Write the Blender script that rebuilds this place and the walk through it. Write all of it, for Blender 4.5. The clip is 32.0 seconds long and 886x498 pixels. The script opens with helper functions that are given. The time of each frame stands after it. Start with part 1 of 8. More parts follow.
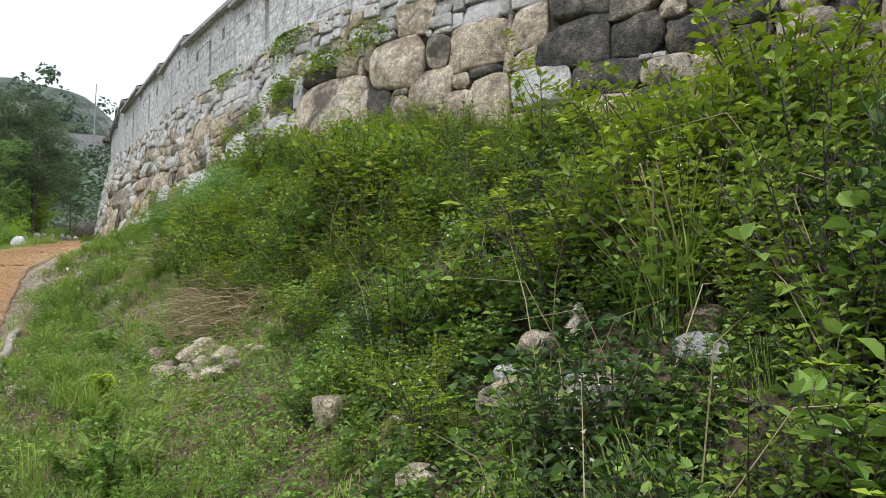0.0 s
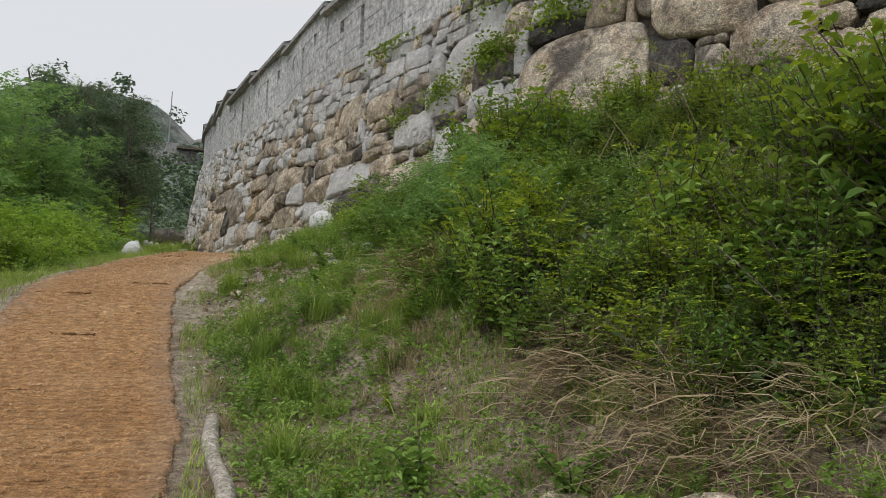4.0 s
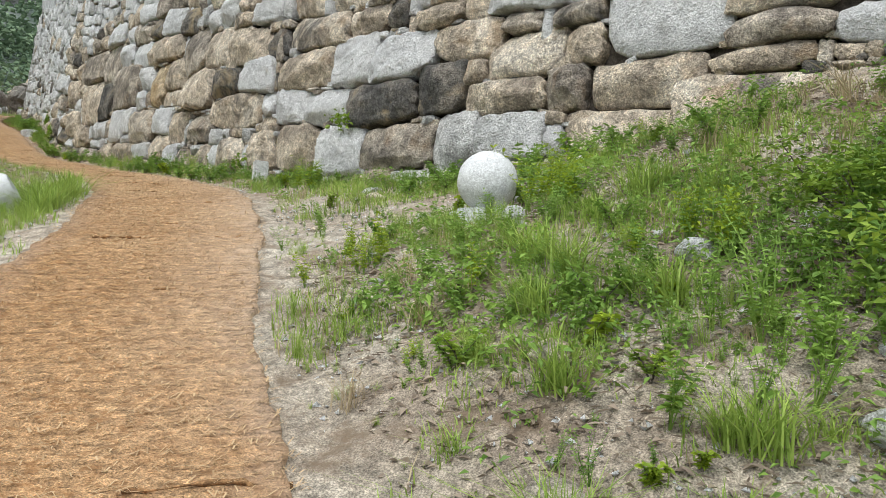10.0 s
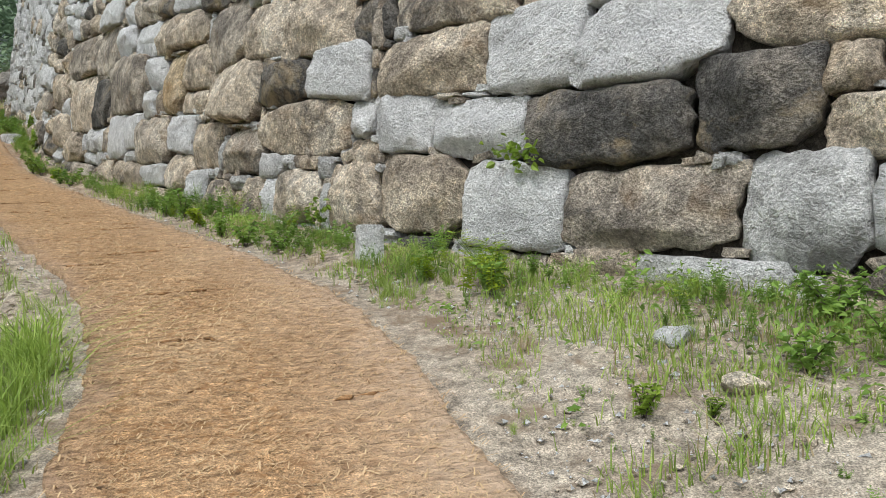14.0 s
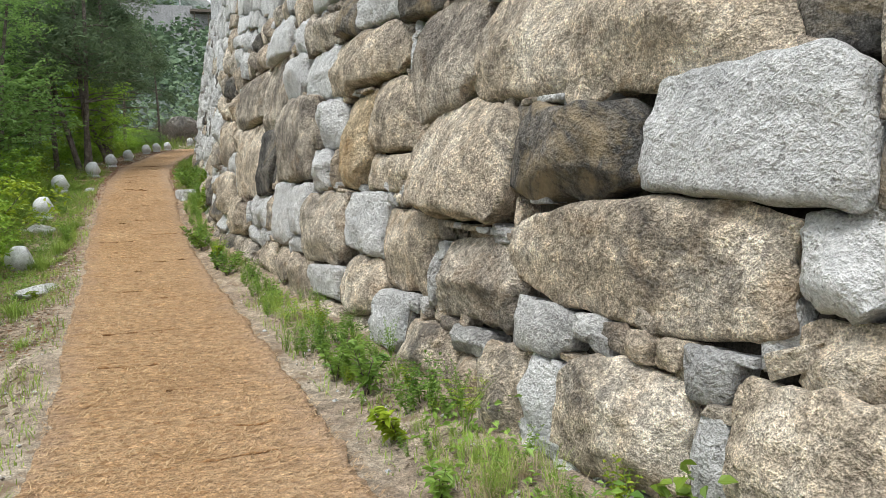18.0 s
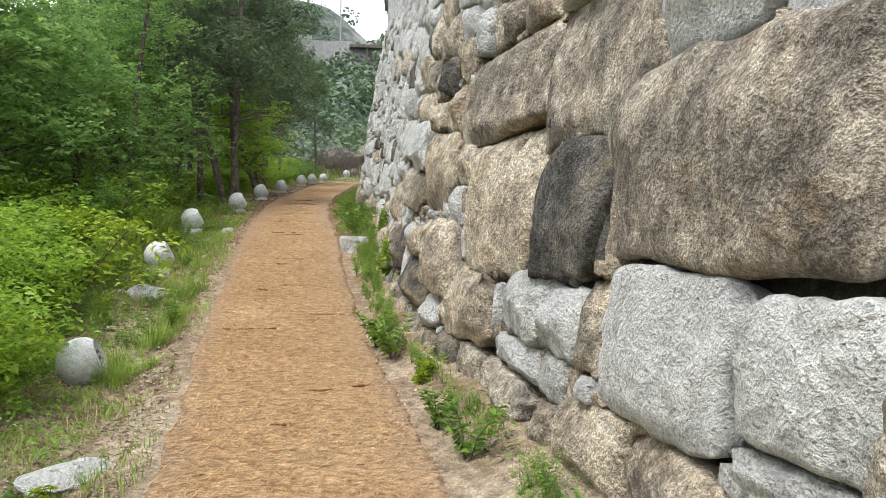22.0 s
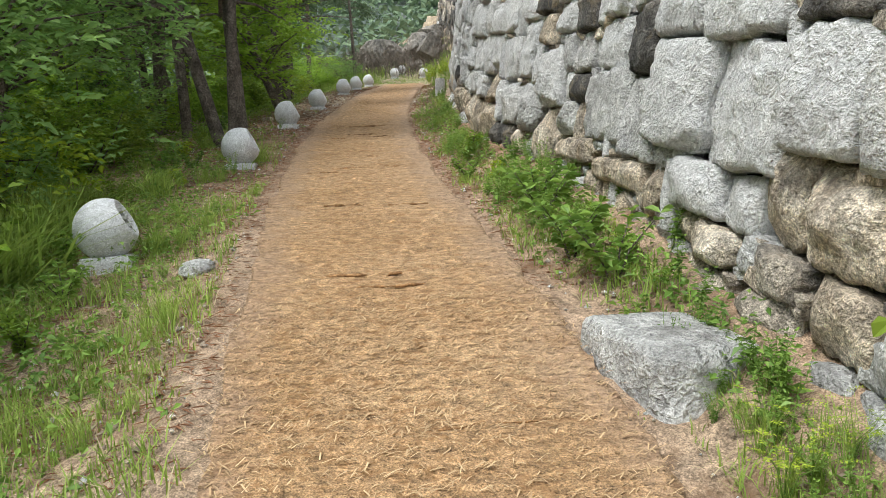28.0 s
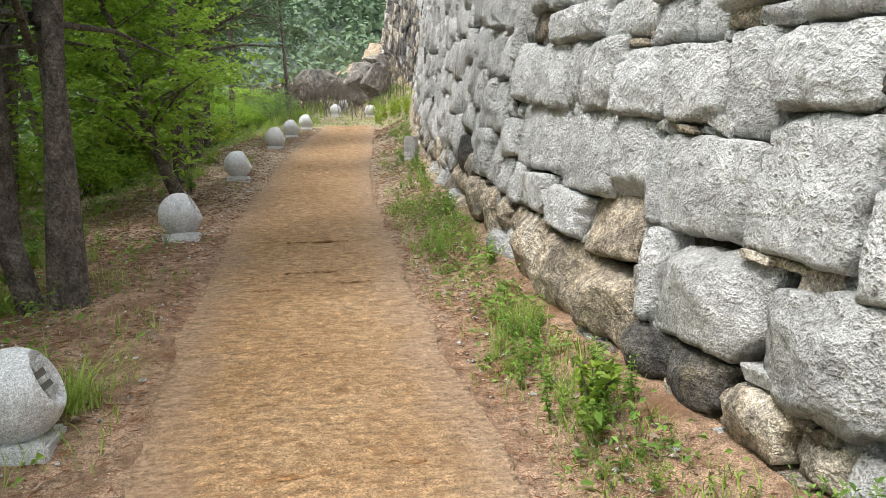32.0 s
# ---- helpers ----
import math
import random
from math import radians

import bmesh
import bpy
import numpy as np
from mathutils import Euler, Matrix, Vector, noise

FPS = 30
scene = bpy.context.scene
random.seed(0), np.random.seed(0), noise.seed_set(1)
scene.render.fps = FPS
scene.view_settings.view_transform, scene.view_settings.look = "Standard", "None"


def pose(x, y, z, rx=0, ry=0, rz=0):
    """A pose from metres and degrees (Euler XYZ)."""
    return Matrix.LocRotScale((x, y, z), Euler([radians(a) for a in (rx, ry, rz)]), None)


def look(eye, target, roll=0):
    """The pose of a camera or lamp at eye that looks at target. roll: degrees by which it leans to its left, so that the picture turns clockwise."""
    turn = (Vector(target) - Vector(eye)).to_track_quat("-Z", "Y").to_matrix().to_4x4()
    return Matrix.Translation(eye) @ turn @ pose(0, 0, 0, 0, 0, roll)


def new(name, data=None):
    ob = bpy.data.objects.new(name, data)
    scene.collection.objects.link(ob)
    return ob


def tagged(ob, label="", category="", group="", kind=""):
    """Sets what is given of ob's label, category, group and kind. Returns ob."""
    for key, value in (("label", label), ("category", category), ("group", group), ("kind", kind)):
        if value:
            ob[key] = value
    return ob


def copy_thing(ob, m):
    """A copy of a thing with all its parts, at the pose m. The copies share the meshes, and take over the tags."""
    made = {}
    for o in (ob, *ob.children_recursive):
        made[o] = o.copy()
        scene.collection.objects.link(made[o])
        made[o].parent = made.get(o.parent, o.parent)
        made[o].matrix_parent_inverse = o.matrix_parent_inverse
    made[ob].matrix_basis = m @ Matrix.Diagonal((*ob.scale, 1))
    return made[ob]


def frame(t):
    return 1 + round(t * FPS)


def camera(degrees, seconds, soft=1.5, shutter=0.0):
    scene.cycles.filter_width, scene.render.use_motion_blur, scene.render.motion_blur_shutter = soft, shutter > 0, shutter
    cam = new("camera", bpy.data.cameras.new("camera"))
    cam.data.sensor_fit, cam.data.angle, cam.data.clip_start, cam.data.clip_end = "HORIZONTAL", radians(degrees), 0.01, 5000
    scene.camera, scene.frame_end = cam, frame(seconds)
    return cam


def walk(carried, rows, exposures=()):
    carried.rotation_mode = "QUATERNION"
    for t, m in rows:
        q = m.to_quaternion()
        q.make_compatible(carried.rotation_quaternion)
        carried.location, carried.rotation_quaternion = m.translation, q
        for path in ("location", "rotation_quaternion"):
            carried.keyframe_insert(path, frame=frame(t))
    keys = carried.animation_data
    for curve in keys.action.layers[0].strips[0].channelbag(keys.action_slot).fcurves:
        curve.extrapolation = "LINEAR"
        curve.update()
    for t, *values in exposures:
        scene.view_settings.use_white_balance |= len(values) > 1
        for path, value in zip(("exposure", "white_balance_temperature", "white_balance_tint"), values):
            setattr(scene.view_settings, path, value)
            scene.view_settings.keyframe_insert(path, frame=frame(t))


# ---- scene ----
PATH = [
    (0, (9.427, -14.368, -2.196), (9.198, -12.399, -1.934), -1.1),
    (0.5, (9.015, -13.988, -2.135), (8.73, -12.026, -1.87), -1.3),
    (1, (8.621, -13.508, -2.064), (8.362, -11.54, -1.821), -1.3),
    (1.5, (8.172, -13.029, -2.015), (7.942, -11.053, -1.809), -0.8),
    (2, (7.7, -12.502, -1.926), (7.456, -10.533, -1.673), -1.0),
    (3, (6.776, -11.58, -1.745), (6.499, -9.611, -1.53), 0.1),
    (3.5, (6.371, -11.08, -1.632), (5.995, -9.133, -1.375), 1.1),
    (4, (5.925, -10.632, -1.555), (5.558, -8.689, -1.255), 0.9),
    (4.5, (5.511, -10.183, -1.457), (5.122, -8.226, -1.325), 0.7),
    (6.5, (4.092, -8.47, -1.054), (3.985, -6.473, -1.03), 4.6),
    (7, (3.843, -7.966, -0.877), (3.768, -5.967, -0.898), 2.8),
    (7.5, (3.565, -7.471, -0.758), (3.538, -5.471, -0.732), 2.3),
    (8, (3.279, -6.97, -0.663), (3.313, -4.974, -0.781), 0.8),
    (8.5, (2.985, -6.51, -0.523), (3.068, -4.521, -0.708), 0.9),
    (9, (2.701, -6.095, -0.355), (2.788, -4.098, -0.426), 1.0),
    (9.5, (2.397, -5.688, -0.174), (2.396, -3.692, -0.296), 0.8),
    (10, (2.057, -5.337, 0.055), (2.07, -3.338, 0.013), 0.7),
    (10.5, (1.844, -4.915, 0.246), (1.778, -2.916, 0.281), -0.3),
    (11, (1.626, -4.512, 0.335), (1.631, -2.512, 0.338), -0.7),
    (11.5, (1.427, -4.074, 0.457), (1.493, -2.075, 0.429), -1.6),
    (12, (1.205, -3.567, 0.637), (1.208, -1.568, 0.579), -2.9),
    (12.5, (0.965, -3.088, 0.783), (1.013, -1.088, 0.77), -3.2),
    (13, (0.782, -2.543, 0.864), (0.891, -0.547, 0.798), -4.0),
    (13.5, (0.585, -1.974, 0.938), (0.697, 0.02, 0.832), -3.6),
    (14, (0.436, -1.427, 1.063), (0.436, 0.569, 0.929), -1.7),
    (14.5, (0.344, -0.934, 1.193), (0.305, 1.065, 1.15), -0.7),
    (15, (0.15, -0.45, 1.309), (0.024, 1.543, 1.424), -0.2),
    (15.5, (0.0, 0.0, 1.42), (-0.336, 1.971, 1.481), -0.8),
    (17.5, (-0.602, 2.086, 1.865), (-1.017, 4.042, 1.847), -0.7),
    (18, (-0.783, 2.624, 1.882), (-1.248, 4.569, 1.817), -2.5),
    (18.5, (-1.086, 3.166, 1.934), (-1.6, 5.099, 1.964), -4.1),
    (19, (-1.438, 3.7, 1.988), (-2.022, 5.613, 1.983), -5.0),
    (19.5, (-1.797, 4.271, 2.064), (-2.479, 6.151, 2.045), -5.2),
    (20, (-2.186, 4.827, 2.116), (-2.815, 6.726, 2.094), -5.7),
    (20.5, (-2.565, 5.399, 2.209), (-3.153, 7.31, 2.185), -3.9),
    (21, (-3.021, 5.958, 2.287), (-3.692, 7.841, 2.367), -1.0),
    (21.5, (-3.425, 6.533, 2.357), (-4.26, 8.349, 2.412), -0.3),
    (22, (-3.857, 7.111, 2.387), (-4.65, 8.947, 2.428), 0.3),
    (22.5, (-4.255, 7.683, 2.448), (-5.012, 9.534, 2.423), -1.7),
    (23, (-4.692, 8.187, 2.548), (-5.58, 9.979, 2.531), -1.4),
    (23.5, (-5.164, 8.755, 2.623), (-6.13, 10.505, 2.562), -0.9),
    (24, (-5.526, 9.301, 2.732), (-6.49, 11.041, 2.533), 0.1),
    (24.5, (-5.917, 9.849, 2.832), (-6.831, 11.588, 2.458), -1.3),
    (26.5, (-7.678, 12.337, 3.075), (-8.584, 14.089, 2.743), -2.2),
    (27, (-8.081, 12.864, 3.137), (-8.937, 14.638, 2.79), -2.4),
    (27.5, (-8.473, 13.39, 3.273), (-9.35, 15.169, 3.016), -2.3),
    (28, (-8.842, 13.913, 3.41), (-9.711, 15.701, 3.19), -2.6),
    (28.5, (-9.159, 14.405, 3.568), (-10.101, 16.149, 3.306), -2.7),
    (29, (-9.521, 14.858, 3.702), (-10.441, 16.605, 3.386), 0.0),
    (29.5, (-9.8, 15.341, 3.836), (-10.72, 17.085, 3.499), -1.7),
    (30, (-10.137, 15.829, 3.968), (-10.975, 17.618, 3.652), 1.3),
    (30.5, (-10.435, 16.345, 4.11), (-11.251, 18.149, 3.822), -0.6),
    (31, (-10.751, 16.829, 4.207), (-11.541, 18.658, 4.027), -1.2),
    (31.5, (-11.058, 17.324, 4.33), (-11.809, 19.173, 4.197), -1.9),
    (32, (-11.355, 17.85, 4.4), (-12.062, 19.713, 4.233), -1.9),
]
cam = camera(58.8, 32.0, soft=0.85)
walk(cam, [(t, look(eye, target, roll)) for t, eye, target, roll in PATH], [(0, -0.15, 6350, 8), (1, -0.4, 6450, 9), (2, -0.4, 6600, 10), (3, -0.45, 6650, 10), (4, -0.72, 6650, 10), (4.6, -0.68, 6650, 10), (6.4, 0.1, 6800, 10), (7.5, 0.1, 6700, 10),
                                                                         (9, 0.06, 6300, 7), (13, -0.08, 6300, 8), (15, 0.0, 6250, 8), (19, 0.2, 6400, 8), (24, 0.42, 6450, 8), (28, 0.44, 6350, 7), (29, 0.42, 6350, 6), (30, 0.55, 6400, 7), (32, 0.72, 6450, 9)])

# ---- light: an overcast day, white sky, a broad soft sun ----
world = bpy.data.worlds.new("overcast")
scene.world = world
world.use_nodes = True
wn, wl = world.node_tree.nodes, world.node_tree.links
sky = wn.new("ShaderNodeTexSky")
sky.sky_type, sky.sun_disc = "NISHITA", False
sky.sun_elevation, sky.sun_rotation = radians(58), radians(200)
sky.air_density, sky.dust_density = 1.0, 4.0
cloud = wn.new("ShaderNodeMix")
cloud.data_type = "RGBA"
cloud.inputs[0].default_value = 0.82
cloud.inputs[7].default_value = (9.2, 9.5, 9.9, 1)
wl.new(sky.outputs[0], cloud.inputs[6])
wl.new(cloud.outputs[2], wn["Background"].inputs[0])
wn["Background"].inputs[1].default_value = 0.15
sun_data = bpy.data.lights.new("sun", "SUN")
sun_data.energy, sun_data.angle, sun_data.color = 2.4, radians(22), (1.0, 0.96, 0.9)
sun = new("sun", sun_data)
sun.matrix_world = look((-6, -14, 30), (0, 0, 0))


# ---- materials ----
def rough_material(name, colors, scale=3.0, fine=40.0, rough=0.9, bump=0.3, vary=0.25, dist=0.02, spots=None, spec=0.3, island=False, middle=4.5, depth=0.5, speckle=0.3, tints=None, grit=0.37):
    """A mineral or earthy surface: two scales of colour, a piece to piece change, and fine relief."""
    m = bpy.data.materials.new(name)
    m.use_nodes = True
    n, l = m.node_tree.nodes, m.node_tree.links
    b = n["Principled BSDF"]
    b.inputs["Roughness"].default_value = rough
    b.inputs["Specular IOR Level"].default_value = spec
    tc = n.new("ShaderNodeTexCoord")
    geo = n.new("ShaderNodeNewGeometry")
    big, small, mid = (n.new("ShaderNodeTexNoise") for _ in range(3))
    for t, s, d in ((big, scale, 6), (small, fine, 4), (mid, scale * middle, 5)):
        t.inputs["Scale"].default_value, t.inputs["Detail"].default_value = s, d
        t.inputs["Roughness"].default_value = 0.65
        l.new(geo.outputs["Position"], t.inputs["Vector"])
    ramp = n.new("ShaderNodeValToRGB")
    e = ramp.color_ramp.elements
    for i, c in enumerate(colors):
        el = e[i] if i < 2 else e.new(1.0)
        el.position = 0.3 + 0.4 * i / (len(colors) - 1)
        el.color = (*c, 1)
    l.new(big.outputs["Fac"], ramp.inputs[0])
    grain = n.new("ShaderNodeMapRange")
    grain.inputs["From Min"].default_value, grain.inputs["From Max"].default_value = 0.3, 0.7
    grain.inputs["To Min"].default_value, grain.inputs["To Max"].default_value = 1 - grit, 1 + grit
    l.new(small.outputs["Fac"], grain.inputs["Value"])
    rnd = n.new("ShaderNodeMapRange")
    rnd.inputs["To Min"].default_value, rnd.inputs["To Max"].default_value = 1 - vary, 1 + vary
    if island:
        l.new(geo.outputs["Random Per Island"], rnd.inputs["Value"])
    else:
        l.new(n.new("ShaderNodeObjectInfo").outputs["Random"], rnd.inputs["Value"])
    blot = n.new("ShaderNodeMapRange")
    blot.inputs["From Min"].default_value, blot.inputs["From Max"].default_value = 0.33, 0.67
    blot.inputs["To Min"].default_value, blot.inputs["To Max"].default_value = 1 - depth, 1 + depth * 0.8
    l.new(mid.outputs["Fac"], blot.inputs["Value"])
    both = n.new("ShaderNodeMath")
    both.operation = "MULTIPLY"
    speck = n.new("ShaderNodeTexNoise")
    speck.inputs["Scale"].default_value, speck.inputs["Detail"].default_value = fine * 2.6, 2
    l.new(geo.outputs["Position"], speck.inputs["Vector"])
    flecks = n.new("ShaderNodeMapRange")
    flecks.inputs["From Min"].default_value, flecks.inputs["From Max"].default_value = 0.36, 0.64
    flecks.inputs["To Min"].default_value, flecks.inputs["To Max"].default_value = 1 - speckle, 1 + speckle
    l.new(speck.outputs["Fac"], flecks.inputs["Value"])
    grains = n.new("ShaderNodeMath")
    grains.operation = "MULTIPLY"
    l.new(grain.outputs[0], grains.inputs[0])
    l.new(flecks.outputs[0], grains.inputs[1])
    l.new(grains.outputs[0], both.inputs[0])
    l.new(blot.outputs[0], both.inputs[1])
    mul = n.new("ShaderNodeMath")
    mul.operation = "MULTIPLY"
    l.new(both.outputs[0], mul.inputs[0])
    l.new(rnd.outputs[0], mul.inputs[1])
    vec = n.new("ShaderNodeVectorMath")
    vec.operation = "SCALE"
    l.new(ramp.outputs[0], vec.inputs[0])
    l.new(mul.outputs[0], vec.inputs["Scale"])
    out = vec.outputs[0]
    if spots:
        col, sc, lo, hi = spots
        sp = n.new("ShaderNodeTexNoise")
        sp.inputs["Scale"].default_value, sp.inputs["Detail"].default_value = sc, 5
        sp.inputs["Roughness"].default_value = 0.7
        l.new(geo.outputs["Position"], sp.inputs["Vector"])
        mr = n.new("ShaderNodeMapRange")
        mr.inputs["From Min"].default_value, mr.inputs["From Max"].default_value = lo, hi
        l.new(sp.outputs["Fac"], mr.inputs["Value"])
        mx = n.new("ShaderNodeMix")
        mx.data_type = "RGBA"
        l.new(mr.outputs[0], mx.inputs[0])
        l.new(out, mx.inputs[6])
        mx.inputs[7].default_value = (*col, 1)
        out = mx.outputs[2]
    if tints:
        # slow change of colour along the walk; the soil's darkest stop includes shade
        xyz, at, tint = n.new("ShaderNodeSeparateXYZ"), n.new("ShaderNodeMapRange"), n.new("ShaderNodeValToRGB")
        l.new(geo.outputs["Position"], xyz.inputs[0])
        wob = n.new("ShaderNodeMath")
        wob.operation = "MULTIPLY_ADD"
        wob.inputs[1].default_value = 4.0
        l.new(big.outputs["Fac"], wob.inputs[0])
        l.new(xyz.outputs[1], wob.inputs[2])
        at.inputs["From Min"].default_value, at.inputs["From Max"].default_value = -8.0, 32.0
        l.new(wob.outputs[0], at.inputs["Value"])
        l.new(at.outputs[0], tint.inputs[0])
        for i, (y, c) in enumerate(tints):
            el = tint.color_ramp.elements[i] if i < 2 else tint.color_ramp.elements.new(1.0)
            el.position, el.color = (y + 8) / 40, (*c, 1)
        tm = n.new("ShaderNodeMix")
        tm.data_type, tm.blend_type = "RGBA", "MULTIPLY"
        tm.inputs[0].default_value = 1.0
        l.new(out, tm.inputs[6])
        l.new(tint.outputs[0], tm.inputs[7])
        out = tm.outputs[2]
    l.new(out, b.inputs["Base Color"])
    bp = n.new("ShaderNodeBump")
    bp.inputs["Strength"].default_value, bp.inputs["Distance"].default_value = bump, dist
    add = n.new("ShaderNodeMath")
    add.operation = "MULTIPLY_ADD"
    add.inputs[1].default_value = 0.35
    l.new(small.outputs["Fac"], add.inputs[0])
    l.new(mid.outputs["Fac"], add.inputs[2])
    l.new(add.outputs[0], bp.inputs["Height"])
    l.new(bp.outputs[0], b.inputs["Normal"])
    return m


def leaf_material(name, dark, light, rough=0.55, trans=0.35):
    m = bpy.data.materials.new(name)
    m.use_nodes = True
    n, l = m.node_tree.nodes, m.node_tree.links
    b = n["Principled BSDF"]
    geo = n.new("ShaderNodeNewGeometry")
    ramp = n.new("ShaderNodeValToRGB")
    ramp.color_ramp.elements[0].color, ramp.color_ramp.elements[1].color = (*dark, 1), (*light, 1)
    patch = n.new("ShaderNodeTexNoise")
    patch.inputs["Scale"].default_value = 1.1
    l.new(geo.outputs["Position"], patch.inputs["Vector"])
    mixf = n.new("ShaderNodeMath")
    mixf.operation = "MULTIPLY_ADD"
    mixf.inputs[1].default_value = 0.55
    l.new(geo.outputs["Random Per Island"], mixf.inputs[0])
    sub = n.new("ShaderNodeMath")
    sub.operation = "MULTIPLY_ADD"
    sub.inputs[1].default_value, sub.inputs[2].default_value = 1.3, -0.42
    l.new(patch.outputs["Fac"], sub.inputs[0])
    l.new(sub.outputs[0], mixf.inputs[2])
    l.new(mixf.outputs[0], ramp.inputs[0])
    l.new(ramp.outputs[0], b.inputs["Base Color"])
    b.inputs["Roughness"].default_value = rough
    b.inputs["Specular IOR Level"].default_value = 0.35
    tr = n.new("ShaderNodeBsdfTranslucent")
    l.new(ramp.outputs[0], tr.inputs["Color"])
    mx = n.new("ShaderNodeMixShader")
    mx.inputs[0].default_value = trans
    l.new(b.outputs[0], mx.inputs[1])
    l.new(tr.outputs[0], mx.inputs[2])
    l.new(mx.outputs[0], n["Material Output"].inputs["Surface"])
    return m


def stone_material(name, tones, stain, stain_at, rust=0.0, crystal=0.22, island=False, relief=0.9, mottle=0.37):
    """Weathered building stone: a tone of its own for each block, crystal grain, pits, dark lichen with ragged edges and rusty patches."""
    m = bpy.data.materials.new(name)
    m.use_nodes = True
    n, l = m.node_tree.nodes, m.node_tree.links
    b = n["Principled BSDF"]
    b.inputs["Roughness"].default_value, b.inputs["Specular IOR Level"].default_value = 0.88, 0.25
    geo = n.new("ShaderNodeNewGeometry")
    chance = geo.outputs["Random Per Island"] if island else n.new("ShaderNodeObjectInfo").outputs["Random"]
    shift = n.new("ShaderNodeVectorMath")
    shift.operation = "MULTIPLY_ADD"
    l.new(chance, shift.inputs[0])
    shift.inputs[1].default_value = (37.0, 19.0, 53.0)
    l.new(geo.outputs["Position"], shift.inputs[2])

    def cloud_of(scale, detail, rough, warp=0.0):
        t = n.new("ShaderNodeTexNoise")
        t.inputs["Scale"].default_value, t.inputs["Detail"].default_value = scale, detail
        t.inputs["Roughness"].default_value, t.inputs["Distortion"].default_value = rough, warp
        l.new(shift.outputs[0], t.inputs["Vector"])
        return t.outputs["Fac"]

    def ranged(value, lo, hi, a, c):
        r = n.new("ShaderNodeMapRange")
        r.inputs["From Min"].default_value, r.inputs["From Max"].default_value = lo, hi
        r.inputs["To Min"].default_value, r.inputs["To Max"].default_value = a, c
        l.new(value, r.inputs["Value"])
        return r.outputs[0]

    def math_of(op, a, c):
        k = n.new("ShaderNodeMath")
        k.operation = op
        for slot, q in zip(k.inputs, (a, c)):
            if isinstance(q, (int, float)):
                slot.default_value = q
            else:
                l.new(q, slot)
        return k.outputs[0]

    def mixed(fac, a, colour):
        x = n.new("ShaderNodeMix")
        x.data_type = "RGBA"
        l.new(fac, x.inputs[0])
        l.new(a, x.inputs[6])
        x.inputs[7].default_value = (*colour, 1)
        return x.outputs[2]

    broad, blotch, grain, salt = cloud_of(2.2, 7, 0.65), cloud_of(13, 6, 0.65), cloud_of(48, 4, 0.6), cloud_of(150, 2, 0.5)
    tone = n.new("ShaderNodeValToRGB")
    for i, c in enumerate(tones):
        el = tone.color_ramp.elements[i] if i < 2 else tone.color_ramp.elements.new(1.0)
        el.position, el.color = i / (len(tones) - 1), (*c, 1)
    l.new(math_of("ADD", math_of("MULTIPLY", chance, 0.4), ranged(broad, 0.4, 0.6, -0.1, 0.72)), tone.inputs[0])
    gain = math_of("MULTIPLY", ranged(blotch, 0.37, 0.63, 1 - mottle, 1 + 0.92 * mottle), ranged(grain, 0.36, 0.64, 1 - crystal, 1 + crystal))
    gain = math_of("MULTIPLY", gain, ranged(salt, 0.35, 0.65, 1 - crystal, 1 + crystal))
    scaled = n.new("ShaderNodeVectorMath")
    scaled.operation = "SCALE"
    l.new(tone.outputs[0], scaled.inputs[0])
    l.new(gain, scaled.inputs["Scale"])
    out = scaled.outputs[0]
    if rust:
        out = mixed(ranged(cloud_of(3.1, 6, 0.6, 0.6), 0.54, 0.68, 0.0, rust), out, (0.42, 0.24, 0.09))
    lichen = math_of("ADD", cloud_of(1.7, 9, 0.68, 0.7), ranged(chance, 0.0, 1.0, -0.09, 0.06))
    out = mixed(ranged(lichen, stain_at, stain_at + 0.12, 0.0, 0.85), out, stain)
    pits = ranged(cloud_of(26, 3, 0.5), 0.63, 0.7, 0.0, 1.0)
    out = mixed(math_of("MULTIPLY", pits, 0.5), out, (0.06, 0.055, 0.05))
    l.new(out, b.inputs["Base Color"])
    height = math_of("ADD", math_of("MULTIPLY", blotch, 0.7), math_of("MULTIPLY", grain, 0.42))
    height = math_of("SUBTRACT", math_of("ADD", height, math_of("MULTIPLY", salt, 0.1)), math_of("MULTIPLY", pits, 0.14))
    bp = n.new("ShaderNodeBump")
    bp.inputs["Strength"].default_value, bp.inputs["Distance"].default_value = relief, 0.13
    l.new(height, bp.inputs["Height"])
    l.new(bp.outputs[0], b.inputs["Normal"])
    return m


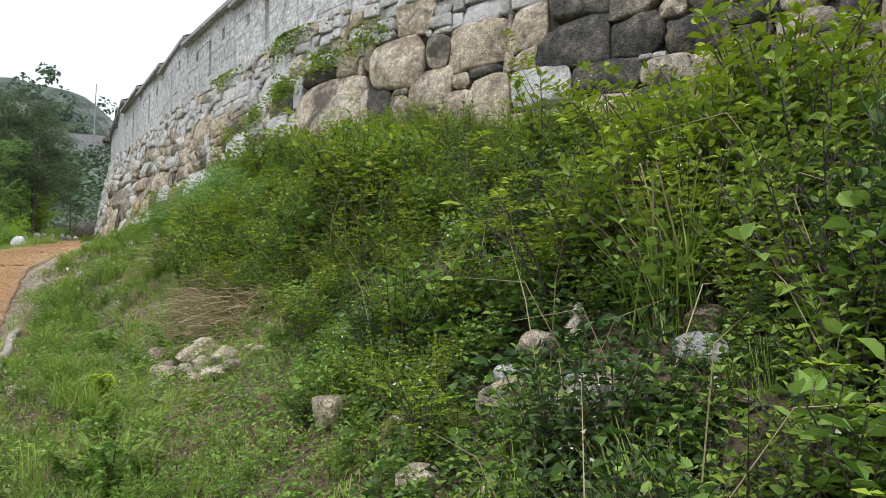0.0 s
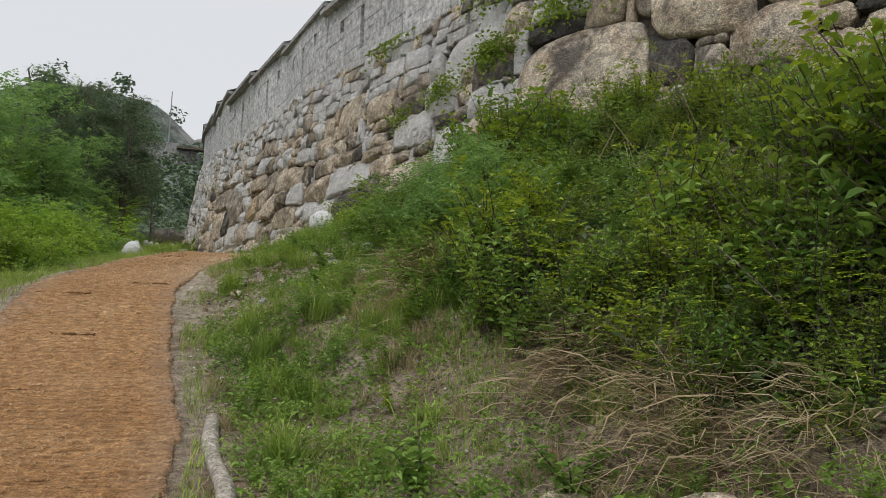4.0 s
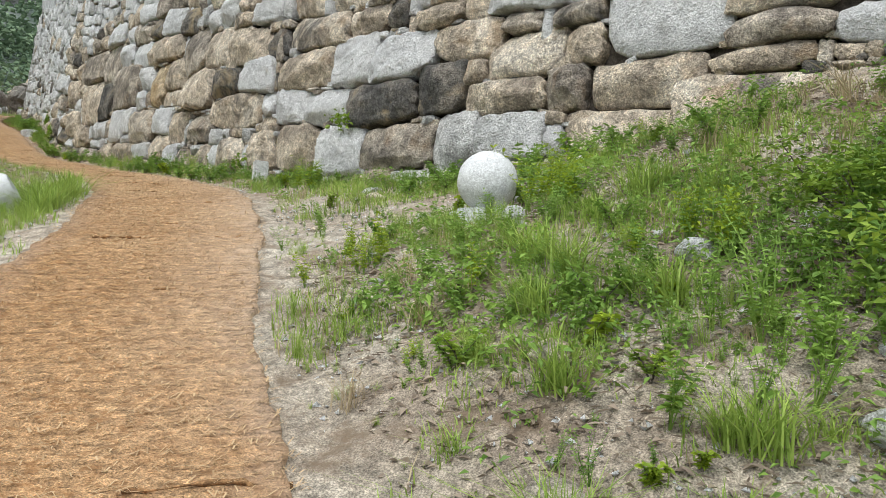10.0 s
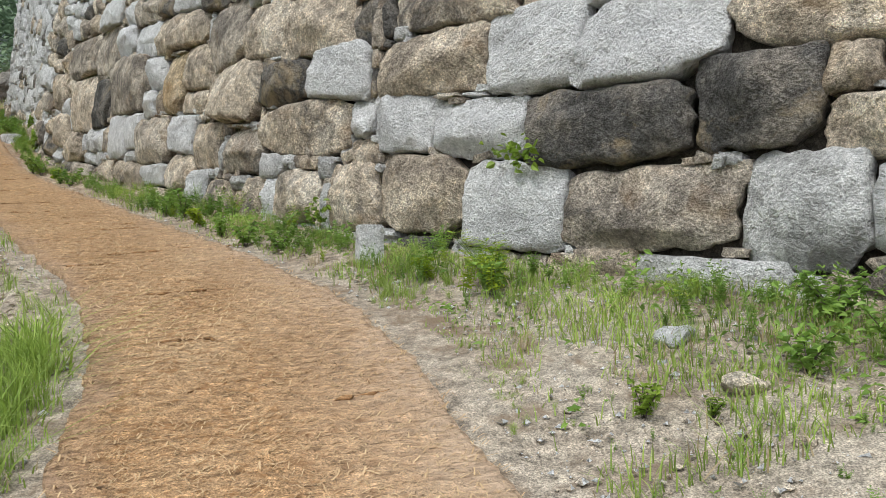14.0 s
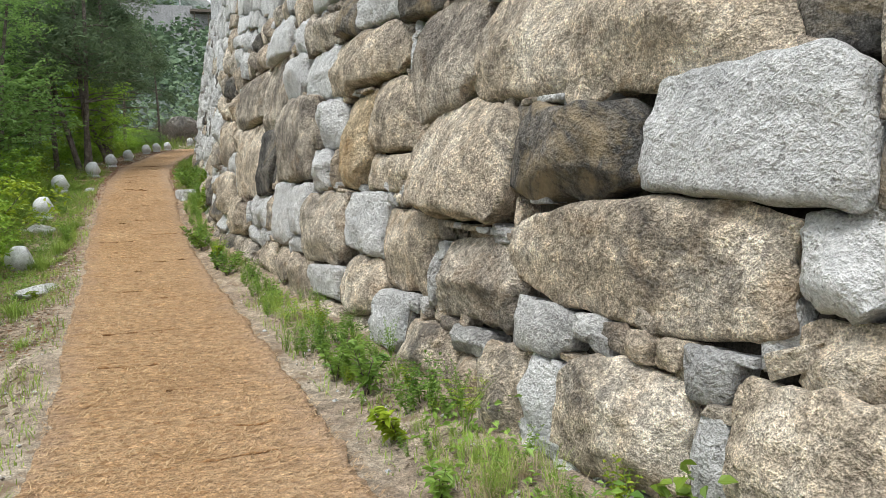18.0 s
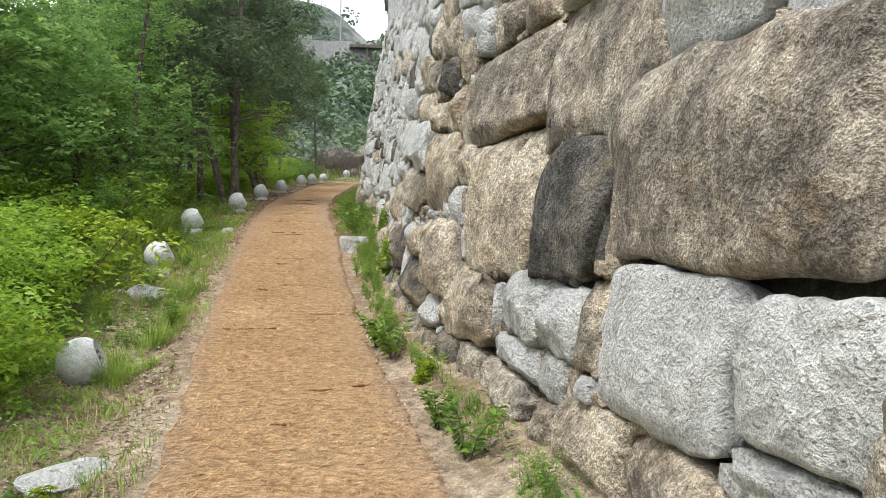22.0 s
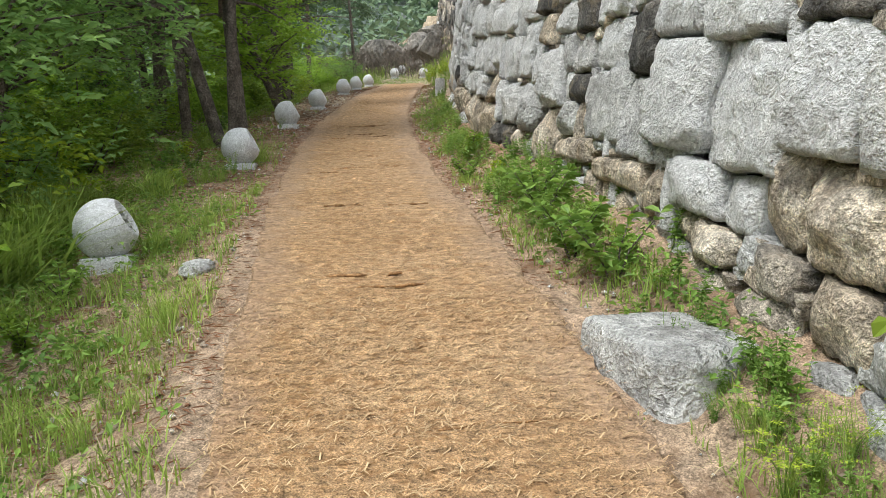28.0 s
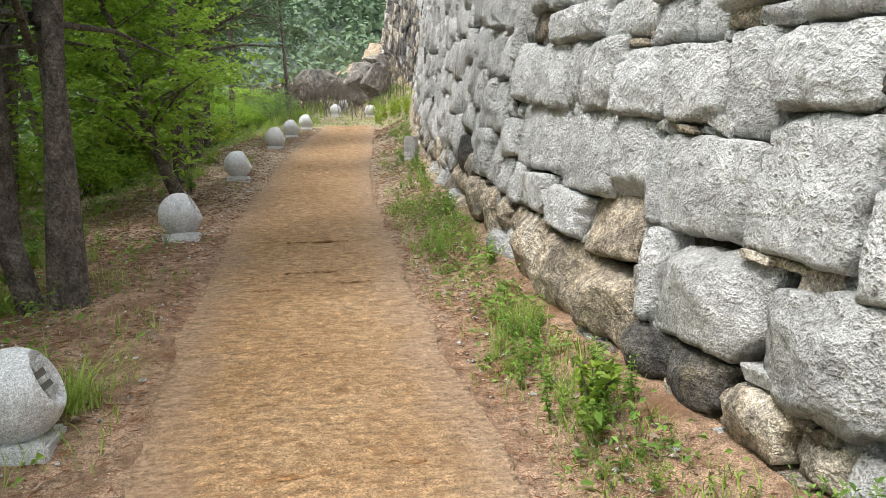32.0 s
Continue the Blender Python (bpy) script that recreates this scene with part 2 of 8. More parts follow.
def stone_kinds(suffix, island):
    return {
        "w": stone_material("pale_granite" + suffix, [(0.6, 0.6, 0.602), (0.73, 0.73, 0.73), (0.8, 0.798, 0.795)], (0.34, 0.33, 0.315), 0.61, 0.0, 0.15, island, 1.0, 0.14),
        "t": stone_material("tan_stone" + suffix, [(0.33, 0.28, 0.225), (0.58, 0.49, 0.38), (0.73, 0.655, 0.55)], (0.1, 0.093, 0.088), 0.545, 0.3, 0.34, island),
        "b": stone_material("brown_stone" + suffix, [(0.22, 0.193, 0.165), (0.43, 0.375, 0.31), (0.63, 0.565, 0.475)], (0.085, 0.08, 0.075), 0.53, 0.25, 0.34, island),
        "d": stone_material("dark_stone" + suffix, [(0.06, 0.059, 0.058), (0.125, 0.118, 0.11), (0.24, 0.215, 0.185)], (0.45, 0.355, 0.225), 0.57, 0.0, 0.34, island),
        "o": stone_material("ochre_stone" + suffix, [(0.34, 0.265, 0.175), (0.55, 0.435, 0.28), (0.66, 0.55, 0.4)], (0.16, 0.13, 0.1), 0.58, 0.5, 0.32, island),
        "g": stone_material("grey_granite" + suffix, [(0.46, 0.458, 0.455), (0.61, 0.607, 0.6), (0.72, 0.715, 0.705)], (0.19, 0.18, 0.17), 0.57, 0.0, 0.2, island, 1.0, 0.22),
    }


STONE = stone_kinds("", False)
STONE_FAR = stone_kinds("_far", True)
BACKING = rough_material("wall_core_earth", [(0.06, 0.05, 0.04), (0.11, 0.095, 0.08)], 5, 50, 0.95, 0.6, 0.0)
# the first tint also darkens the soil for the shadow in the bank's hollow
GROUND = rough_material("gravelly_soil", [(0.33, 0.26, 0.2), (0.47, 0.41, 0.335), (0.6, 0.55, 0.47)], 1.3, 60, 0.95, 1.0, 0.0, 0.04, ((0.27, 0.2, 0.14), 3.2, 0.52, 0.66), middle=11, depth=0.45, speckle=0.4,
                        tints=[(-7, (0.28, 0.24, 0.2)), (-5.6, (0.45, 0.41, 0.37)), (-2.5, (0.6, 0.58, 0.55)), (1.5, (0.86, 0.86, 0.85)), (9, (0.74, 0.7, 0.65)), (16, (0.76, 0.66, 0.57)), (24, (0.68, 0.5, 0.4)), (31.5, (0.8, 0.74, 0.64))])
COIR = rough_material("coir_mat", [(0.43, 0.26, 0.125), (0.52, 0.325, 0.17), (0.58, 0.385, 0.215)], 1.3, 70, 0.95, 1.0, 0.0, 0.05, ((0.36, 0.2, 0.09), 17.0, 0.5, 0.64), middle=15, depth=0.3, speckle=0.35,
                      tints=[(-8, (0.62, 0.48, 0.36)), (-5, (0.9, 0.8, 0.69)), (-3, (0.97, 0.9, 0.82)), (6, (0.95, 0.97, 1.0)), (14, (0.95, 0.95, 0.93)), (22, (0.9, 0.91, 0.93))])


def worn_edges(m):
    """Soil trodden over the mat's edges, ragged; u is the distance from the middle line."""
    n, l = m.node_tree.nodes, m.node_tree.links
    b = n["Principled BSDF"]
    out = b.inputs["Base Color"].links[0].from_socket
    uv, cut, grit = n.new("ShaderNodeUVMap"), n.new("ShaderNodeSeparateXYZ"), n.new("ShaderNodeTexNoise")
    geo = n.new("ShaderNodeNewGeometry")
    l.new(geo.outputs["Position"], grit.inputs["Vector"])
    grit.inputs["Scale"].default_value, grit.inputs["Detail"].default_value, grit.inputs["Roughness"].default_value = 3.0, 8, 0.75
    l.new(uv.outputs[0], cut.inputs[0])
    size, add, fac, mx = n.new("ShaderNodeMath"), n.new("ShaderNodeMath"), n.new("ShaderNodeMapRange"), n.new("ShaderNodeMix")
    size.operation, add.operation, mx.data_type = "ABSOLUTE", "MULTIPLY_ADD", "RGBA"
    l.new(cut.outputs[0], size.inputs[0])
    l.new(grit.outputs["Fac"], add.inputs[0])
    add.inputs[1].default_value = 0.75
    place, far_end, wide = n.new("ShaderNodeSeparateXYZ"), n.new("ShaderNodeMapRange"), n.new("ShaderNodeMath")
    l.new(geo.outputs["Position"], place.inputs[0])
    far_end.inputs["From Min"].default_value, far_end.inputs["From Max"].default_value, far_end.inputs["To Max"].default_value = 15.0, 21.0, 0.1
    l.new(place.outputs[1], far_end.inputs["Value"])
    l.new(size.outputs[0], wide.inputs[0])
    l.new(far_end.outputs[0], wide.inputs[1])
    l.new(wide.outputs[0], add.inputs[2])
    fac.inputs["From Min"].default_value, fac.inputs["From Max"].default_value, fac.inputs["To Max"].default_value = 0.85, 1.1, 0.72
    l.new(add.outputs[0], fac.inputs["Value"])
    l.new(fac.outputs[0], mx.inputs[0])
    l.new(out, mx.inputs[6])
    dust, shade, mul = n.new("ShaderNodeTexNoise"), n.new("ShaderNodeMapRange"), n.new("ShaderNodeVectorMath")
    dust.inputs["Scale"].default_value, dust.inputs["Detail"].default_value = 45, 4
    l.new(geo.outputs["Position"], dust.inputs["Vector"])
    shade.inputs["From Min"].default_value, shade.inputs["From Max"].default_value = 0.3, 0.7
    shade.inputs["To Min"].default_value, shade.inputs["To Max"].default_value = 0.55, 1.3
    l.new(dust.outputs["Fac"], shade.inputs["Value"])
    mul.operation = "SCALE"
    mul.inputs[0].default_value = (0.43, 0.295, 0.2)
    l.new(shade.outputs[0], mul.inputs["Scale"])
    l.new(mul.outputs[0], mx.inputs[7])
    # pale sand trodden onto its inner half where it passes the open ground
    inner, here, gone, amount, sandy = n.new("ShaderNodeMapRange"), n.new("ShaderNodeMapRange"), n.new("ShaderNodeMapRange"), n.new("ShaderNodeMath"), n.new("ShaderNodeMix")
    inner.inputs["From Min"].default_value, inner.inputs["From Max"].default_value, inner.inputs["To Max"].default_value = 0.0, 0.7, 1.5
    l.new(cut.outputs[0], inner.inputs["Value"])
    here.inputs["From Min"].default_value, here.inputs["From Max"].default_value = -3.5, -1.0
    l.new(place.outputs[1], here.inputs["Value"])
    gone.inputs["From Min"].default_value, gone.inputs["From Max"].default_value, gone.inputs["To Min"].default_value, gone.inputs["To Max"].default_value = 2.0, 7.0, 0.8, 0.15
    l.new(place.outputs[1], gone.inputs["Value"])
    amount.operation = "MULTIPLY"
    l.new(inner.outputs[0], amount.inputs[0])
    l.new(here.outputs[0], amount.inputs[1])
    patchy = n.new("ShaderNodeMath")
    patchy.operation = "MULTIPLY"
    l.new(gone.outputs[0], patchy.inputs[0])
    l.new(amount.outputs[0], patchy.inputs[1])
    final = n.new("ShaderNodeMath")
    final.operation, final.use_clamp = "MULTIPLY", True
    l.new(patchy.outputs[0], final.inputs[0])
    l.new(grit.outputs["Fac"], final.inputs[1])
    sandy.data_type = "RGBA"
    l.new(final.outputs[0], sandy.inputs[0])
    l.new(mx.outputs[2], sandy.inputs[6])
    sandy.inputs[7].default_value = (0.66, 0.5, 0.36, 1)
    # the weave: rows of coir loops lying across the runner
    row, loop, band, woven = n.new("ShaderNodeVectorMath"), n.new("ShaderNodeTexNoise"), n.new("ShaderNodeMapRange"), n.new("ShaderNodeVectorMath")
    row.operation, woven.operation = "MULTIPLY", "SCALE"
    l.new(uv.outputs[0], row.inputs[0])
    row.inputs[1].default_value = (11.0, 31.0, 1.0)
    l.new(row.outputs[0], loop.inputs["Vector"])
    loop.inputs["Scale"].default_value, loop.inputs["Detail"].default_value, loop.inputs["Roughness"].default_value = 1.0, 4, 0.6
    band.inputs["From Min"].default_value, band.inputs["From Max"].default_value = 0.32, 0.66
    band.inputs["To Min"].default_value, band.inputs["To Max"].default_value = 0.68, 1.24
    l.new(loop.outputs["Fac"], band.inputs["Value"])
    l.new(sandy.outputs[2], woven.inputs[0])
    l.new(band.outputs[0], woven.inputs["Scale"])
    l.new(woven.outputs[0], b.inputs["Base Color"])
    relief = n.new("ShaderNodeBump")
    relief.inputs["Strength"].default_value, relief.inputs["Distance"].default_value = 0.8, 0.03
    l.new(loop.outputs["Fac"], relief.inputs["Height"])
    l.new(b.inputs["Normal"].links[0].from_socket, relief.inputs["Normal"])
    l.new(relief.outputs[0], b.inputs["Normal"])


worn_edges(COIR)
FIBRE = leaf_material("coir_fibre", (0.28, 0.16, 0.075), (0.7, 0.52, 0.31), 0.9, 0.1)
LAMP_STONE = rough_material("lamp_granite", [(0.53, 0.54, 0.555), (0.63, 0.64, 0.65)], 6, 90, 0.8, 0.25, 0.08, 0.012, depth=0.16, speckle=0.36, grit=0.3)
BARK = rough_material("bark", [(0.07, 0.06, 0.05), (0.15, 0.125, 0.105), (0.24, 0.205, 0.175)], 9, 60, 0.95, 1.0, 0.15, 0.04)
PARAPET = rough_material("parapet_blocks", [(0.4, 0.405, 0.415), (0.5, 0.505, 0.515), (0.58, 0.585, 0.59)], 2, 40, 0.9, 0.4, 0.1, 0.02)
CAP = rough_material("parapet_cap", [(0.26, 0.26, 0.265), (0.36, 0.36, 0.36)], 2, 40, 0.9, 0.4, 0.08, 0.02)
ROCK = rough_material("outcrop_rock", [(0.1, 0.095, 0.09), (0.2, 0.185, 0.165), (0.3, 0.27, 0.23)], 1.2, 14, 0.92, 0.8, 0.1, 0.06)
LEAF = {
    "bush": leaf_material("bush_leaf", (0.07, 0.145, 0.017), (0.35, 0.47, 0.062), 0.5, 0.34),
    # dark green that also carries the shade inside the bank
    "deep": leaf_material("deep_shade_leaf", (0.022, 0.06, 0.015), (0.12, 0.2, 0.045), 0.5, 0.15),
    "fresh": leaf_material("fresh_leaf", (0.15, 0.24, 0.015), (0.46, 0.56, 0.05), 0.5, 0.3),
    "grass": leaf_material("grass_blade", (0.14, 0.23, 0.035), (0.43, 0.55, 0.12), 0.6, 0.3),
    "dry": leaf_material("dry_grass", (0.24, 0.18, 0.1), (0.58, 0.48, 0.31), 0.8, 0.2),
    "pine": leaf_material("pine_needle", (0.07, 0.115, 0.06), (0.19, 0.26, 0.125), 0.6, 0.35),
    "tree": leaf_material("tree_leaf", (0.09, 0.19, 0.05), (0.33, 0.5, 0.15), 0.5, 0.5),
    "edge": leaf_material("woodland_edge_leaf", (0.12, 0.25, 0.025), (0.4, 0.57, 0.08), 0.5, 0.5),
    # greyed green: distance haze is mixed into the leaf colour
    "far": leaf_material("hazed_far_leaf", (0.075, 0.125, 0.075), (0.18, 0.25, 0.14), 0.8, 0.1),
    "flower": leaf_material("white_flower", (0.5, 0.5, 0.45), (0.75, 0.75, 0.7), 0.7, 0.3),
    "weed": leaf_material("verge_weed", (0.08, 0.175, 0.03), (0.34, 0.5, 0.1), 0.5, 0.3),
    "mulch": leaf_material("fallen_leaf", (0.16, 0.125, 0.095), (0.43, 0.35, 0.27), 0.9, 0.1),
}


from mathutils import kdtree

# ---- plan: the path's middle line and the wall's foot, as x, y, z ----
SPINE = [(6.4, -19, -4.6), (5.0, -13.5, -3.55), (4.35, -10.8, -3.0), (3.36, -7.43, -2.12), (2.1, -5.25, -1.45), (1.2, -3.65, -0.88), (0.65, -2.2, -0.5),
         (0.1, 0.25, 0.05), (-0.8, 2.9, 0.47), (-2.15, 4.9, 0.73), (-3.45, 6.8, 0.93), (-4.65, 8.45, 1.14), (-6.5, 11.05, 1.46), (-7.65, 12.6, 1.7)]
SPINE += [(-9.35, 15.1, 2.3), (-10.65, 17.05, 2.8), (-12.85, 20.4, 3.4), (-14.9, 23.9, 4.0), (-16.75, 27.45, 4.55), (-18.4, 31, 5.15), (-21.2, 36.9, 5.95),
          (-25.5, 45, 7.4), (-30, 53, 9.0), (-40, 72, 13)]
FOOT = [(30, -19.0, -3.2, -2.0), (15, -7.8, -1.0, 0.2), (8.5, -3.12, -0.1, 1.0), (6.2, -1.43, 0.12, 1.15), (4.14, 0.18, 0.3, 1.0), (3.53, 0.94, 0.36, 0.72), (2.92, 1.58, 0.42, 0.56),
        (1.85, 2.68, 0.5, 0.55), (1.12, 3.44, 0.55, 0.6), (0.2, 4.45, 0.63, 0.7), (-0.65, 5.33, 0.72, 0.82)]
FOOT += [(-1.7, 6.65, 0.87, 0.98), (-2.55, 7.9, 1.0, 1.12), (-3.55, 9.05, 1.14, 1.26), (-5.7, 11.95, 1.5, 1.65), (-6.65, 13.1, 1.68, 1.83), (-9.15, 17.1, 2.65, 2.85),
         (-10.6, 19.55, 3.1, 3.3), (-12.0, 21.58, 3.45, 3.62), (-13.6, 24.46, 3.98, 4.15), (-15.6, 28.5, 4.62, 4.77), (-18.15, 34.2, 5.55, 5.75), (-19.9, 38.4, 6.35, 6.55), (-22.0, 43.5, 7.6, 7.8), (-25.0, 48.5, 9.4, 9.6), (-28.4, 53.5, 11.2, 11.4)]


def dense(points, step):
    """Points spread evenly along a smooth line through the given ones."""
    p = np.array(points, float)
    k = np.r_[0, np.cumsum(np.hypot(*np.diff(p[:, :2], axis=0).T))]
    m = np.gradient(p, k, axis=0)
    s = np.arange(0, k[-1], step)
    i = np.clip(np.searchsorted(k, s, "right") - 1, 0, len(k) - 2)
    h = (k[i + 1] - k[i])[:, None]
    t = ((s - k[i])[:, None]) / h
    return s, (2 * t**3 - 3 * t**2 + 1) * p[i] + (t**3 - 2 * t**2 + t) * h * m[i] + (3 * t**2 - 2 * t**3) * p[i + 1] + (t**3 - t**2) * h * m[i + 1]


SP_S, SP = dense(SPINE, 0.1)
FT_S, FT = dense(FOOT, 0.1)
SP_T = np.gradient(SP[:, :2], axis=0)
SP_T /= np.linalg.norm(SP_T, axis=1)[:, None]
FT_T = np.gradient(FT[:, :2], axis=0)
FT_T /= np.linalg.norm(FT_T, axis=1)[:, None]
BATTER = 0.15


def tree_of(line):
    t = kdtree.KDTree(len(line))
    for i, q in enumerate(line):
        t.insert((q[0], q[1], 0.0), i)
    t.balance()
    return t


TREES = {id(SP): tree_of(SP), id(FT): tree_of(FT)}


def near(line, xy):
    """For each place the index of the nearest point of a line, and the distance."""
    find = TREES[id(line)].find
    got = [find((x, y, 0.0))[1:] for x, y in np.atleast_2d(xy).tolist()]
    return np.array([g[0] for g in got], int), np.array([g[1] for g in got])


def smooth(a, lo, hi):
    t = np.clip((a - lo) / (hi - lo), 0, 1)
    return t * t * (3 - 2 * t)


def lateral(xy):
    """Index along the path, and the distance from its middle line: right is positive."""
    i, _ = near(SP, xy)
    off = np.atleast_2d(xy) - SP[i, :2]
    return i, off[:, 0] * SP_T[i, 1] - off[:, 1] * SP_T[i, 0]


def vnoise(p):
    """Smooth noise between about -1 and 1 for rows of x, y, z, all at once."""
    p = np.asarray(p, float)
    i = np.floor(p).astype(np.int64)
    f = p - i
    w = f * f * f * (f * (f * 6 - 15) + 10)
    out = np.zeros(len(p))
    for dx in (0, 1):
        for dy in (0, 1):
            for dz in (0, 1):
                h = (i[:, 0] + dx) * 374761393 + (i[:, 1] + dy) * 668265263 + (i[:, 2] + dz) * 2147483647
                h = (h ^ (h >> 13)) * 1274126177 & 0x7FFFFFFF
                h = (h ^ (h >> 16)) & 0xFFFF
                a, b = h * (2 * np.pi / 65536), (h % 251) / 125.5 - 1
                c = np.sqrt(np.maximum(1 - b * b, 0))
                g = np.cos(a) * c * (f[:, 0] - dx) + np.sin(a) * c * (f[:, 1] - dy) + b * (f[:, 2] - dz)
                out += g * np.where(dx, w[:, 0], 1 - w[:, 0]) * np.where(dy, w[:, 1], 1 - w[:, 1]) * np.where(dz, w[:, 2], 1 - w[:, 2])
    return 1.5 * out


def bumps(xy, scale):
    return vnoise(np.column_stack([xy * scale, np.full(len(xy), 3.1)]))


def ground_z(xy):
    """Height of the ground: level across the mat, a bank up to the wall, a fall to the woods."""
    xy = np.atleast_2d(np.array(xy, float))
    i, d = lateral(xy)
    j, dw = near(FT, xy)
    zs, zb = SP[i, 2], FT[j, 3]
    beyond = (xy - FT[j, :2])[:, 0] * FT_T[j, 1] - (xy - FT[j, :2])[:, 1] * FT_T[j, 0] > 0
    r = np.maximum(d - 0.85 - 2.3 * smooth(-xy[:, 1], 3.0, 10.0) - 1.7 * smooth(-xy[:, 1], 9.0, 14.0), 0)
    frac = np.where(beyond, 1.0, r / (r + np.maximum(dw, 1e-6) + 1e-6))
    z = zs + (zb - zs) * frac ** 1.15
    left = np.maximum(-d - 1.7, 0)
    zs = zs - 0.15 * smooth(-d, 0.75, 1.3) * (1 - smooth(xy[:, 1], 16, 20))
    z = np.where(d < 0, zs - 0.16 * np.minimum(left, 9) - 0.05 * np.clip(left - 9, 0, 40), z)
    return z


def face(u, v, out=0.0):
    """A place on the wall's face: u metres along its foot, v up, out towards the path."""
    u = np.asarray(u, float)
    p = np.stack([np.interp(u, FT_S, FT[:, k]) for k in range(3)], -1)
    t = np.stack([np.interp(u, FT_S, FT_T[:, k]) for k in range(2)], -1)
    n = np.stack([t[..., 1], -t[..., 0]], -1)
    k = (np.asarray(v) * BATTER - np.asarray(out))[..., None]
    return np.concatenate([p[..., :2] + n * k, (p[..., 2] + v)[..., None]], -1)


# ---- builders ----
def mesh_of(name, verts, faces, mats=(), index=None, smooth_faces=False):
    me = bpy.data.meshes.new(name)
    verts, faces = np.asarray(verts, np.float32), np.asarray(faces, np.int32)
    me.vertices.add(len(verts))
    me.vertices.foreach_set("co", verts.ravel())
    k = faces.shape[1]
    me.loops.add(faces.size)
    me.loops.foreach_set("vertex_index", faces.ravel())
    me.polygons.add(len(faces))
    me.polygons.foreach_set("loop_start", np.arange(0, faces.size, k, dtype=np.int32))
    for m in mats:
        me.materials.append(m)
    if index is not None:
        me.polygons.foreach_set("material_index", np.asarray(index, np.int32))
    me.update(calc_edges=True)
    me.polygons.foreach_set("use_smooth", np.full(len(faces), smooth_faces))
    return me


def part(name, bm, material, parent, label=""):
    """Links a bmesh, or a finished mesh, as one object under its thing."""
    if isinstance(bm, bmesh.types.BMesh):
        me = bpy.data.meshes.new(name)
        bm.to_mesh(me)
        bm.free()
    else:
        me = bm
    if material is not None and not me.materials:
        me.materials.append(material)
    ob = new(name, me)
    if parent is not None:
        ob.parent = parent
        ob.matrix_parent_inverse = parent.matrix_basis.inverted() if parent.parent is None else (parent.parent.matrix_basis @ parent.matrix_basis).inverted()
    if label:
        ob["label"] = label
    return ob


def grid_faces(nu, nv, start=0):
    a = start + (np.arange(nu - 1)[:, None] * nv + np.arange(nv - 1)[None]).ravel()
    return np.stack([a, a + nv, a + nv + 1, a + 1], 1)


def tube(points, radii, sides=7):
    """A tapered, bent round limb."""
    p = np.array(points, float)
    t = np.gradient(p, axis=0)
    t /= np.linalg.norm(t, axis=1)[:, None] + 1e-9
    ref = np.where(np.abs(t[:, 2:3]) > 0.9, [[1.0, 0, 0]], [[0, 0, 1.0]])
    a = np.cross(t, ref)
    a /= np.linalg.norm(a, axis=1)[:, None] + 1e-9
    b = np.cross(t, a)
    w = np.linspace(0, 2 * np.pi, sides, endpoint=False)
    v = p[:, None] + np.asarray(radii)[:, None, None] * (np.cos(w)[None, :, None] * a[:, None] + np.sin(w)[None, :, None] * b[:, None])
    i, k = np.meshgrid(np.arange(len(p) - 1), np.arange(sides), indexing="ij")
    q = lambda r, s: (r * sides + s % sides).ravel()
    return v.reshape(-1, 3), np.stack([q(i, k), q(i, k + 1), q(i + 1, k + 1), q(i + 1, k)], 1)


def joined(pieces):
    """Several lots of vertices and faces as one."""
    vs, fs, n = [], [], 0
    for v, f in pieces:
        vs.append(v)
        fs.append(np.asarray(f) + n)
        n += len(v)
    return np.concatenate(vs), np.concatenate(fs)


def leaves(rng, at, length, width=0.55, droop=0.5, face_up=0.6, fold=0.25, axis=None, oval=False):
    """A folded leaf of four points at each place, turned about by chance."""
    n = len(at)
    length = np.broadcast_to(length, n)[:, None] * rng.uniform(0.65, 1.25, (n, 1))
    w = rng.uniform(0, 2 * np.pi, n)
    d = np.stack([np.cos(w), np.sin(w), rng.normal(-0.15, droop, n)], 1) if axis is None else axis + rng.normal(0, droop, (n, 3))
    d /= np.linalg.norm(d, axis=1)[:, None]
    up = np.stack([rng.normal(0, 1 - face_up + 0.25, n), rng.normal(0, 1 - face_up + 0.25, n), np.ones(n)], 1)
    s = np.cross(d, up)
    s /= np.linalg.norm(s, axis=1)[:, None] + 1e-9
    nn = np.cross(s, d)
    if oval:
        side, lift = s * length * width / 2, nn * length * fold * 0.5
        a, c = at + d * length * 0.28, at + d * length * 0.66
        v = np.stack([at, a + side * 0.92 + lift, c + side * 0.78 + lift, at + d * length - nn * length * 0.14, c - side * 0.78 + lift, a - side * 0.92 + lift], 1).reshape(-1, 3)
        b = 6 * np.arange(n)
        return v, np.concatenate([np.stack([b, b + 1, b + 2], 1), np.stack([b, b + 2, b + 3], 1), np.stack([b, b + 3, b + 4], 1), np.stack([b, b + 4, b + 5], 1)])
    mid = at + d * length * 0.45
    v = np.stack([at, mid + s * length * width / 2 + nn * length * fold * 0.5, at + d * length - nn * length * 0.12, mid - s * length * width / 2 + nn * length * fold * 0.5], 1).reshape(-1, 3)
    b = 4 * np.arange(n)
    f = np.concatenate([np.stack([b, b + 1, b + 2], 1), np.stack([b, b + 2, b + 3], 1)])
    return v, f


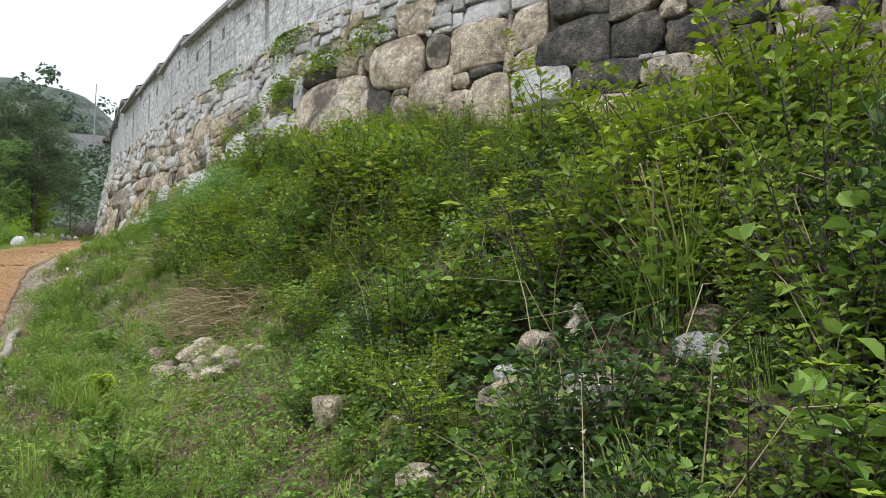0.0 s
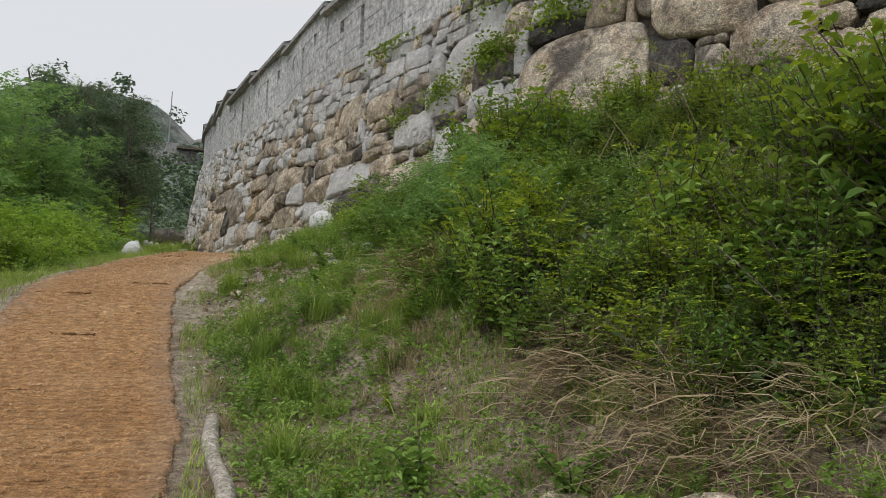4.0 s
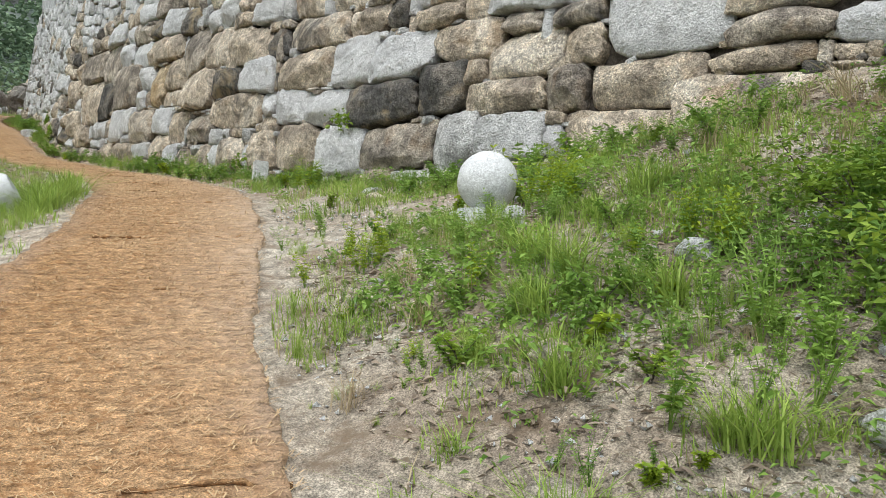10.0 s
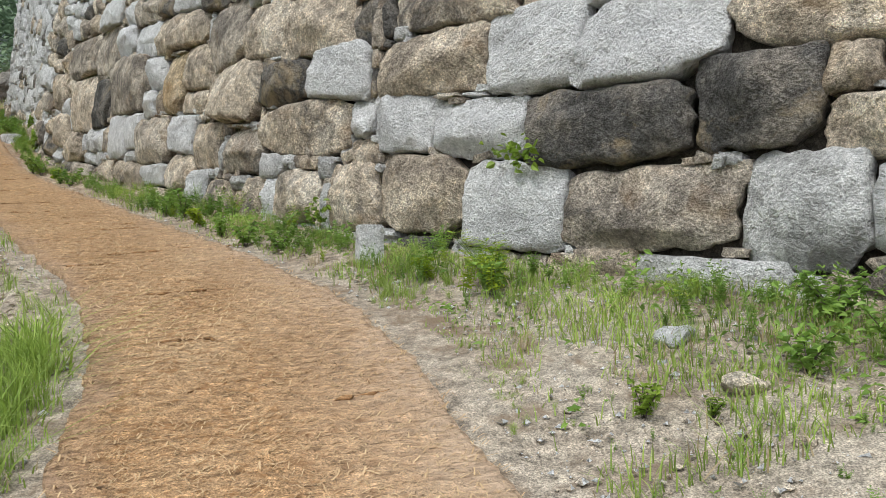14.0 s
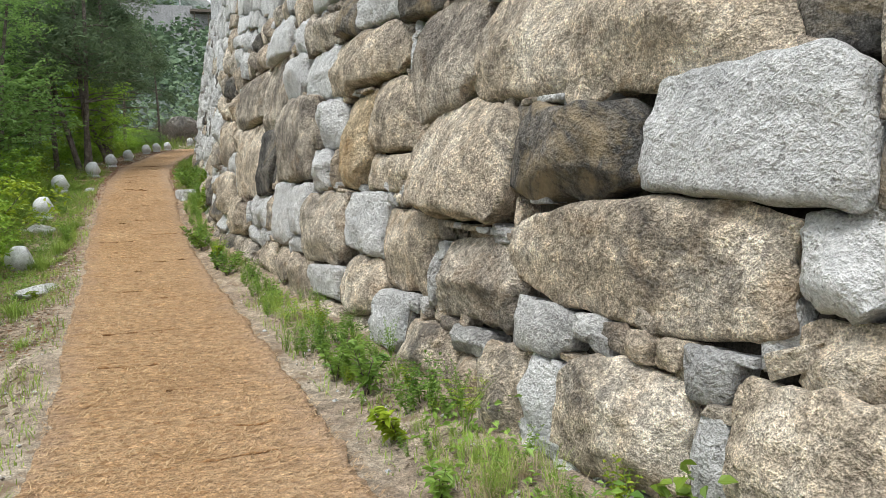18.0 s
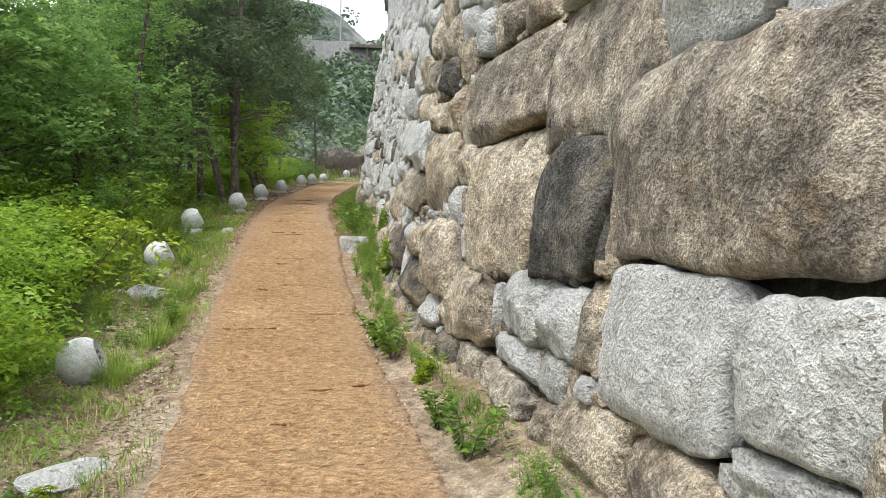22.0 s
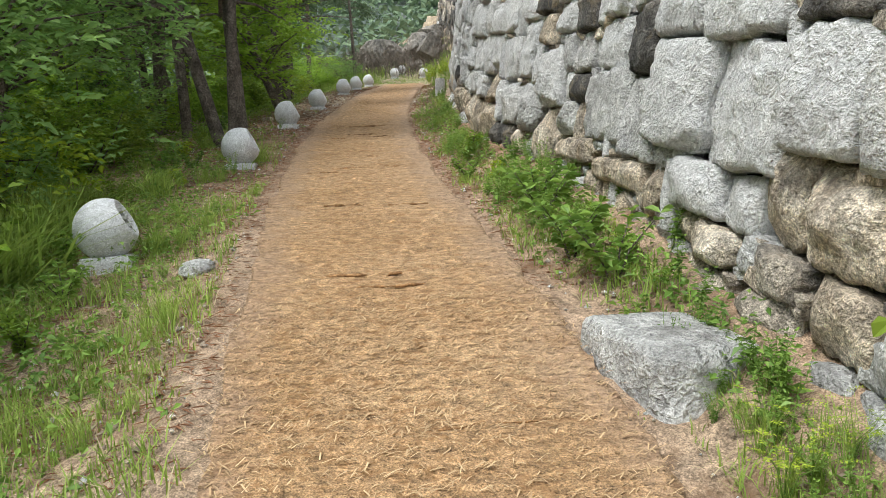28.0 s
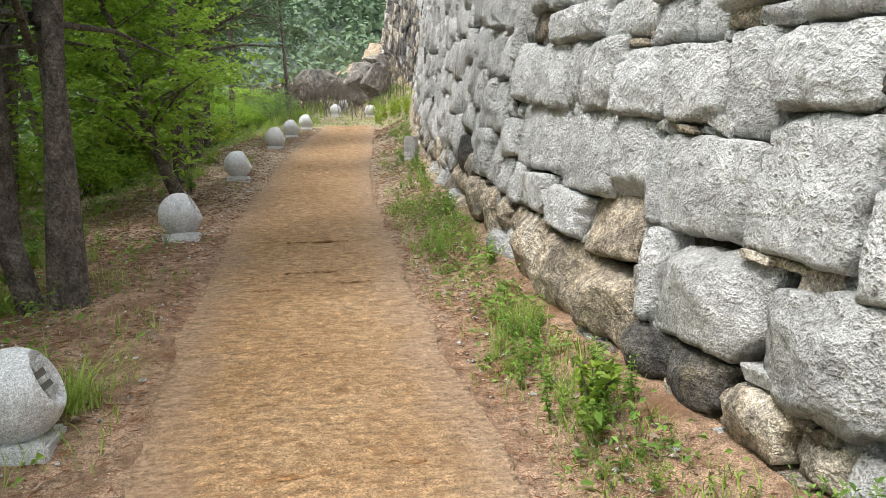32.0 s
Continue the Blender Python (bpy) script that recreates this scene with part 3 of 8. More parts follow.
def blades(rng, at, height, width=0.012, lean=0.5):
    """Grass: each blade three bent points and a tip."""
    n = len(at)
    h = np.broadcast_to(height, n)[:, None] * rng.uniform(0.5, 1.2, (n, 1))
    w = rng.uniform(0, 2 * np.pi, n)
    d = np.stack([np.cos(w), np.sin(w), 0 * w], 1) * (np.abs(rng.normal(0, lean, n)))[:, None]
    s = np.stack([-np.sin(w), np.cos(w), 0 * w], 1) * width / 2
    up = np.array([0, 0, 1.0])
    m1 = at + up * h * 0.5 + d * h * 0.3
    tip = at + up * h * 0.9 + d * h
    v = np.stack([at - s, at + s, m1 + s * 0.8, m1 - s * 0.8, tip], 1).reshape(-1, 3)
    b = 5 * np.arange(n)
    f = np.concatenate([np.stack([b, b + 1, b + 2], 1), np.stack([b, b + 2, b + 3], 1), np.stack([b + 3, b + 2, b + 4], 1)])
    return v, f


KEY_STONES = []


def block(kind, u0, v0, u1, v1, rounded):
    """A block that stands out in the wall: its kind, its span along the foot and in height, how rounded it is."""
    KEY_STONES.append((kind, u0, v0, u1, v1, rounded))


block("w", 38.63, 1.20, 39.52, 1.66, 0.2)
block("t", 38.88, 0.72, 40.49, 1.20, 0.5)
block("d", 39.50, 1.16, 40.57, 1.62, 0.6)
block("t", 40.51, 1.00, 41.94, 1.67, 0.7)
block("t", 38.95, 1.61, 40.07, 2.18, 0.6)
block("t", 39.94, 1.65, 41.14, 2.26, 0.5)
block("b", 41.01, 1.59, 42.26, 2.36, 0.5)
block("d", 38.45, 1.64, 38.94, 2.05, 0.5)
block("g", 38.26, 1.64, 38.47, 1.77, 0.2)
block("t", 38.49, 0.64, 38.90, 0.86, 0.3)
block("w", 38.90, 0.71, 39.28, 0.92, 0.4)
block("t", 39.23, 0.13, 40.01, 0.60, 0.5)
block("g", 39.13, 0.53, 39.48, 0.73, 0.4)
block("g", 39.82, 0.50, 40.34, 0.66, 0.3)
block("b", 40.40, 0.47, 41.31, 0.97, 0.6)
block("t", 41.54, 0.46, 42.53, 1.02, 0.5)
block("w", 42.54, 0.63, 43.18, 1.08, 0.2)
block("b", 43.18, 0.54, 44.19, 1.07, 0.5)
block("w", 44.79, 0.54, 45.86, 1.13, 0.2)
block("w", 44.12, 0.63, 44.79, 1.14, 0.2)
block("b", 40.95, 0.88, 41.60, 1.09, 0.5)
block("t", 42.08, 1.40, 42.98, 1.97, 0.4)
block("o", 42.94, 1.10, 43.54, 1.87, 0.4)
block("b", 44.20, 1.10, 46.09, 1.96, 0.5)
block("w", 43.76, 1.88, 44.85, 2.37, 0.3)
block("t", 42.29, 1.93, 44.15, 2.41, 0.5)
block("b", 45.46, 1.69, 47.06, 2.52, 0.4)
block("b", 46.83, 1.74, 48.74, 2.44, 0.4)
block("t", 47.04, 0.82, 48.30, 1.75, 0.4)
block("d", 45.95, 0.93, 47.22, 1.70, 0.4)
block("w", 43.26, 0.21, 43.99, 0.50, 0.2)
block("t", 42.38, 0.20, 43.18, 0.62, 0.4)
block("w", 41.79, 0.07, 42.46, 0.50, 0.2)
block("w", 42.51, 2.42, 43.28, 2.90, 0.2)
block("d", 41.77, 2.33, 42.51, 2.75, 0.4)
block("w", 45.69, 2.48, 46.95, 2.98, 0.3)
block("t", 41.99, 1.11, 42.89, 1.40, 0.4)
block("w", 43.78, 2.77, 44.72, 3.14, 0.2)
block("w", 36.57, 1.16, 37.34, 1.76, 0.2)
block("w", 35.61, 1.15, 36.56, 1.69, 0.3)
block("t", 37.35, 1.21, 38.56, 1.66, 0.5)
block("t", 37.13, 1.66, 38.45, 2.12, 0.5)
block("w", 37.89, 0.77, 38.89, 1.25, 0.3)
block("w", 36.97, 0.72, 37.87, 1.18, 0.3)
block("d", 35.78, 0.69, 36.97, 1.17, 0.4)
block("d", 35.07, 0.81, 35.78, 1.28, 0.4)
block("t", 34.07, 0.70, 35.06, 1.04, 0.5)
block("w", 34.05, 0.29, 34.83, 0.71, 0.2)
block("g", 34.84, 0.18, 35.49, 0.75, 0.3)
block("b", 35.51, 0.19, 36.61, 0.68, 0.4)
block("w", 36.62, 0.12, 37.47, 0.72, 0.2)
block("t", 37.49, 0.18, 38.45, 0.75, 0.3)
block("t", 38.44, 0.13, 39.09, 0.68, 0.3)
block("b", 33.64, 0.74, 34.09, 1.12, 0.5)
block("t", 34.69, 1.27, 35.59, 1.69, 0.5)
block("t", 33.91, 1.05, 35.11, 1.47, 0.6)
block("w", 34.07, 1.35, 34.69, 1.60, 0.2)
block("t", 36.40, 1.77, 37.13, 2.07, 0.5)
block("t", 35.97, 1.57, 36.58, 1.89, 0.6)
block("w", 37.58, 2.08, 38.18, 2.29, 0.2)
block("w", 38.64, 2.14, 39.41, 2.49, 0.2)
block("t", 34.11, 0.10, 34.83, 0.28, 0.5)
block("g", 35.22, 0.00, 36.10, 0.19, 0.3)
block("b", 38.32, 1.61, 38.89, 2.05, 0.5)
block("t", 33.63, 1.16, 33.90, 1.49, 0.5)
block("t", 31.17, 0.39, 32.74, 0.93, 0.5)
block("t", 32.73, 0.32, 33.86, 0.70, 0.4)
block("t", 32.14, 0.71, 33.98, 1.13, 0.5)
block("t", 31.61, 0.86, 32.17, 1.11, 0.4)
block("t", 31.12, 0.95, 31.61, 1.09, 0.4)
block("d", 30.61, 0.70, 31.15, 0.96, 0.6)
block("t", 50.98, 0.72, 52.04, 1.21, 0.4)
block("b", 50.86, 0.23, 51.80, 0.77, 0.5)
block("w", 52.04, 0.50, 52.95, 1.04, 0.4)
block("t", 52.95, 0.44, 53.73, 0.79, 0.4)
block("w", 53.73, 0.39, 54.53, 0.61, 0.3)
block("g", 54.77, 0.53, 56.14, 0.96, 0.3)
block("t", 51.82, 0.10, 52.70, 0.55, 0.5)
block("d", 50.95, 0.04, 51.44, 0.36, 0.5)
block("t", 50.72, 0.06, 50.88, 0.30, 0.5)
block("t", 54.87, 0.31, 56.83, 0.48, 0.6)
block("g", 57.28, 0.39, 58.59, 0.80, 0.4)
block("b", 46.67, 1.72, 47.86, 2.15, 0.4)
block("b", 45.99, 1.77, 46.73, 1.97, 0.4)
block("t", 46.64, 0.93, 47.43, 1.67, 0.5)
block("t", 47.41, 0.81, 48.26, 1.77, 0.5)
block("d", 45.96, 1.06, 46.70, 1.70, 0.4)
block("t", 48.32, 1.40, 48.71, 1.76, 0.4)
block("t", 45.84, 0.63, 46.59, 0.99, 0.5)
block("g", 46.57, 0.51, 47.43, 0.91, 0.4)
block("t", 47.43, 0.34, 48.32, 0.84, 0.5)
block("t", 48.34, 0.51, 49.20, 1.10, 0.5)
block("d", 49.06, 0.26, 50.30, 0.67, 0.5)
block("b", 49.80, 1.04, 51.20, 1.46, 0.5)
block("w", 48.59, 1.11, 48.96, 1.38, 0.3)
block("t", 48.68, 1.16, 49.78, 1.85, 0.5)
block("w", 49.92, 1.44, 51.66, 1.94, 0.3)
block("g", 46.21, 0.37, 46.66, 0.56, 0.4)
block("g", 45.84, 0.44, 46.21, 0.57, 0.4)
block("w", 53.56, 0.63, 55.05, 1.18, 0.4)
block("w", 53.11, 0.78, 53.55, 1.23, 0.3)
block("w", 53.55, 1.11, 54.74, 1.30, 0.3)
block("w", 53.77, 0.22, 54.61, 0.60, 0.3)
block("t", 53.04, 0.46, 53.72, 0.78, 0.5)
block("w", 54.82, 0.53, 56.14, 0.95, 0.4)
block("g", 56.11, 0.92, 56.91, 1.21, 0.4)
block("w", 57.51, 0.46, 58.30, 0.75, 0.3)
block("w", 56.78, 0.66, 57.60, 1.09, 0.3)
block("t", 56.11, 0.43, 56.71, 0.72, 0.6)
block("t", 54.86, 0.28, 55.92, 0.52, 0.6)
block("w", 58.30, 1.23, 59.16, 1.57, 0.3)
block("w", 59.14, 0.82, 60.92, 1.23, 0.4)
block("w", 58.76, 0.86, 59.12, 1.23, 0.4)
block("w", 58.07, 0.78, 58.75, 1.17, 0.3)
block("w", 57.53, 0.85, 58.06, 1.32, 0.3)
block("w", 57.91, 1.20, 58.29, 1.51, 0.3)
block("w", 57.58, 1.32, 57.94, 1.58, 0.3)
block("w", 59.91, 1.22, 61.17, 1.57, 0.3)
block("w", 58.27, 0.39, 58.74, 0.77, 0.3)
block("w", 57.59, 0.40, 58.28, 0.88, 0.3)
block("t", 58.82, 0.55, 59.47, 0.88, 0.5)
block("w", 59.55, 0.55, 60.65, 0.77, 0.4)
block("t", 61.31, 0.17, 62.35, 0.52, 0.5)
block("t", 59.42, 0.12, 60.68, 0.54, 0.6)
block("t", 58.76, 0.19, 59.36, 0.55, 0.6)
block("d", 58.11, 0.14, 58.81, 0.42, 0.6)
block("w", 58.84, 1.58, 60.20, 1.80, 0.3)
block("w", 58.33, 1.57, 58.84, 1.74, 0.3)
block("w", 57.89, 1.58, 58.33, 1.69, 0.3)
block("d", 60.18, 1.58, 60.76, 1.81, 0.4)
block("w", 55.93, 0.83, 56.93, 1.23, 0.4)
block("w", 56.93, 0.79, 57.56, 1.10, 0.4)
block("w", 55.50, 0.43, 56.07, 0.91, 0.4)
block("w", 57.61, 0.78, 58.97, 1.17, 0.4)
block("w", 57.51, 0.36, 58.66, 0.78, 0.3)
block("t", 56.09, 0.42, 56.71, 0.75, 0.6)
block("d", 56.14, 0.73, 56.55, 0.87, 0.5)
block("t", 56.71, 0.16, 57.56, 0.64, 0.6)
block("t", 56.31, 0.24, 56.85, 0.49, 0.6)
block("t", 55.62, 0.15, 56.29, 0.50, 0.6)
block("g", 55.35, 0.10, 55.72, 0.45, 0.6)
block("d", 56.07, 1.23, 56.52, 1.44, 0.4)
block("t", 57.07, 1.13, 57.37, 1.38, 0.5)
block("w", 56.52, 1.20, 57.08, 1.44, 0.3)
block("w", 57.38, 1.04, 57.85, 1.34, 0.3)
block("t", 29.28, 1.54, 31.28, 2.68, 0.7)
block("t", 27.26, 1.67, 28.21, 2.37, 0.7)
block("b", 28.20, 1.51, 28.61, 2.03, 0.6)
block("t", 27.39, 1.28, 28.26, 1.76, 0.6)
block("d", 28.62, 1.65, 29.25, 2.34, 0.6)
block("t", 26.86, 1.22, 27.39, 1.92, 0.7)
block("w", 31.12, 1.66, 31.70, 2.24, 0.3)
block("w", 31.69, 1.75, 32.48, 2.24, 0.3)
block("w", 32.34, 1.23, 33.52, 1.85, 0.2)
block("t", 31.44, 1.36, 32.36, 1.76, 0.4)
block("w", 32.98, 2.09, 33.97, 2.77, 0.3)
block("w", 32.44, 2.74, 33.55, 3.33, 0.3)
block("w", 31.66, 2.99, 32.61, 3.63, 0.3)
block("w", 30.79, 2.28, 31.46, 2.95, 0.3)
block("t", 31.17, 2.96, 31.67, 3.44, 0.5)
block("w", 30.46, 2.94, 31.18, 3.30, 0.3)
block("t", 29.53, 2.60, 30.79, 3.01, 0.5)
block("w", 33.62, 1.69, 34.89, 2.28, 0.3)
block("t", 35.02, 2.43, 36.19, 2.98, 0.4)
block("w", 34.06, 3.18, 35.56, 3.59, 0.3)
block("w", 35.13, 2.12, 36.31, 2.66, 0.3)
block("t", 36.24, 2.40, 37.54, 3.19, 0.4)
block("t", 27.75, 2.18, 29.25, 3.13, 0.7)
block("t", 27.27, 1.76, 28.23, 2.41, 0.7)
block("t", 26.11, 1.20, 27.42, 2.05, 0.7)
block("t", 26.19, 2.21, 27.41, 2.98, 0.6)
block("g", 25.05, 1.35, 26.08, 1.99, 0.6)
block("d", 24.46, 1.90, 25.67, 2.63, 0.7)
block("t", 25.34, 2.33, 26.15, 3.06, 0.6)
block("d", 23.70, 1.94, 24.47, 2.46, 0.6)
block("d", 24.04, 1.45, 25.02, 1.86, 0.6)
block("b", 27.40, 2.47, 27.78, 2.98, 0.6)
block("t", 26.11, 1.99, 27.13, 2.41, 0.5)
block("t", 27.85, 3.07, 28.76, 3.72, 0.6)
block("t", 23.40, 2.38, 24.36, 2.66, 0.6)
block("d", 22.81, 1.83, 23.66, 2.36, 0.7)
block("d", 22.28, 2.10, 23.15, 2.40, 0.6)
block("b", 21.70, 1.83, 22.35, 2.17, 0.6)
block("w", 26.40, 3.01, 27.16, 3.37, 0.5)
block("t", 44.86, 0.06, 46.2, 0.5, 0.45)
block("t", 43.3, 0.04, 44.7, 0.5, 0.5)
block("b", 46.26, 0.04, 47.3, 0.34, 0.5)


# ---- ground: one sheet, fine near the path and coarse to the horizon ----
def ground_sheet():
    ax = np.unique(np.round(np.r_[np.arange(-60, -30, 3), np.arange(-30, 16, 0.16), np.arange(16, 60, 3), [-900, -400, -200, -100, 100, 200, 400, 900]], 3))
    ay = np.unique(np.round(np.r_[np.arange(-60, -20, 3), np.arange(-20, 40, 0.16), np.arange(40, 80, 1.5), [-900, -400, -200, -100, 110, 200, 400, 900]], 3))
    gx, gy = np.meshgrid(ax, ay, indexing="ij")
    xy = np.stack([gx.ravel(), gy.ravel()], 1)
    near_by = (np.abs(gx.ravel()) < 62) & (np.abs(gy.ravel()) < 82)
    z = np.full(len(xy), -9.0)
    z[near_by] = ground_z(xy[near_by])
    i, d = lateral(xy[near_by])
    rough = 0.035 * bumps(xy[near_by], 1.3) + 0.02 * bumps(xy[near_by], 4.0)
    z[near_by] += rough * smooth(np.abs(d), 0.6, 1.0) - 0.03 * (np.abs(d) < 0.6)
    far = ~near_by
    z[far] = np.where(xy[far][:, 1] > 60, 8.0, -9.0)
    v = np.column_stack([xy, z])
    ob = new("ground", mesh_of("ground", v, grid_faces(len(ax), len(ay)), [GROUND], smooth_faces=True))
    tagged(ob, "pale gravelly soil with reddish earth and litter, darkened for shade by the bank", "ground", kind="structure")


def mat_path():
    """The coir matting: a thick woven runner with a frayed edge and cross wrinkles."""
    rng = np.random.default_rng(4)
    k0, k1 = np.searchsorted(SP_S, 0.5), np.argmin(np.abs(SP[:, 1] - 37.6))
    s = np.arange(SP_S[k0], SP_S[k1], 0.03)
    c = np.stack([np.interp(s, SP_S, SP[:, k]) for k in range(3)], 1)
    t = np.stack([np.interp(s, SP_S, SP_T[:, k]) for k in range(2)], 1)
    cols = np.r_[-0.685, np.linspace(-0.675, 0.675, 36), 0.685]
    edge_l = 0.05 * (vnoise(np.column_stack([s * 1.7, 0 * s + 0.3, 0 * s])) + 0.6 * vnoise(np.column_stack([s * 9, 0 * s + 4.3, 0 * s])))
    edge_r = 0.05 * (vnoise(np.column_stack([s * 1.7, 0 * s + 7.3, 0 * s])) + 0.6 * vnoise(np.column_stack([s * 9, 0 * s + 2.3, 0 * s])))
    off = cols[None] + np.where(cols < 0, edge_l[:, None] * (cols / -0.68), edge_r[:, None] * (cols / 0.68))
    x = c[:, None, 0] + t[:, None, 1] * off
    y = c[:, None, 1] - t[:, None, 0] * off
    z = np.repeat(c[:, 2:3], len(cols), 1) + 0.022
    z += 0.012 * bumps(np.column_stack([x.ravel(), y.ravel()]), 1.1).reshape(x.shape)
    z += 0.008 * bumps(np.column_stack([x.ravel(), y.ravel()]), 6.0).reshape(x.shape)
    # wrinkles that run across the runner, in broken lengths
    su, sd = np.repeat(s, len(cols)), off.ravel()
    fold = vnoise(np.column_stack([sd * 2.2, su * 5.5, 0 * su + 6.2]))
    z += (0.016 * np.exp(-(fold / 0.1) ** 2) * smooth(vnoise(np.column_stack([sd * 1.5, su * 1.9, 0 * su + 1.2])), 0.0, 0.3)).reshape(x.shape)
    z += 0.006 * vnoise(np.column_stack([sd * 7, su * 17, 0 * su + 8.2])).reshape(x.shape)
    z[:, 0] -= 0.07
    z[:, -1] -= 0.07
    v = np.stack([x, y, z], -1).reshape(-1, 3)
    ob = new("mat_path", mesh_of("mat_path", v, grid_faces(len(s), len(cols))[:, ::-1], [COIR], smooth_faces=True))
    uv = ob.data.uv_layers.new(name="across")
    idx = np.empty(len(ob.data.loops), np.int32)
    ob.data.loops.foreach_get("vertex_index", idx)
    flat = np.stack([np.tile(cols, len(s)), np.repeat(s, len(cols))], 1)[idx]
    uv.data.foreach_set("uv", flat.astype(np.float32).ravel())
    tagged(ob, "orange-brown woven coir matting laid along the earth path", "path", kind="structure")
    return ob


ground_sheet()
mat = mat_path()


def mat_fibres():
    """Loose coir fibres standing out of the weave, thickest where the mat passes underfoot."""
    rng = np.random.default_rng(14)
    k = np.flatnonzero((SP[:, 1] > -10) & (SP[:, 1] < 17))
    i = rng.choice(k, 42000)
    d = rng.uniform(-0.7, 0.7, len(i))
    along = rng.uniform(-0.05, 0.05, len(i))
    x = SP[i, 0] + SP_T[i, 1] * d + SP_T[i, 0] * along
    y = SP[i, 1] - SP_T[i, 0] * d + SP_T[i, 1] * along
    a = np.column_stack([x, y, SP[i, 2] + 0.024])
    w = np.arctan2(-SP_T[i, 0], SP_T[i, 1]) + rng.normal(0, 0.6, len(i)) + (rng.uniform(0, 1, len(i)) < 0.3) * rng.uniform(0, 3, len(i))
    l = rng.uniform(0.02, 0.075, len(i))[:, None]
    dirn = np.column_stack([np.cos(w), np.sin(w), 0 * w])
    side = np.column_stack([-np.sin(w), np.cos(w), 0 * w]) * rng.uniform(0.0012, 0.003, len(i))[:, None]
    mid = a + dirn * l * 0.5 + [0, 0, 1] * rng.uniform(0.004, 0.018, (len(i), 1))
    end = a + dirn * l + side * rng.normal(0, 3, (len(i), 1)) + [0, 0, 1] * rng.uniform(-0.004, 0.01, (len(i), 1))
    v = np.stack([a - side, a + side, mid + side, mid - side, end], 1).reshape(-1, 3)
    b = 5 * np.arange(len(i))
    f = np.concatenate([np.stack([b, b + 1, b + 2], 1), np.stack([b, b + 2, b + 3], 1), np.stack([b + 3, b + 2, b + 4], 1)])
    ob = part("coir_fibres", mesh_of("coir_fibres", v, f, [FIBRE]), None, mat, "loose pale and brown coir fibres")
    tagged(ob, kind="stuff")


def mat_seam(s, d0, d1, seed):
    """A raised wrinkle across the mat, coloured darker to include its shadow."""
    rng = np.random.default_rng(seed)
    d = np.linspace(d0, d1, 14)
    at = np.interp(s, SP_S, np.arange(len(SP_S)))
    i = int(at)
    wob = np.cumsum(rng.normal(0, 0.011, 14))
    x = SP[i, 0] + SP_T[i, 1] * d + SP_T[i, 0] * wob
    y = SP[i, 1] - SP_T[i, 0] * d + SP_T[i, 1] * wob
    j, _ = near(SP, np.column_stack([x, y]))
    v, f = tube(np.column_stack([x, y, SP[j, 2] + 0.024]), 0.008 * (0.2 + 1.6 * rng.uniform(0, 1, 14) ** 2), 5)
    part("mat_seam", mesh_of("mat_seam", v, f, [WRINKLE], smooth_faces=True), None, mat)


# darker than the coir: the shadow along each wrinkle is in this colour
WRINKLE = rough_material("shadowed_wrinkle", [(0.22, 0.115, 0.05), (0.36, 0.21, 0.1)], 8, 60, 0.95, 0.6, 0.2)
mat_fibres()
rng = np.random.default_rng(15)
for k in range(64):
    s_at = 6.5 + k * 0.66 + rng.uniform(-0.6, 0.6)
    a = rng.uniform(-0.6, 0.2)
    mat_seam(s_at, a, a + rng.uniform(0.12, 0.6), 300 + k)


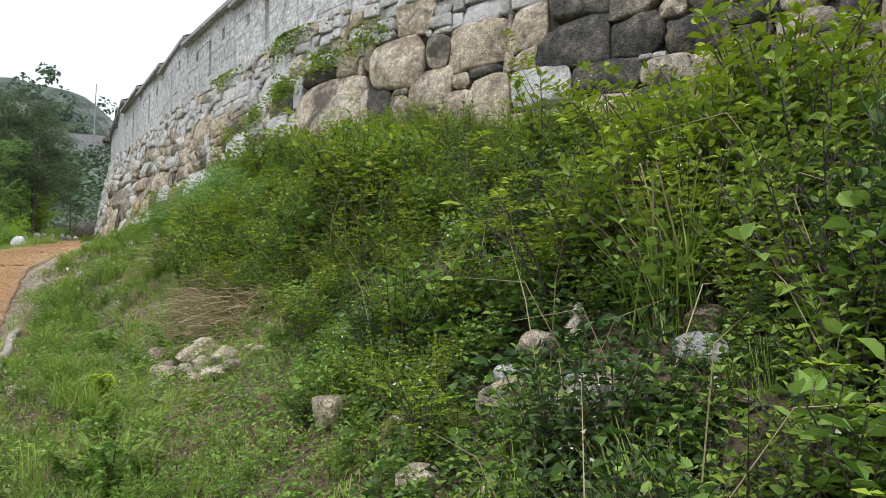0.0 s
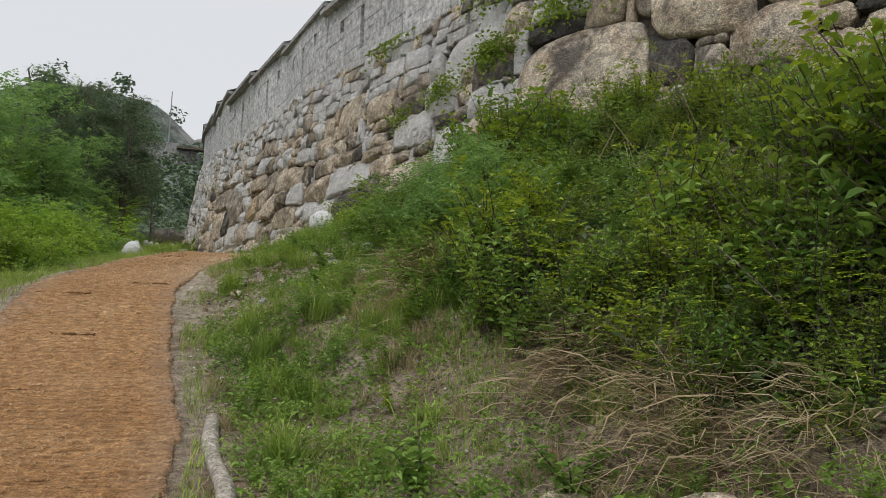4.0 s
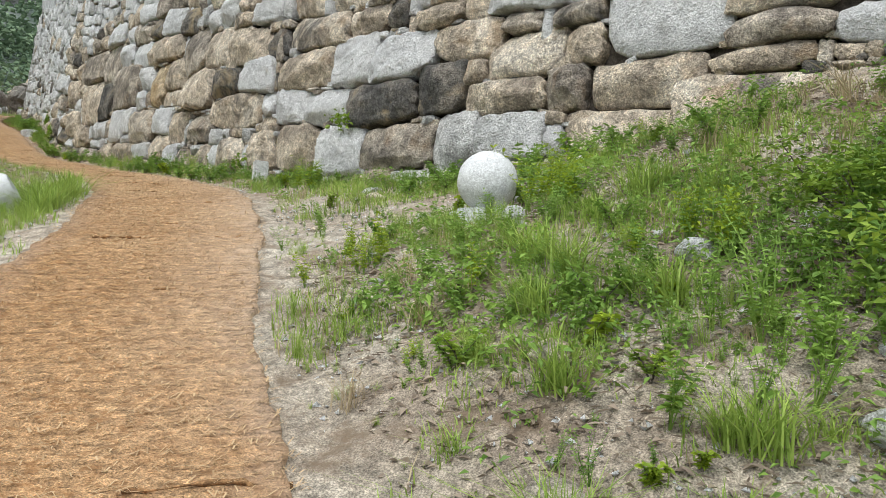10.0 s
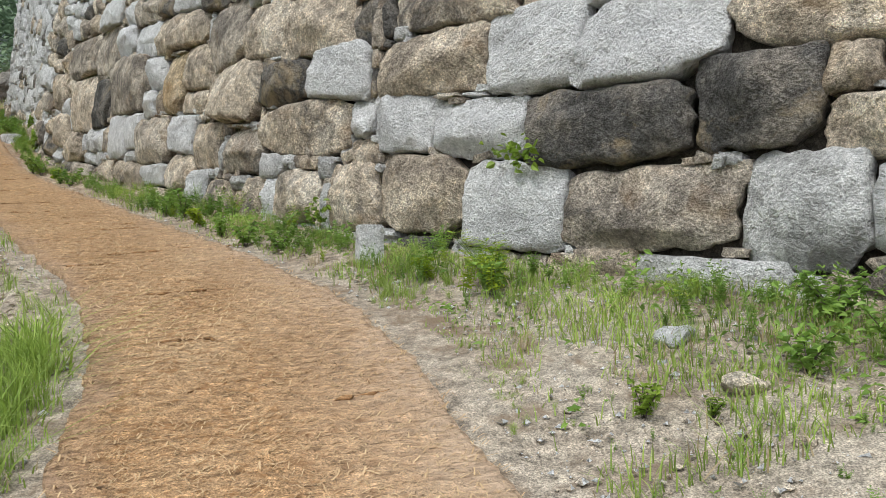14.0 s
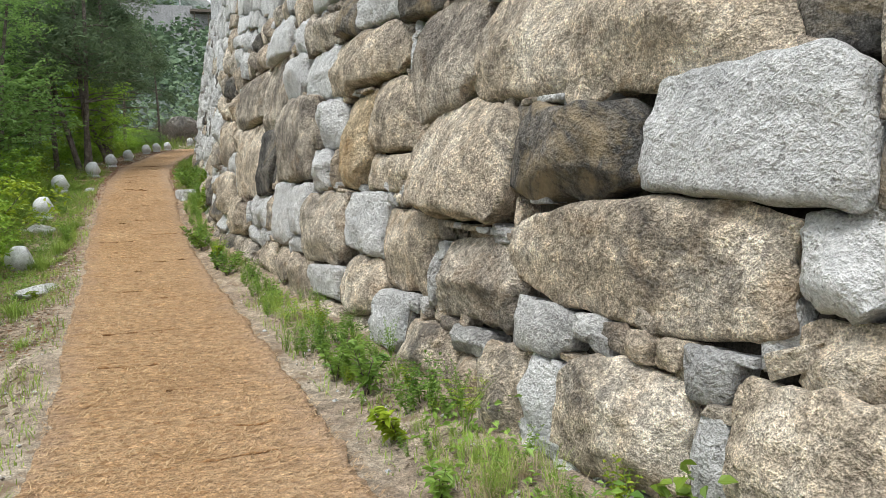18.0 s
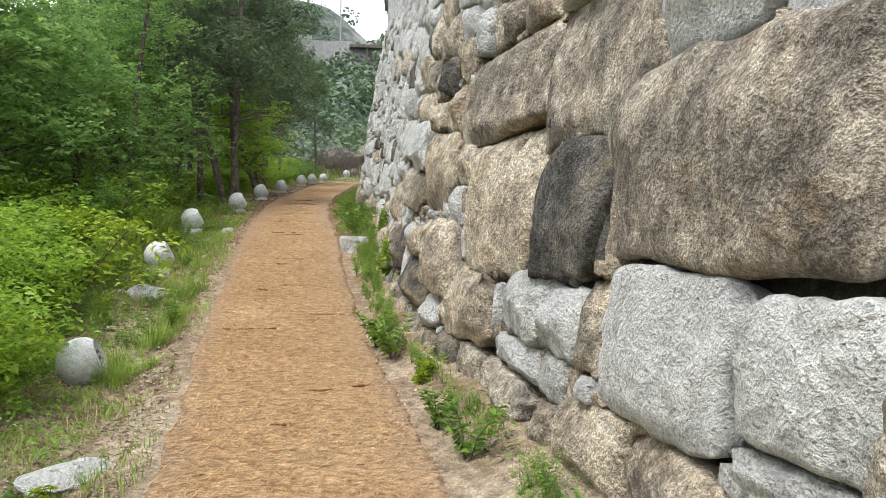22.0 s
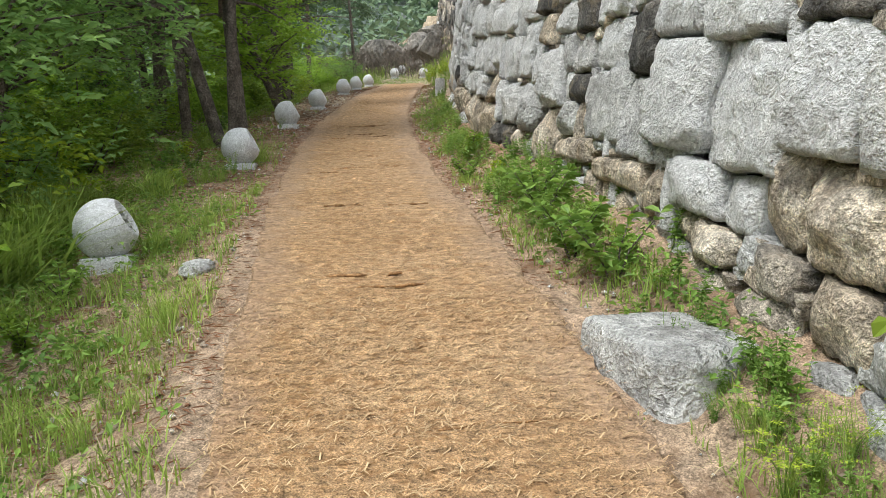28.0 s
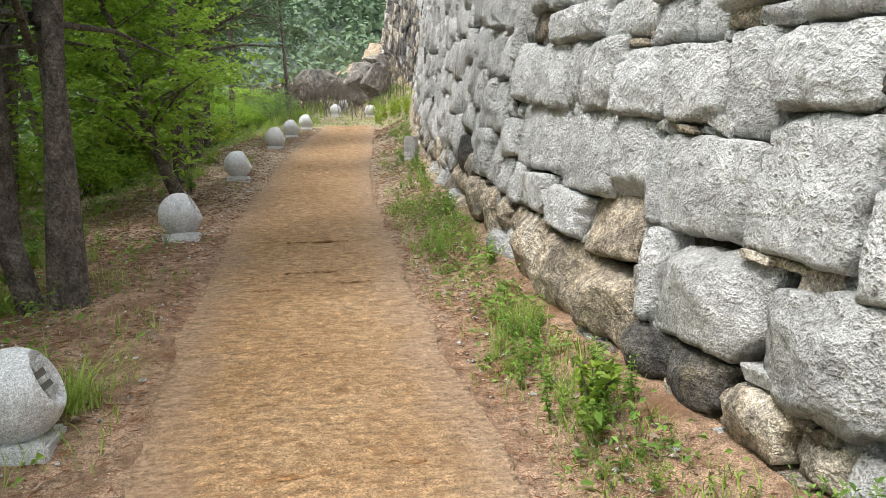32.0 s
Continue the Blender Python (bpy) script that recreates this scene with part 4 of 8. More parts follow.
# ---- the fortress wall ----
def stone_mesh(rng, w, h, depth, material, nu=8, nv=6, rounding=0.5, fat=0.07):
    """One dressed or natural block, seen from x right, z up, y into the wall: an uneven outline, rounded edges, a bulging face."""
    edge = min(0.012 + 0.06 * rounding, 0.2 * min(w, h))

    def spread(n, size):
        e = edge * 2 / size
        return np.r_[-1, -1 + 0.35 * e, np.linspace(-1 + e, 1 - e, n - 4), 1 - 0.35 * e, 1]
    A, B = np.meshgrid(spread(nu, w), spread(nv, h), indexing="ij")
    # the outline: a box with shifted corners, some struck off, and wavering sides
    cut = rng.uniform(0.0, 1.0, 4) ** 2.2 * (0.3 + 0.5 * rounding) * (0.45 if rounding < 0.2 else 1) + 0.03 + 0.08 * rounding
    corner = np.where(A > 0, np.where(B > 0, cut[0], cut[1]), np.where(B > 0, cut[2], cut[3]))
    s = np.abs(A) + np.abs(B)
    k = np.minimum(1, (2 - corner) / np.maximum(s, 1e-6))
    a, b = A * k, B * k
    o = rng.uniform(0, 100)
    ragged = 0.01 + 0.045 * rounding
    sa, sb = 5 * np.sign(A.ravel()), 5 * np.sign(B.ravel())
    wx = vnoise(np.column_stack([0 * sa + o, B.ravel() * 2.3 + sa, 0 * sa])).reshape(A.shape)
    wz = vnoise(np.column_stack([0 * sa + o + 9, A.ravel() * 2.8 + sb, 0 * sa + 1])).reshape(A.shape)
    shift = rng.uniform(-1, 1, 4) * (0.05 + 0.05 * rounding)
    low = min(w, h)
    grow = 1.012 if rounding < 0.2 else 0.998
    X = a * w / 2 * grow + np.abs(A) * wx * ragged * 1.4 * min(1, w * 2) + b * (shift[0] + shift[1] * a) * low
    Z = b * h / 2 * grow + np.abs(B) * wz * ragged * 1.4 * min(1, h * 2) + a * (shift[2] + shift[3] * b) * low * 0.8
    m = np.maximum(np.abs(A), np.abs(B))
    q = np.column_stack([X.ravel(), 0 * sa, Z.ravel()])
    nz = ((0.9 if rounding > 0.2 else 0.35) * vnoise(q * 2.6 + [o, 0.7, 0]) - 0.7 * np.abs(vnoise(q * 6 + [o, 2.7, 0])) + 0.45 * vnoise(q * 13 + [o, 5.7, 0]) + 0.3 * vnoise(q * 24 + [o, 1.7, 0])).reshape(A.shape)
    facets = np.min([rng.uniform(-1, 1) * A + rng.uniform(-1, 1) * B + rng.uniform(0.05, 0.7) for _ in range(7)], axis=0)
    dome = 1 - (0.03 + 0.16 * rounding) * (A**2 + B**2) / 2
    inside = np.clip(np.minimum((1 - np.abs(A)) * w / 2, (1 - np.abs(B)) * h / 2) / edge, 0, 1)
    rim = (1 - np.sqrt(np.maximum(1 - (1 - inside) ** 2, 0)))
    size = min(1, low / 0.3)
    for k in range(9):
        w0 = k * 0.7 + rng.uniform(-0.3, 0.3)
        reach = abs(np.cos(w0)) * w / 2 + abs(np.sin(w0)) * h / 2
        deep = reach - (X * np.cos(w0) + Z * np.sin(w0)) + rng.uniform(-0.02, 0.05) - 0.12 * (k % 2) * low * rng.uniform(0.3, 1.0)
        slope = rng.uniform(0.25, 1.1) if rounding > 0.25 else rng.uniform(0.5, 2.5)
        rim = np.maximum(rim, 1 - np.clip(0.25 + deep * slope / (fat * 1.6), 0, 1) if rounding > 0.25 else 1 - np.clip(0.6 + deep * slope / fat, 0, 1))
    Y = -fat * dome * (1 - rim) + fat * 0.35 * rim + size * (nz * 0.028 * (1.05 - rim) - (0.02 + 0.05 * min(1, 2 * rounding)) * facets * (1 - rim))
    # a broken step or two across the face
    for _ in range(2 if rounding > 0.25 else 1):
        w0 = rng.uniform(0, np.pi)
        line = A * np.cos(w0) + B * np.sin(w0) - rng.uniform(-0.6, 0.6) + 0.15 * nz
        Y += size * rng.uniform(-0.022, 0.022) * smooth(line, -0.06, 0.06) * (1 - rim)
    Y += size * (A * rng.uniform(-0.025, 0.025) + B * rng.uniform(-0.02, 0.02))
    v = np.stack([X, Y, Z], -1).reshape(-1, 3)
    f = [grid_faces(nu, nv)]
    ring = np.r_[np.arange(nu) * nv, (nu - 1) * nv + np.arange(1, nv), (np.arange(nu - 2, -1, -1)) * nv + nv - 1, np.arange(nv - 2, 0, -1)]
    back = v[ring].copy()
    back[:, 1] = depth
    back[:, 0] *= 0.9
    back[:, 2] *= 0.9
    n = len(ring)
    i = np.arange(n)
    f.append(np.stack([ring[i], ring[(i + 1) % n], len(v) + (i + 1) % n, len(v) + i], 1)[:, ::-1])
    v = np.concatenate([v, back])
    f = np.concatenate(f)
    # a slanting frame keeps the block's face proud and its joints open
    return v, f


def plan_stones():
    """Lays the face out on a fine grid: the marked blocks first, then courses of mixed sizes in what is left."""
    rng = np.random.default_rng(11)
    cell = 0.04
    u0, u1, top = 18.0, 92.0, 4.1
    nu, nv = int((u1 - u0) / cell), int(top / cell)
    used = np.zeros((nu, nv), bool)
    out = []
    for kind, a, b, c, d, rnd in KEY_STONES:
        ia, ib, ja, jb = (int(round(q)) for q in ((a - u0) / cell, (c - u0) / cell, b / cell, d / cell))
        ja, jb = max(ja, 0), min(jb, nv)
        sub = used[ia:ib, ja:jb]
        while ib - ia > 3 and sub.size and sub.mean() > 0.12:
            if used[ia, ja:jb].mean() > used[ib - 1, ja:jb].mean():
                ia += 1
            else:
                ib -= 1
            sub = used[ia:ib, ja:jb]
        if ib - ia < 3 or jb - ja < 2:
            continue
        used[ia:ib, ja:jb] = True
        out.append((kind, u0 + ia * cell, ja * cell, (ib - ia) * cell, (jb - ja) * cell, rnd))
    # the marked blocks grow over slivers too thin for a stone of their own
    for n, (kind, a, b, w, h, rnd) in enumerate(out):
        ia, ja = int(round((a - u0) / cell)), int(round(b / cell))
        ib, jb = ia + int(round(w / cell)), ja + int(round(h / cell))
        for reach in range(4):
            strips = {"l": (slice(ia - 1, ia), slice(ja, jb)), "r": (slice(ib, ib + 1), slice(ja, jb)), "b": (slice(ia, ib), slice(ja - 1, ja)), "t": (slice(ia, ib), slice(jb, jb + 1))}
            beyond = {"l": (slice(max(ia - 5, 0), ia), slice(ja, jb)), "r": (slice(ib, ib + 5), slice(ja, jb)), "b": (slice(ia, ib), slice(max(ja - 4, 0), ja)), "t": (slice(ia, ib), slice(jb, jb + 4))}
            for side in "lrbt":
                q, far = used[strips[side]], used[beyond[side]]
                closed = far.size and far.any(0 if side in "lr" else 1).mean() > 0.6
                if closed and q.size and not q.any():
                    used[strips[side]] = True
                    ia, ib, ja, jb = ia - (side == "l"), ib + (side == "r"), ja - (side == "b"), jb + (side == "t")
                    strips = {"l": (slice(ia - 1, ia), slice(ja, jb)), "r": (slice(ib, ib + 1), slice(ja, jb)), "b": (slice(ia, ib), slice(ja - 1, ja)), "t": (slice(ia, ib), slice(jb, jb + 1))}
                    beyond = {"l": (slice(max(ia - 5, 0), ia), slice(ja, jb)), "r": (slice(ib, ib + 5), slice(ja, jb)), "b": (slice(ia, ib), slice(max(ja - 4, 0), ja)), "t": (slice(ia, ib), slice(jb, jb + 4))}
        out[n] = (kind, u0 + ia * cell, ja * cell, (ib - ia) * cell, (jb - ja) * cell, rnd)
    for j in range(nv):
        i = 0
        while i < nu:
            if used[i, j]:
                i += 1
                continue
            u, v = u0 + i * cell, j * cell
            free = 1
            lim = 26
            while i + free < nu and not used[i + free, j] and free < lim:
                free += 1
            if u < 33.5:
                w, h = (rng.uniform(0.45, 1.05), rng.uniform(0.34, 0.66)) if v < 2.9 else (rng.uniform(0.3, 0.55), rng.uniform(0.22, 0.32))
                kind = rng.choice(list("tbdgw"), p=[0.34, 0.3, 0.2, 0.1, 0.06]) if v < 2.9 else rng.choice(list("tbdgw"), p=[0.12, 0.12, 0.02, 0.5, 0.24])
                if u < 29 and v < 2.9:
                    w, h = w * 1.15, h * 1.15
                    kind = rng.choice(list("tbdg"), p=[0.3, 0.34, 0.3, 0.06])
                rnd = 0.75 if v < 2.9 else 0.3
            elif u < 50.6 and v < 2.9:
                w, h, rnd = rng.uniform(0.3, 0.75), rng.uniform(0.24, 0.52), 0.5
                kind = rng.choice(list("tbdgw"), p=[0.36, 0.26, 0.08, 0.08, 0.22])
            elif u < 50.6:
                w, h, rnd = rng.uniform(0.28, 0.55), rng.uniform(0.22, 0.36), 0.3
                kind = rng.choice(list("tbgw"), p=[0.1, 0.06, 0.3, 0.54])
            else:
                low = v < 0.42
                w, h, rnd = (rng.uniform(0.26, 0.6), rng.uniform(0.2, 0.34), 0.65) if low else (rng.uniform(0.4, 0.95), rng.uniform(0.3, 0.5), 0.28)
                kind = rng.choice(list("tbg"), p=[0.4, 0.2, 0.4]) if low else rng.choice(list("gwtd"), p=[0.34, 0.6, 0.04, 0.02])
                if u > 79:
                    kind = rng.choice(list("dbg"), p=[0.6, 0.25, 0.15])
            wi = max(3, int(w / cell))
            if free - wi < 5:
                wi = free if free < wi + 5 else wi
            wi = min(wi, free)
            hi = 1
            want = max(3, int(h / cell))
            while hi < want + 2 and j + hi < nv and not used[i:i + wi, j + hi].any():
                hi += 1
            if hi <= want or j + hi >= nv or hi == want + 2:
                hi = min(hi, want)
            used[i:i + wi, j:j + hi] = True
            out.append((kind, u, v, wi * cell, hi * cell, rnd))
            i += wi
    # thin slivers break up into short wedged stones
    final = []
    for kind, u, v, w, h, rnd in out:
        if h < 0.11 and w > 0.3 or h < 0.16 and w > 2.4 * h:
            n = max(2, int(round(w / rng.uniform(0.16, 0.26))))
            q = np.r_[0, np.cumsum(rng.uniform(0.6, 1.4, n))]
            q = q / q[-1] * w
            final += [(rng.choice(list("tbgw")), u + q[i], v, q[i + 1] - q[i], h, 0.7) for i in range(n)]
        elif w < 0.11 and h > 0.3:
            final.append((kind, u - 0.02, v, w + 0.04, h, 0.3))
        elif (w / h > 3.4 and w > 0.9) or (u > 51 and w / h > 1.9 and w > 0.5):
            k = rng.uniform(0.4, 0.6)
            q = rnd if u < 52 or v < 0.5 else 0.12
            final += [(kind, u, v, w * k, h, q), (kind, u + w * k, v, w * (1 - k), h, q)]
        else:
            final.append((kind, u, v, w, h, rnd if u < 52 or v < 0.5 else min(rnd, 0.12)))
    return final


def wall():
    rng = np.random.default_rng(5)
    root = new("wall_north")
    root.matrix_basis = pose(*FT[400, :3])
    tagged(root, "high fortress wall of tan, dark and pale granite blocks laid dry", "wall", kind="structure")
    # the core behind the joints
    uu = np.arange(18, 92.01, 0.25)
    rows = np.array([-0.6, 0.0, 1.0, 2.0, 3.0, 4.1])
    g = np.stack([face(uu, np.full(len(uu), r), -0.13) for r in rows], 1)
    inner = np.stack([face(uu, np.full(len(uu), r), -1.6) for r in rows[::-1]], 1)
    ring = np.concatenate([g, inner], 1)
    part("wall_core", mesh_of("wall_core", ring.reshape(-1, 3), grid_faces(len(uu), 12), [BACKING]), None, root, "dark earth core in the open joints")
    stones = plan_stones()
    near_uv = [s for s in stones if 33.0 < s[1] < 62 and s[2] < 2.6]
    near_uv.sort(key=lambda s: -min(s[3], 0.8) * min(s[4], 0.5) * (1.6 if s[2] < 2.0 else 0.6))
    chosen = {id(s) for s in near_uv[:330]}
    rest = []
    for s in stones:
        kind, u, v, w, h, rnd = s
        gap = 0.006
        c = face(u + w / 2, v + h / 2, rng.uniform(-0.025, 0.04))
        ahead = face(u + w / 2 + 0.2, v + h / 2) - face(u + w / 2 - 0.2, v + h / 2)
        t = ahead / np.linalg.norm(ahead)
        upv = face(u + w / 2, v + h / 2 + 0.2) - face(u + w / 2, v + h / 2 - 0.2)
        upv /= np.linalg.norm(upv)
        n = np.cross(upv, -t)
        n /= np.linalg.norm(n)
        # local x runs against u, so that local y points into the wall
        M = Matrix(((-t[0], n[0], upv[0], c[0]), (-t[1], n[1], upv[1], c[1]), (-t[2], n[2], upv[2], c[2]), (0, 0, 0, 1)))
        into = np.array(face(u, v, -1.0) - face(u, v, 0.0))
        if np.dot(n, into) < 0:
            M = Matrix(((t[0], -n[0], upv[0], c[0]), (t[1], -n[1], upv[1], c[1]), (t[2], -n[2], upv[2], c[2]), (0, 0, 0, 1)))
        fat = min(0.05 + 0.07 * rnd, 0.22 * min(w, h))
        if id(s) in chosen:
            big = w * h > 0.12
            vv, ff = stone_mesh(rng, w - gap, h - gap, 0.2, None, 26 if big else 14, 20 if big else 12, rnd, fat)
            ob = part("stone", mesh_of("stone", vv, ff, [STONE[kind]], smooth_faces=True), None, None)
            ob.parent = root
            ob.matrix_parent_inverse = root.matrix_basis.inverted()
            ob.matrix_basis = M
        else:
            nu_, nv_ = (11, 9) if v < 3.0 and u < 66 else (6, 6)
            vv, ff = stone_mesh(rng, w - gap, h - gap, 0.15, None, nu_, nv_, rnd, fat)
            R = np.array(M)
            rest.append((kind, vv @ R[:3, :3].T + R[:3, 3], ff))
    # small stones wedged into the corners and joints
    chips = []
    for kind, u, v, w, h, rnd in stones:
        if not (31 < u < 68 and v < 3.3):
            continue
        spots = [(u + rng.uniform(-0.03, 0.03), v + rng.uniform(-0.02, 0.03))] * int(rng.uniform() < 0.6) + [(u + w * rng.uniform(0.15, 0.85), v + rng.uniform(-0.01, 0.03))] * int(rng.uniform() < 0.42 * min(1, w))
        for cu, cv in spots:
            cw, ch = rng.uniform(0.06, 0.21), rng.uniform(0.035, 0.095)
            c = face(cu, max(cv, 0.03), rng.uniform(-0.015, 0.03))
            ahead = face(cu + 0.2, cv) - face(cu - 0.2, cv)
            t = ahead / np.linalg.norm(ahead)
            into = face(cu, cv, -1.0) - face(cu, cv, 0.0)
            into -= t * np.dot(into, t)
            into /= np.linalg.norm(into)
            up = np.cross(into, t)
            up = up if up[2] > 0 else -up
            vv, ff = stone_mesh(rng, cw, ch, 0.1, None, 6, 6, 0.8, 0.03)
            tilt = rng.normal(0, 0.25)
            right = np.cross(into, up)
            X, Z = vv[:, 0] * math.cos(tilt) - vv[:, 2] * math.sin(tilt), vv[:, 0] * math.sin(tilt) + vv[:, 2] * math.cos(tilt)
            chips.append((rng.choice(list("tbgwd"), p=[0.25, 0.25, 0.25, 0.15, 0.1]), c + X[:, None] * right + vv[:, 1:2] * into + Z[:, None] * up, ff))
    ck = sorted({r[0] for r in chips})
    v, f = joined([(r[1], r[2]) for r in chips])
    tagged(part("chinking", mesh_of("chinking", v, f, [STONE_FAR[k] for k in ck], np.concatenate([np.full(len(r[2]), ck.index(r[0])) for r in chips])), None, root, "small flat stones wedged into the joints"), kind="stuff")
    kinds = sorted({r[0] for r in rest})
    v, f = joined([(r[1], r[2]) for r in rest])
    idx = np.concatenate([np.full(len(r[2]), kinds.index(r[0])) for r in rest])
    tagged(part("upper_stones", mesh_of("upper_stones", v, f, [STONE_FAR[k] for k in kinds], idx, True), None, root, "smaller blocks of the upper and farther courses"), kind="stuff")
    return root


wall_root = wall()


# ---- the parapet on top: stepped lengths with loopholes and a sloping cap ----
def box(a0, a1, b0, b1, c0, c1):
    v = np.array([(x, y, z) for x in (a0, a1) for y in (b0, b1) for z in (c0, c1)], float)
    return v, np.array([(0, 1, 3, 2), (4, 6, 7, 5), (0, 4, 5, 1), (2, 3, 7, 6), (0, 2, 6, 4), (1, 5, 7, 3)])


def parapet_length(u0, u1):
    rng = np.random.default_rng(int(u0 * 10))
    L = u1 - u0
    root = new("parapet")
    root.matrix_basis = pose(*face(u0, 4.1))
    tagged(root, "stepped grey block parapet with loopholes and sloping stone cap on the wall", "parapet", kind="structure", group="parapet lengths")
    holes = [(0.2 * L, 0.2 * L + 0.17, 0.8, 1.08), (0.47 * L, 0.47 * L + 0.19, 0.12, 1.05), (0.77 * L, 0.77 * L + 0.17, 0.8, 1.08)]
    top = 1.46

    def put(piece):
        v, f = piece
        p = face(u0 + v[:, 0], np.full(len(v), 4.1), -v[:, 1])
        base = np.interp(u0, FT_S, FT[:, 2]) + 4.1
        slope = (np.interp(u1, FT_S, FT[:, 2]) - np.interp(u0, FT_S, FT[:, 2])) / L
        p[:, 2] = base + 0.12 + slope * L * 0.4 + v[:, 2] + slope * v[:, 0] * 0.3
        return p, f

    pieces = []
    edges = sorted({0.0, L, *(e for h in holes for e in h[:2])})
    for a, b in zip(edges[:-1], edges[1:]):
        hole = next((h for h in holes if abs(h[0] - a) < 1e-6), None)
        spans = [(-0.82, top)] if hole is None else [(-0.82, hole[2]), (hole[3], top)]
        for c, d in spans:
            z = c
            while z < d - 0.02:
                e = min(d, z + 0.21)
                pieces.append(put(box(a + 0.002, b - 0.002, 0.02 + rng.uniform(0, 0.012), 0.45, z + 0.003, e - 0.003)))
                z = e
    v, f = joined(pieces)
    part("parapet_body", mesh_of("parapet_body", v, f, [PARAPET]), None, root)
    v, f = box(-0.05, L + 0.14, -0.13, 0.62, top, top + 0.1)
    roof = np.array([(-0.05, -0.13, top + 0.1), (L + 0.14, -0.13, top + 0.1), (-0.05, 0.27, top + 0.26), (L + 0.14, 0.27, top + 0.26), (-0.05, 0.62, top + 0.1), (L + 0.14, 0.62, top + 0.1)])
    rf = np.array([(0, 1, 3, 2), (2, 3, 5, 4), (0, 2, 4, 4), (1, 5, 3, 3)])
    cv, cf = joined([put((v, f)), put((roof, rf[:2]))])
    part("cap", mesh_of("cap", cv, cf, [CAP]), None, root, "pale overhanging cap stones")


step = 3.42
for k in range(-6, 11):
    a = 38.7 + k * step
    parapet_length(a, a + step - 0.012)


# ---- lamps: granite balls on slabs beside the path, each with a cut-out light facing the mat ----
LAMP_GLASS = bpy.data.materials.new("lamp_glass")
LAMP_GLASS.use_nodes = True
LAMP_GLASS.node_tree.nodes["Principled BSDF"].inputs["Base Color"].default_value = (0.12, 0.13, 0.13, 1)
LAMP_GLASS.node_tree.nodes["Principled BSDF"].inputs["Roughness"].default_value = 0.25
LAMP_CASE = rough_material("lamp_case", [(0.3, 0.31, 0.3), (0.42, 0.43, 0.42)], 8, 60, 0.6, 0.1, 0.05)


def lamp(r=0.185):
    root = new("path_lamp")
    bm = bmesh.new()
    bmesh.ops.create_uvsphere(bm, u_segments=36, v_segments=20, radius=r)
    nrm = Vector((0.86, 0, 0.42)).normalized()
    bmesh.ops.bisect_plane(bm, geom=bm.verts[:] + bm.edges[:] + bm.faces[:], plane_co=nrm * r * 0.76, plane_no=nrm, clear_outer=True)
    rim = [e for e in bm.edges if e.is_boundary]
    cap = bmesh.ops.contextual_create(bm, geom=rim)["faces"]
    inner = bmesh.ops.inset_region(bm, faces=cap, thickness=r * 0.13)
    bmesh.ops.translate(bm, verts=list({v for f in cap for v in f.verts}), vec=-nrm * r * 0.16)
    low = Vector((0, 0, -1))
    bmesh.ops.bisect_plane(bm, geom=bm.verts[:] + bm.edges[:] + bm.faces[:], plane_co=low * r * 0.86, plane_no=low, clear_outer=True)
    for v in bm.verts:
        v.co *= 1 + 0.012 * noise.noise(v.co * 14)
        v.co.z += r * 0.86 + 0.075
    for f in bm.faces:
        f.smooth = f.calc_area() < 0.01
    part("ball", bm, LAMP_STONE, root, "pale speckled granite ball")
    bm = bmesh.new()
    bmesh.ops.create_cube(bm, size=1)
    bmesh.ops.scale(bm, verts=bm.verts, vec=(r * 1.55, r * 1.55, 0.15))
    bmesh.ops.bevel(bm, geom=bm.edges[:], offset=0.012, segments=2, affect="EDGES")
    part("base_slab", bm, LAMP_STONE, root)
    bm = bmesh.new()
    for z in (-0.5, 0.05, 0.6):
        g = bmesh.ops.create_cube(bm, size=1)["verts"]
        bmesh.ops.scale(bm, verts=g, vec=(0.02, r * 0.72, 0.022))
        bmesh.ops.translate(bm, verts=g, vec=(0, 0, z * r * 0.5))
    case = part("louvre", bm, LAMP_CASE, root, "grey metal louvre")
    tilt = Matrix.Rotation(-math.atan2(0.42, 0.86), 4, "Y")
    case.matrix_basis = Matrix.Translation(nrm * r * 0.66 + Vector((0, 0, r * 0.86 + 0.075))) @ tilt
    bm = bmesh.new()
    bmesh.ops.create_cube(bm, size=1)
    bmesh.ops.scale(bm, verts=bm.verts, vec=(0.012, r * 0.8, r * 0.66))
    bmesh.ops.bevel(bm, geom=bm.edges[:], offset=0.004, segments=1, affect="EDGES")
    pane = part("glass", bm, LAMP_GLASS, root, "dark recessed lamp glass")
    pane.matrix_basis = Matrix.Translation(nrm * r * 0.62 + Vector((0, 0, r * 0.86 + 0.075))) @ tilt
    tagged(root, "round pale granite path lamp on a square slab", "lamp", group="round path lamps")
    return root


def lamp_pose(x, y, turn=0.0, lean=0.0):
    i, d = lateral([(x, y)])
    t = SP_T[i[0]]
    to_path = np.array([t[1], -t[0]]) * (-1 if d[0] > 0 else 1)
    back = to_path * 0.85 + t * 0.35 * turn
    return pose(x, y, float(ground_z([(x, y)])[0]) - (0.085 if -9 < x < -1 else 0.03), lean * 4, lean * 3, math.degrees(math.atan2(back[1], back[0])))


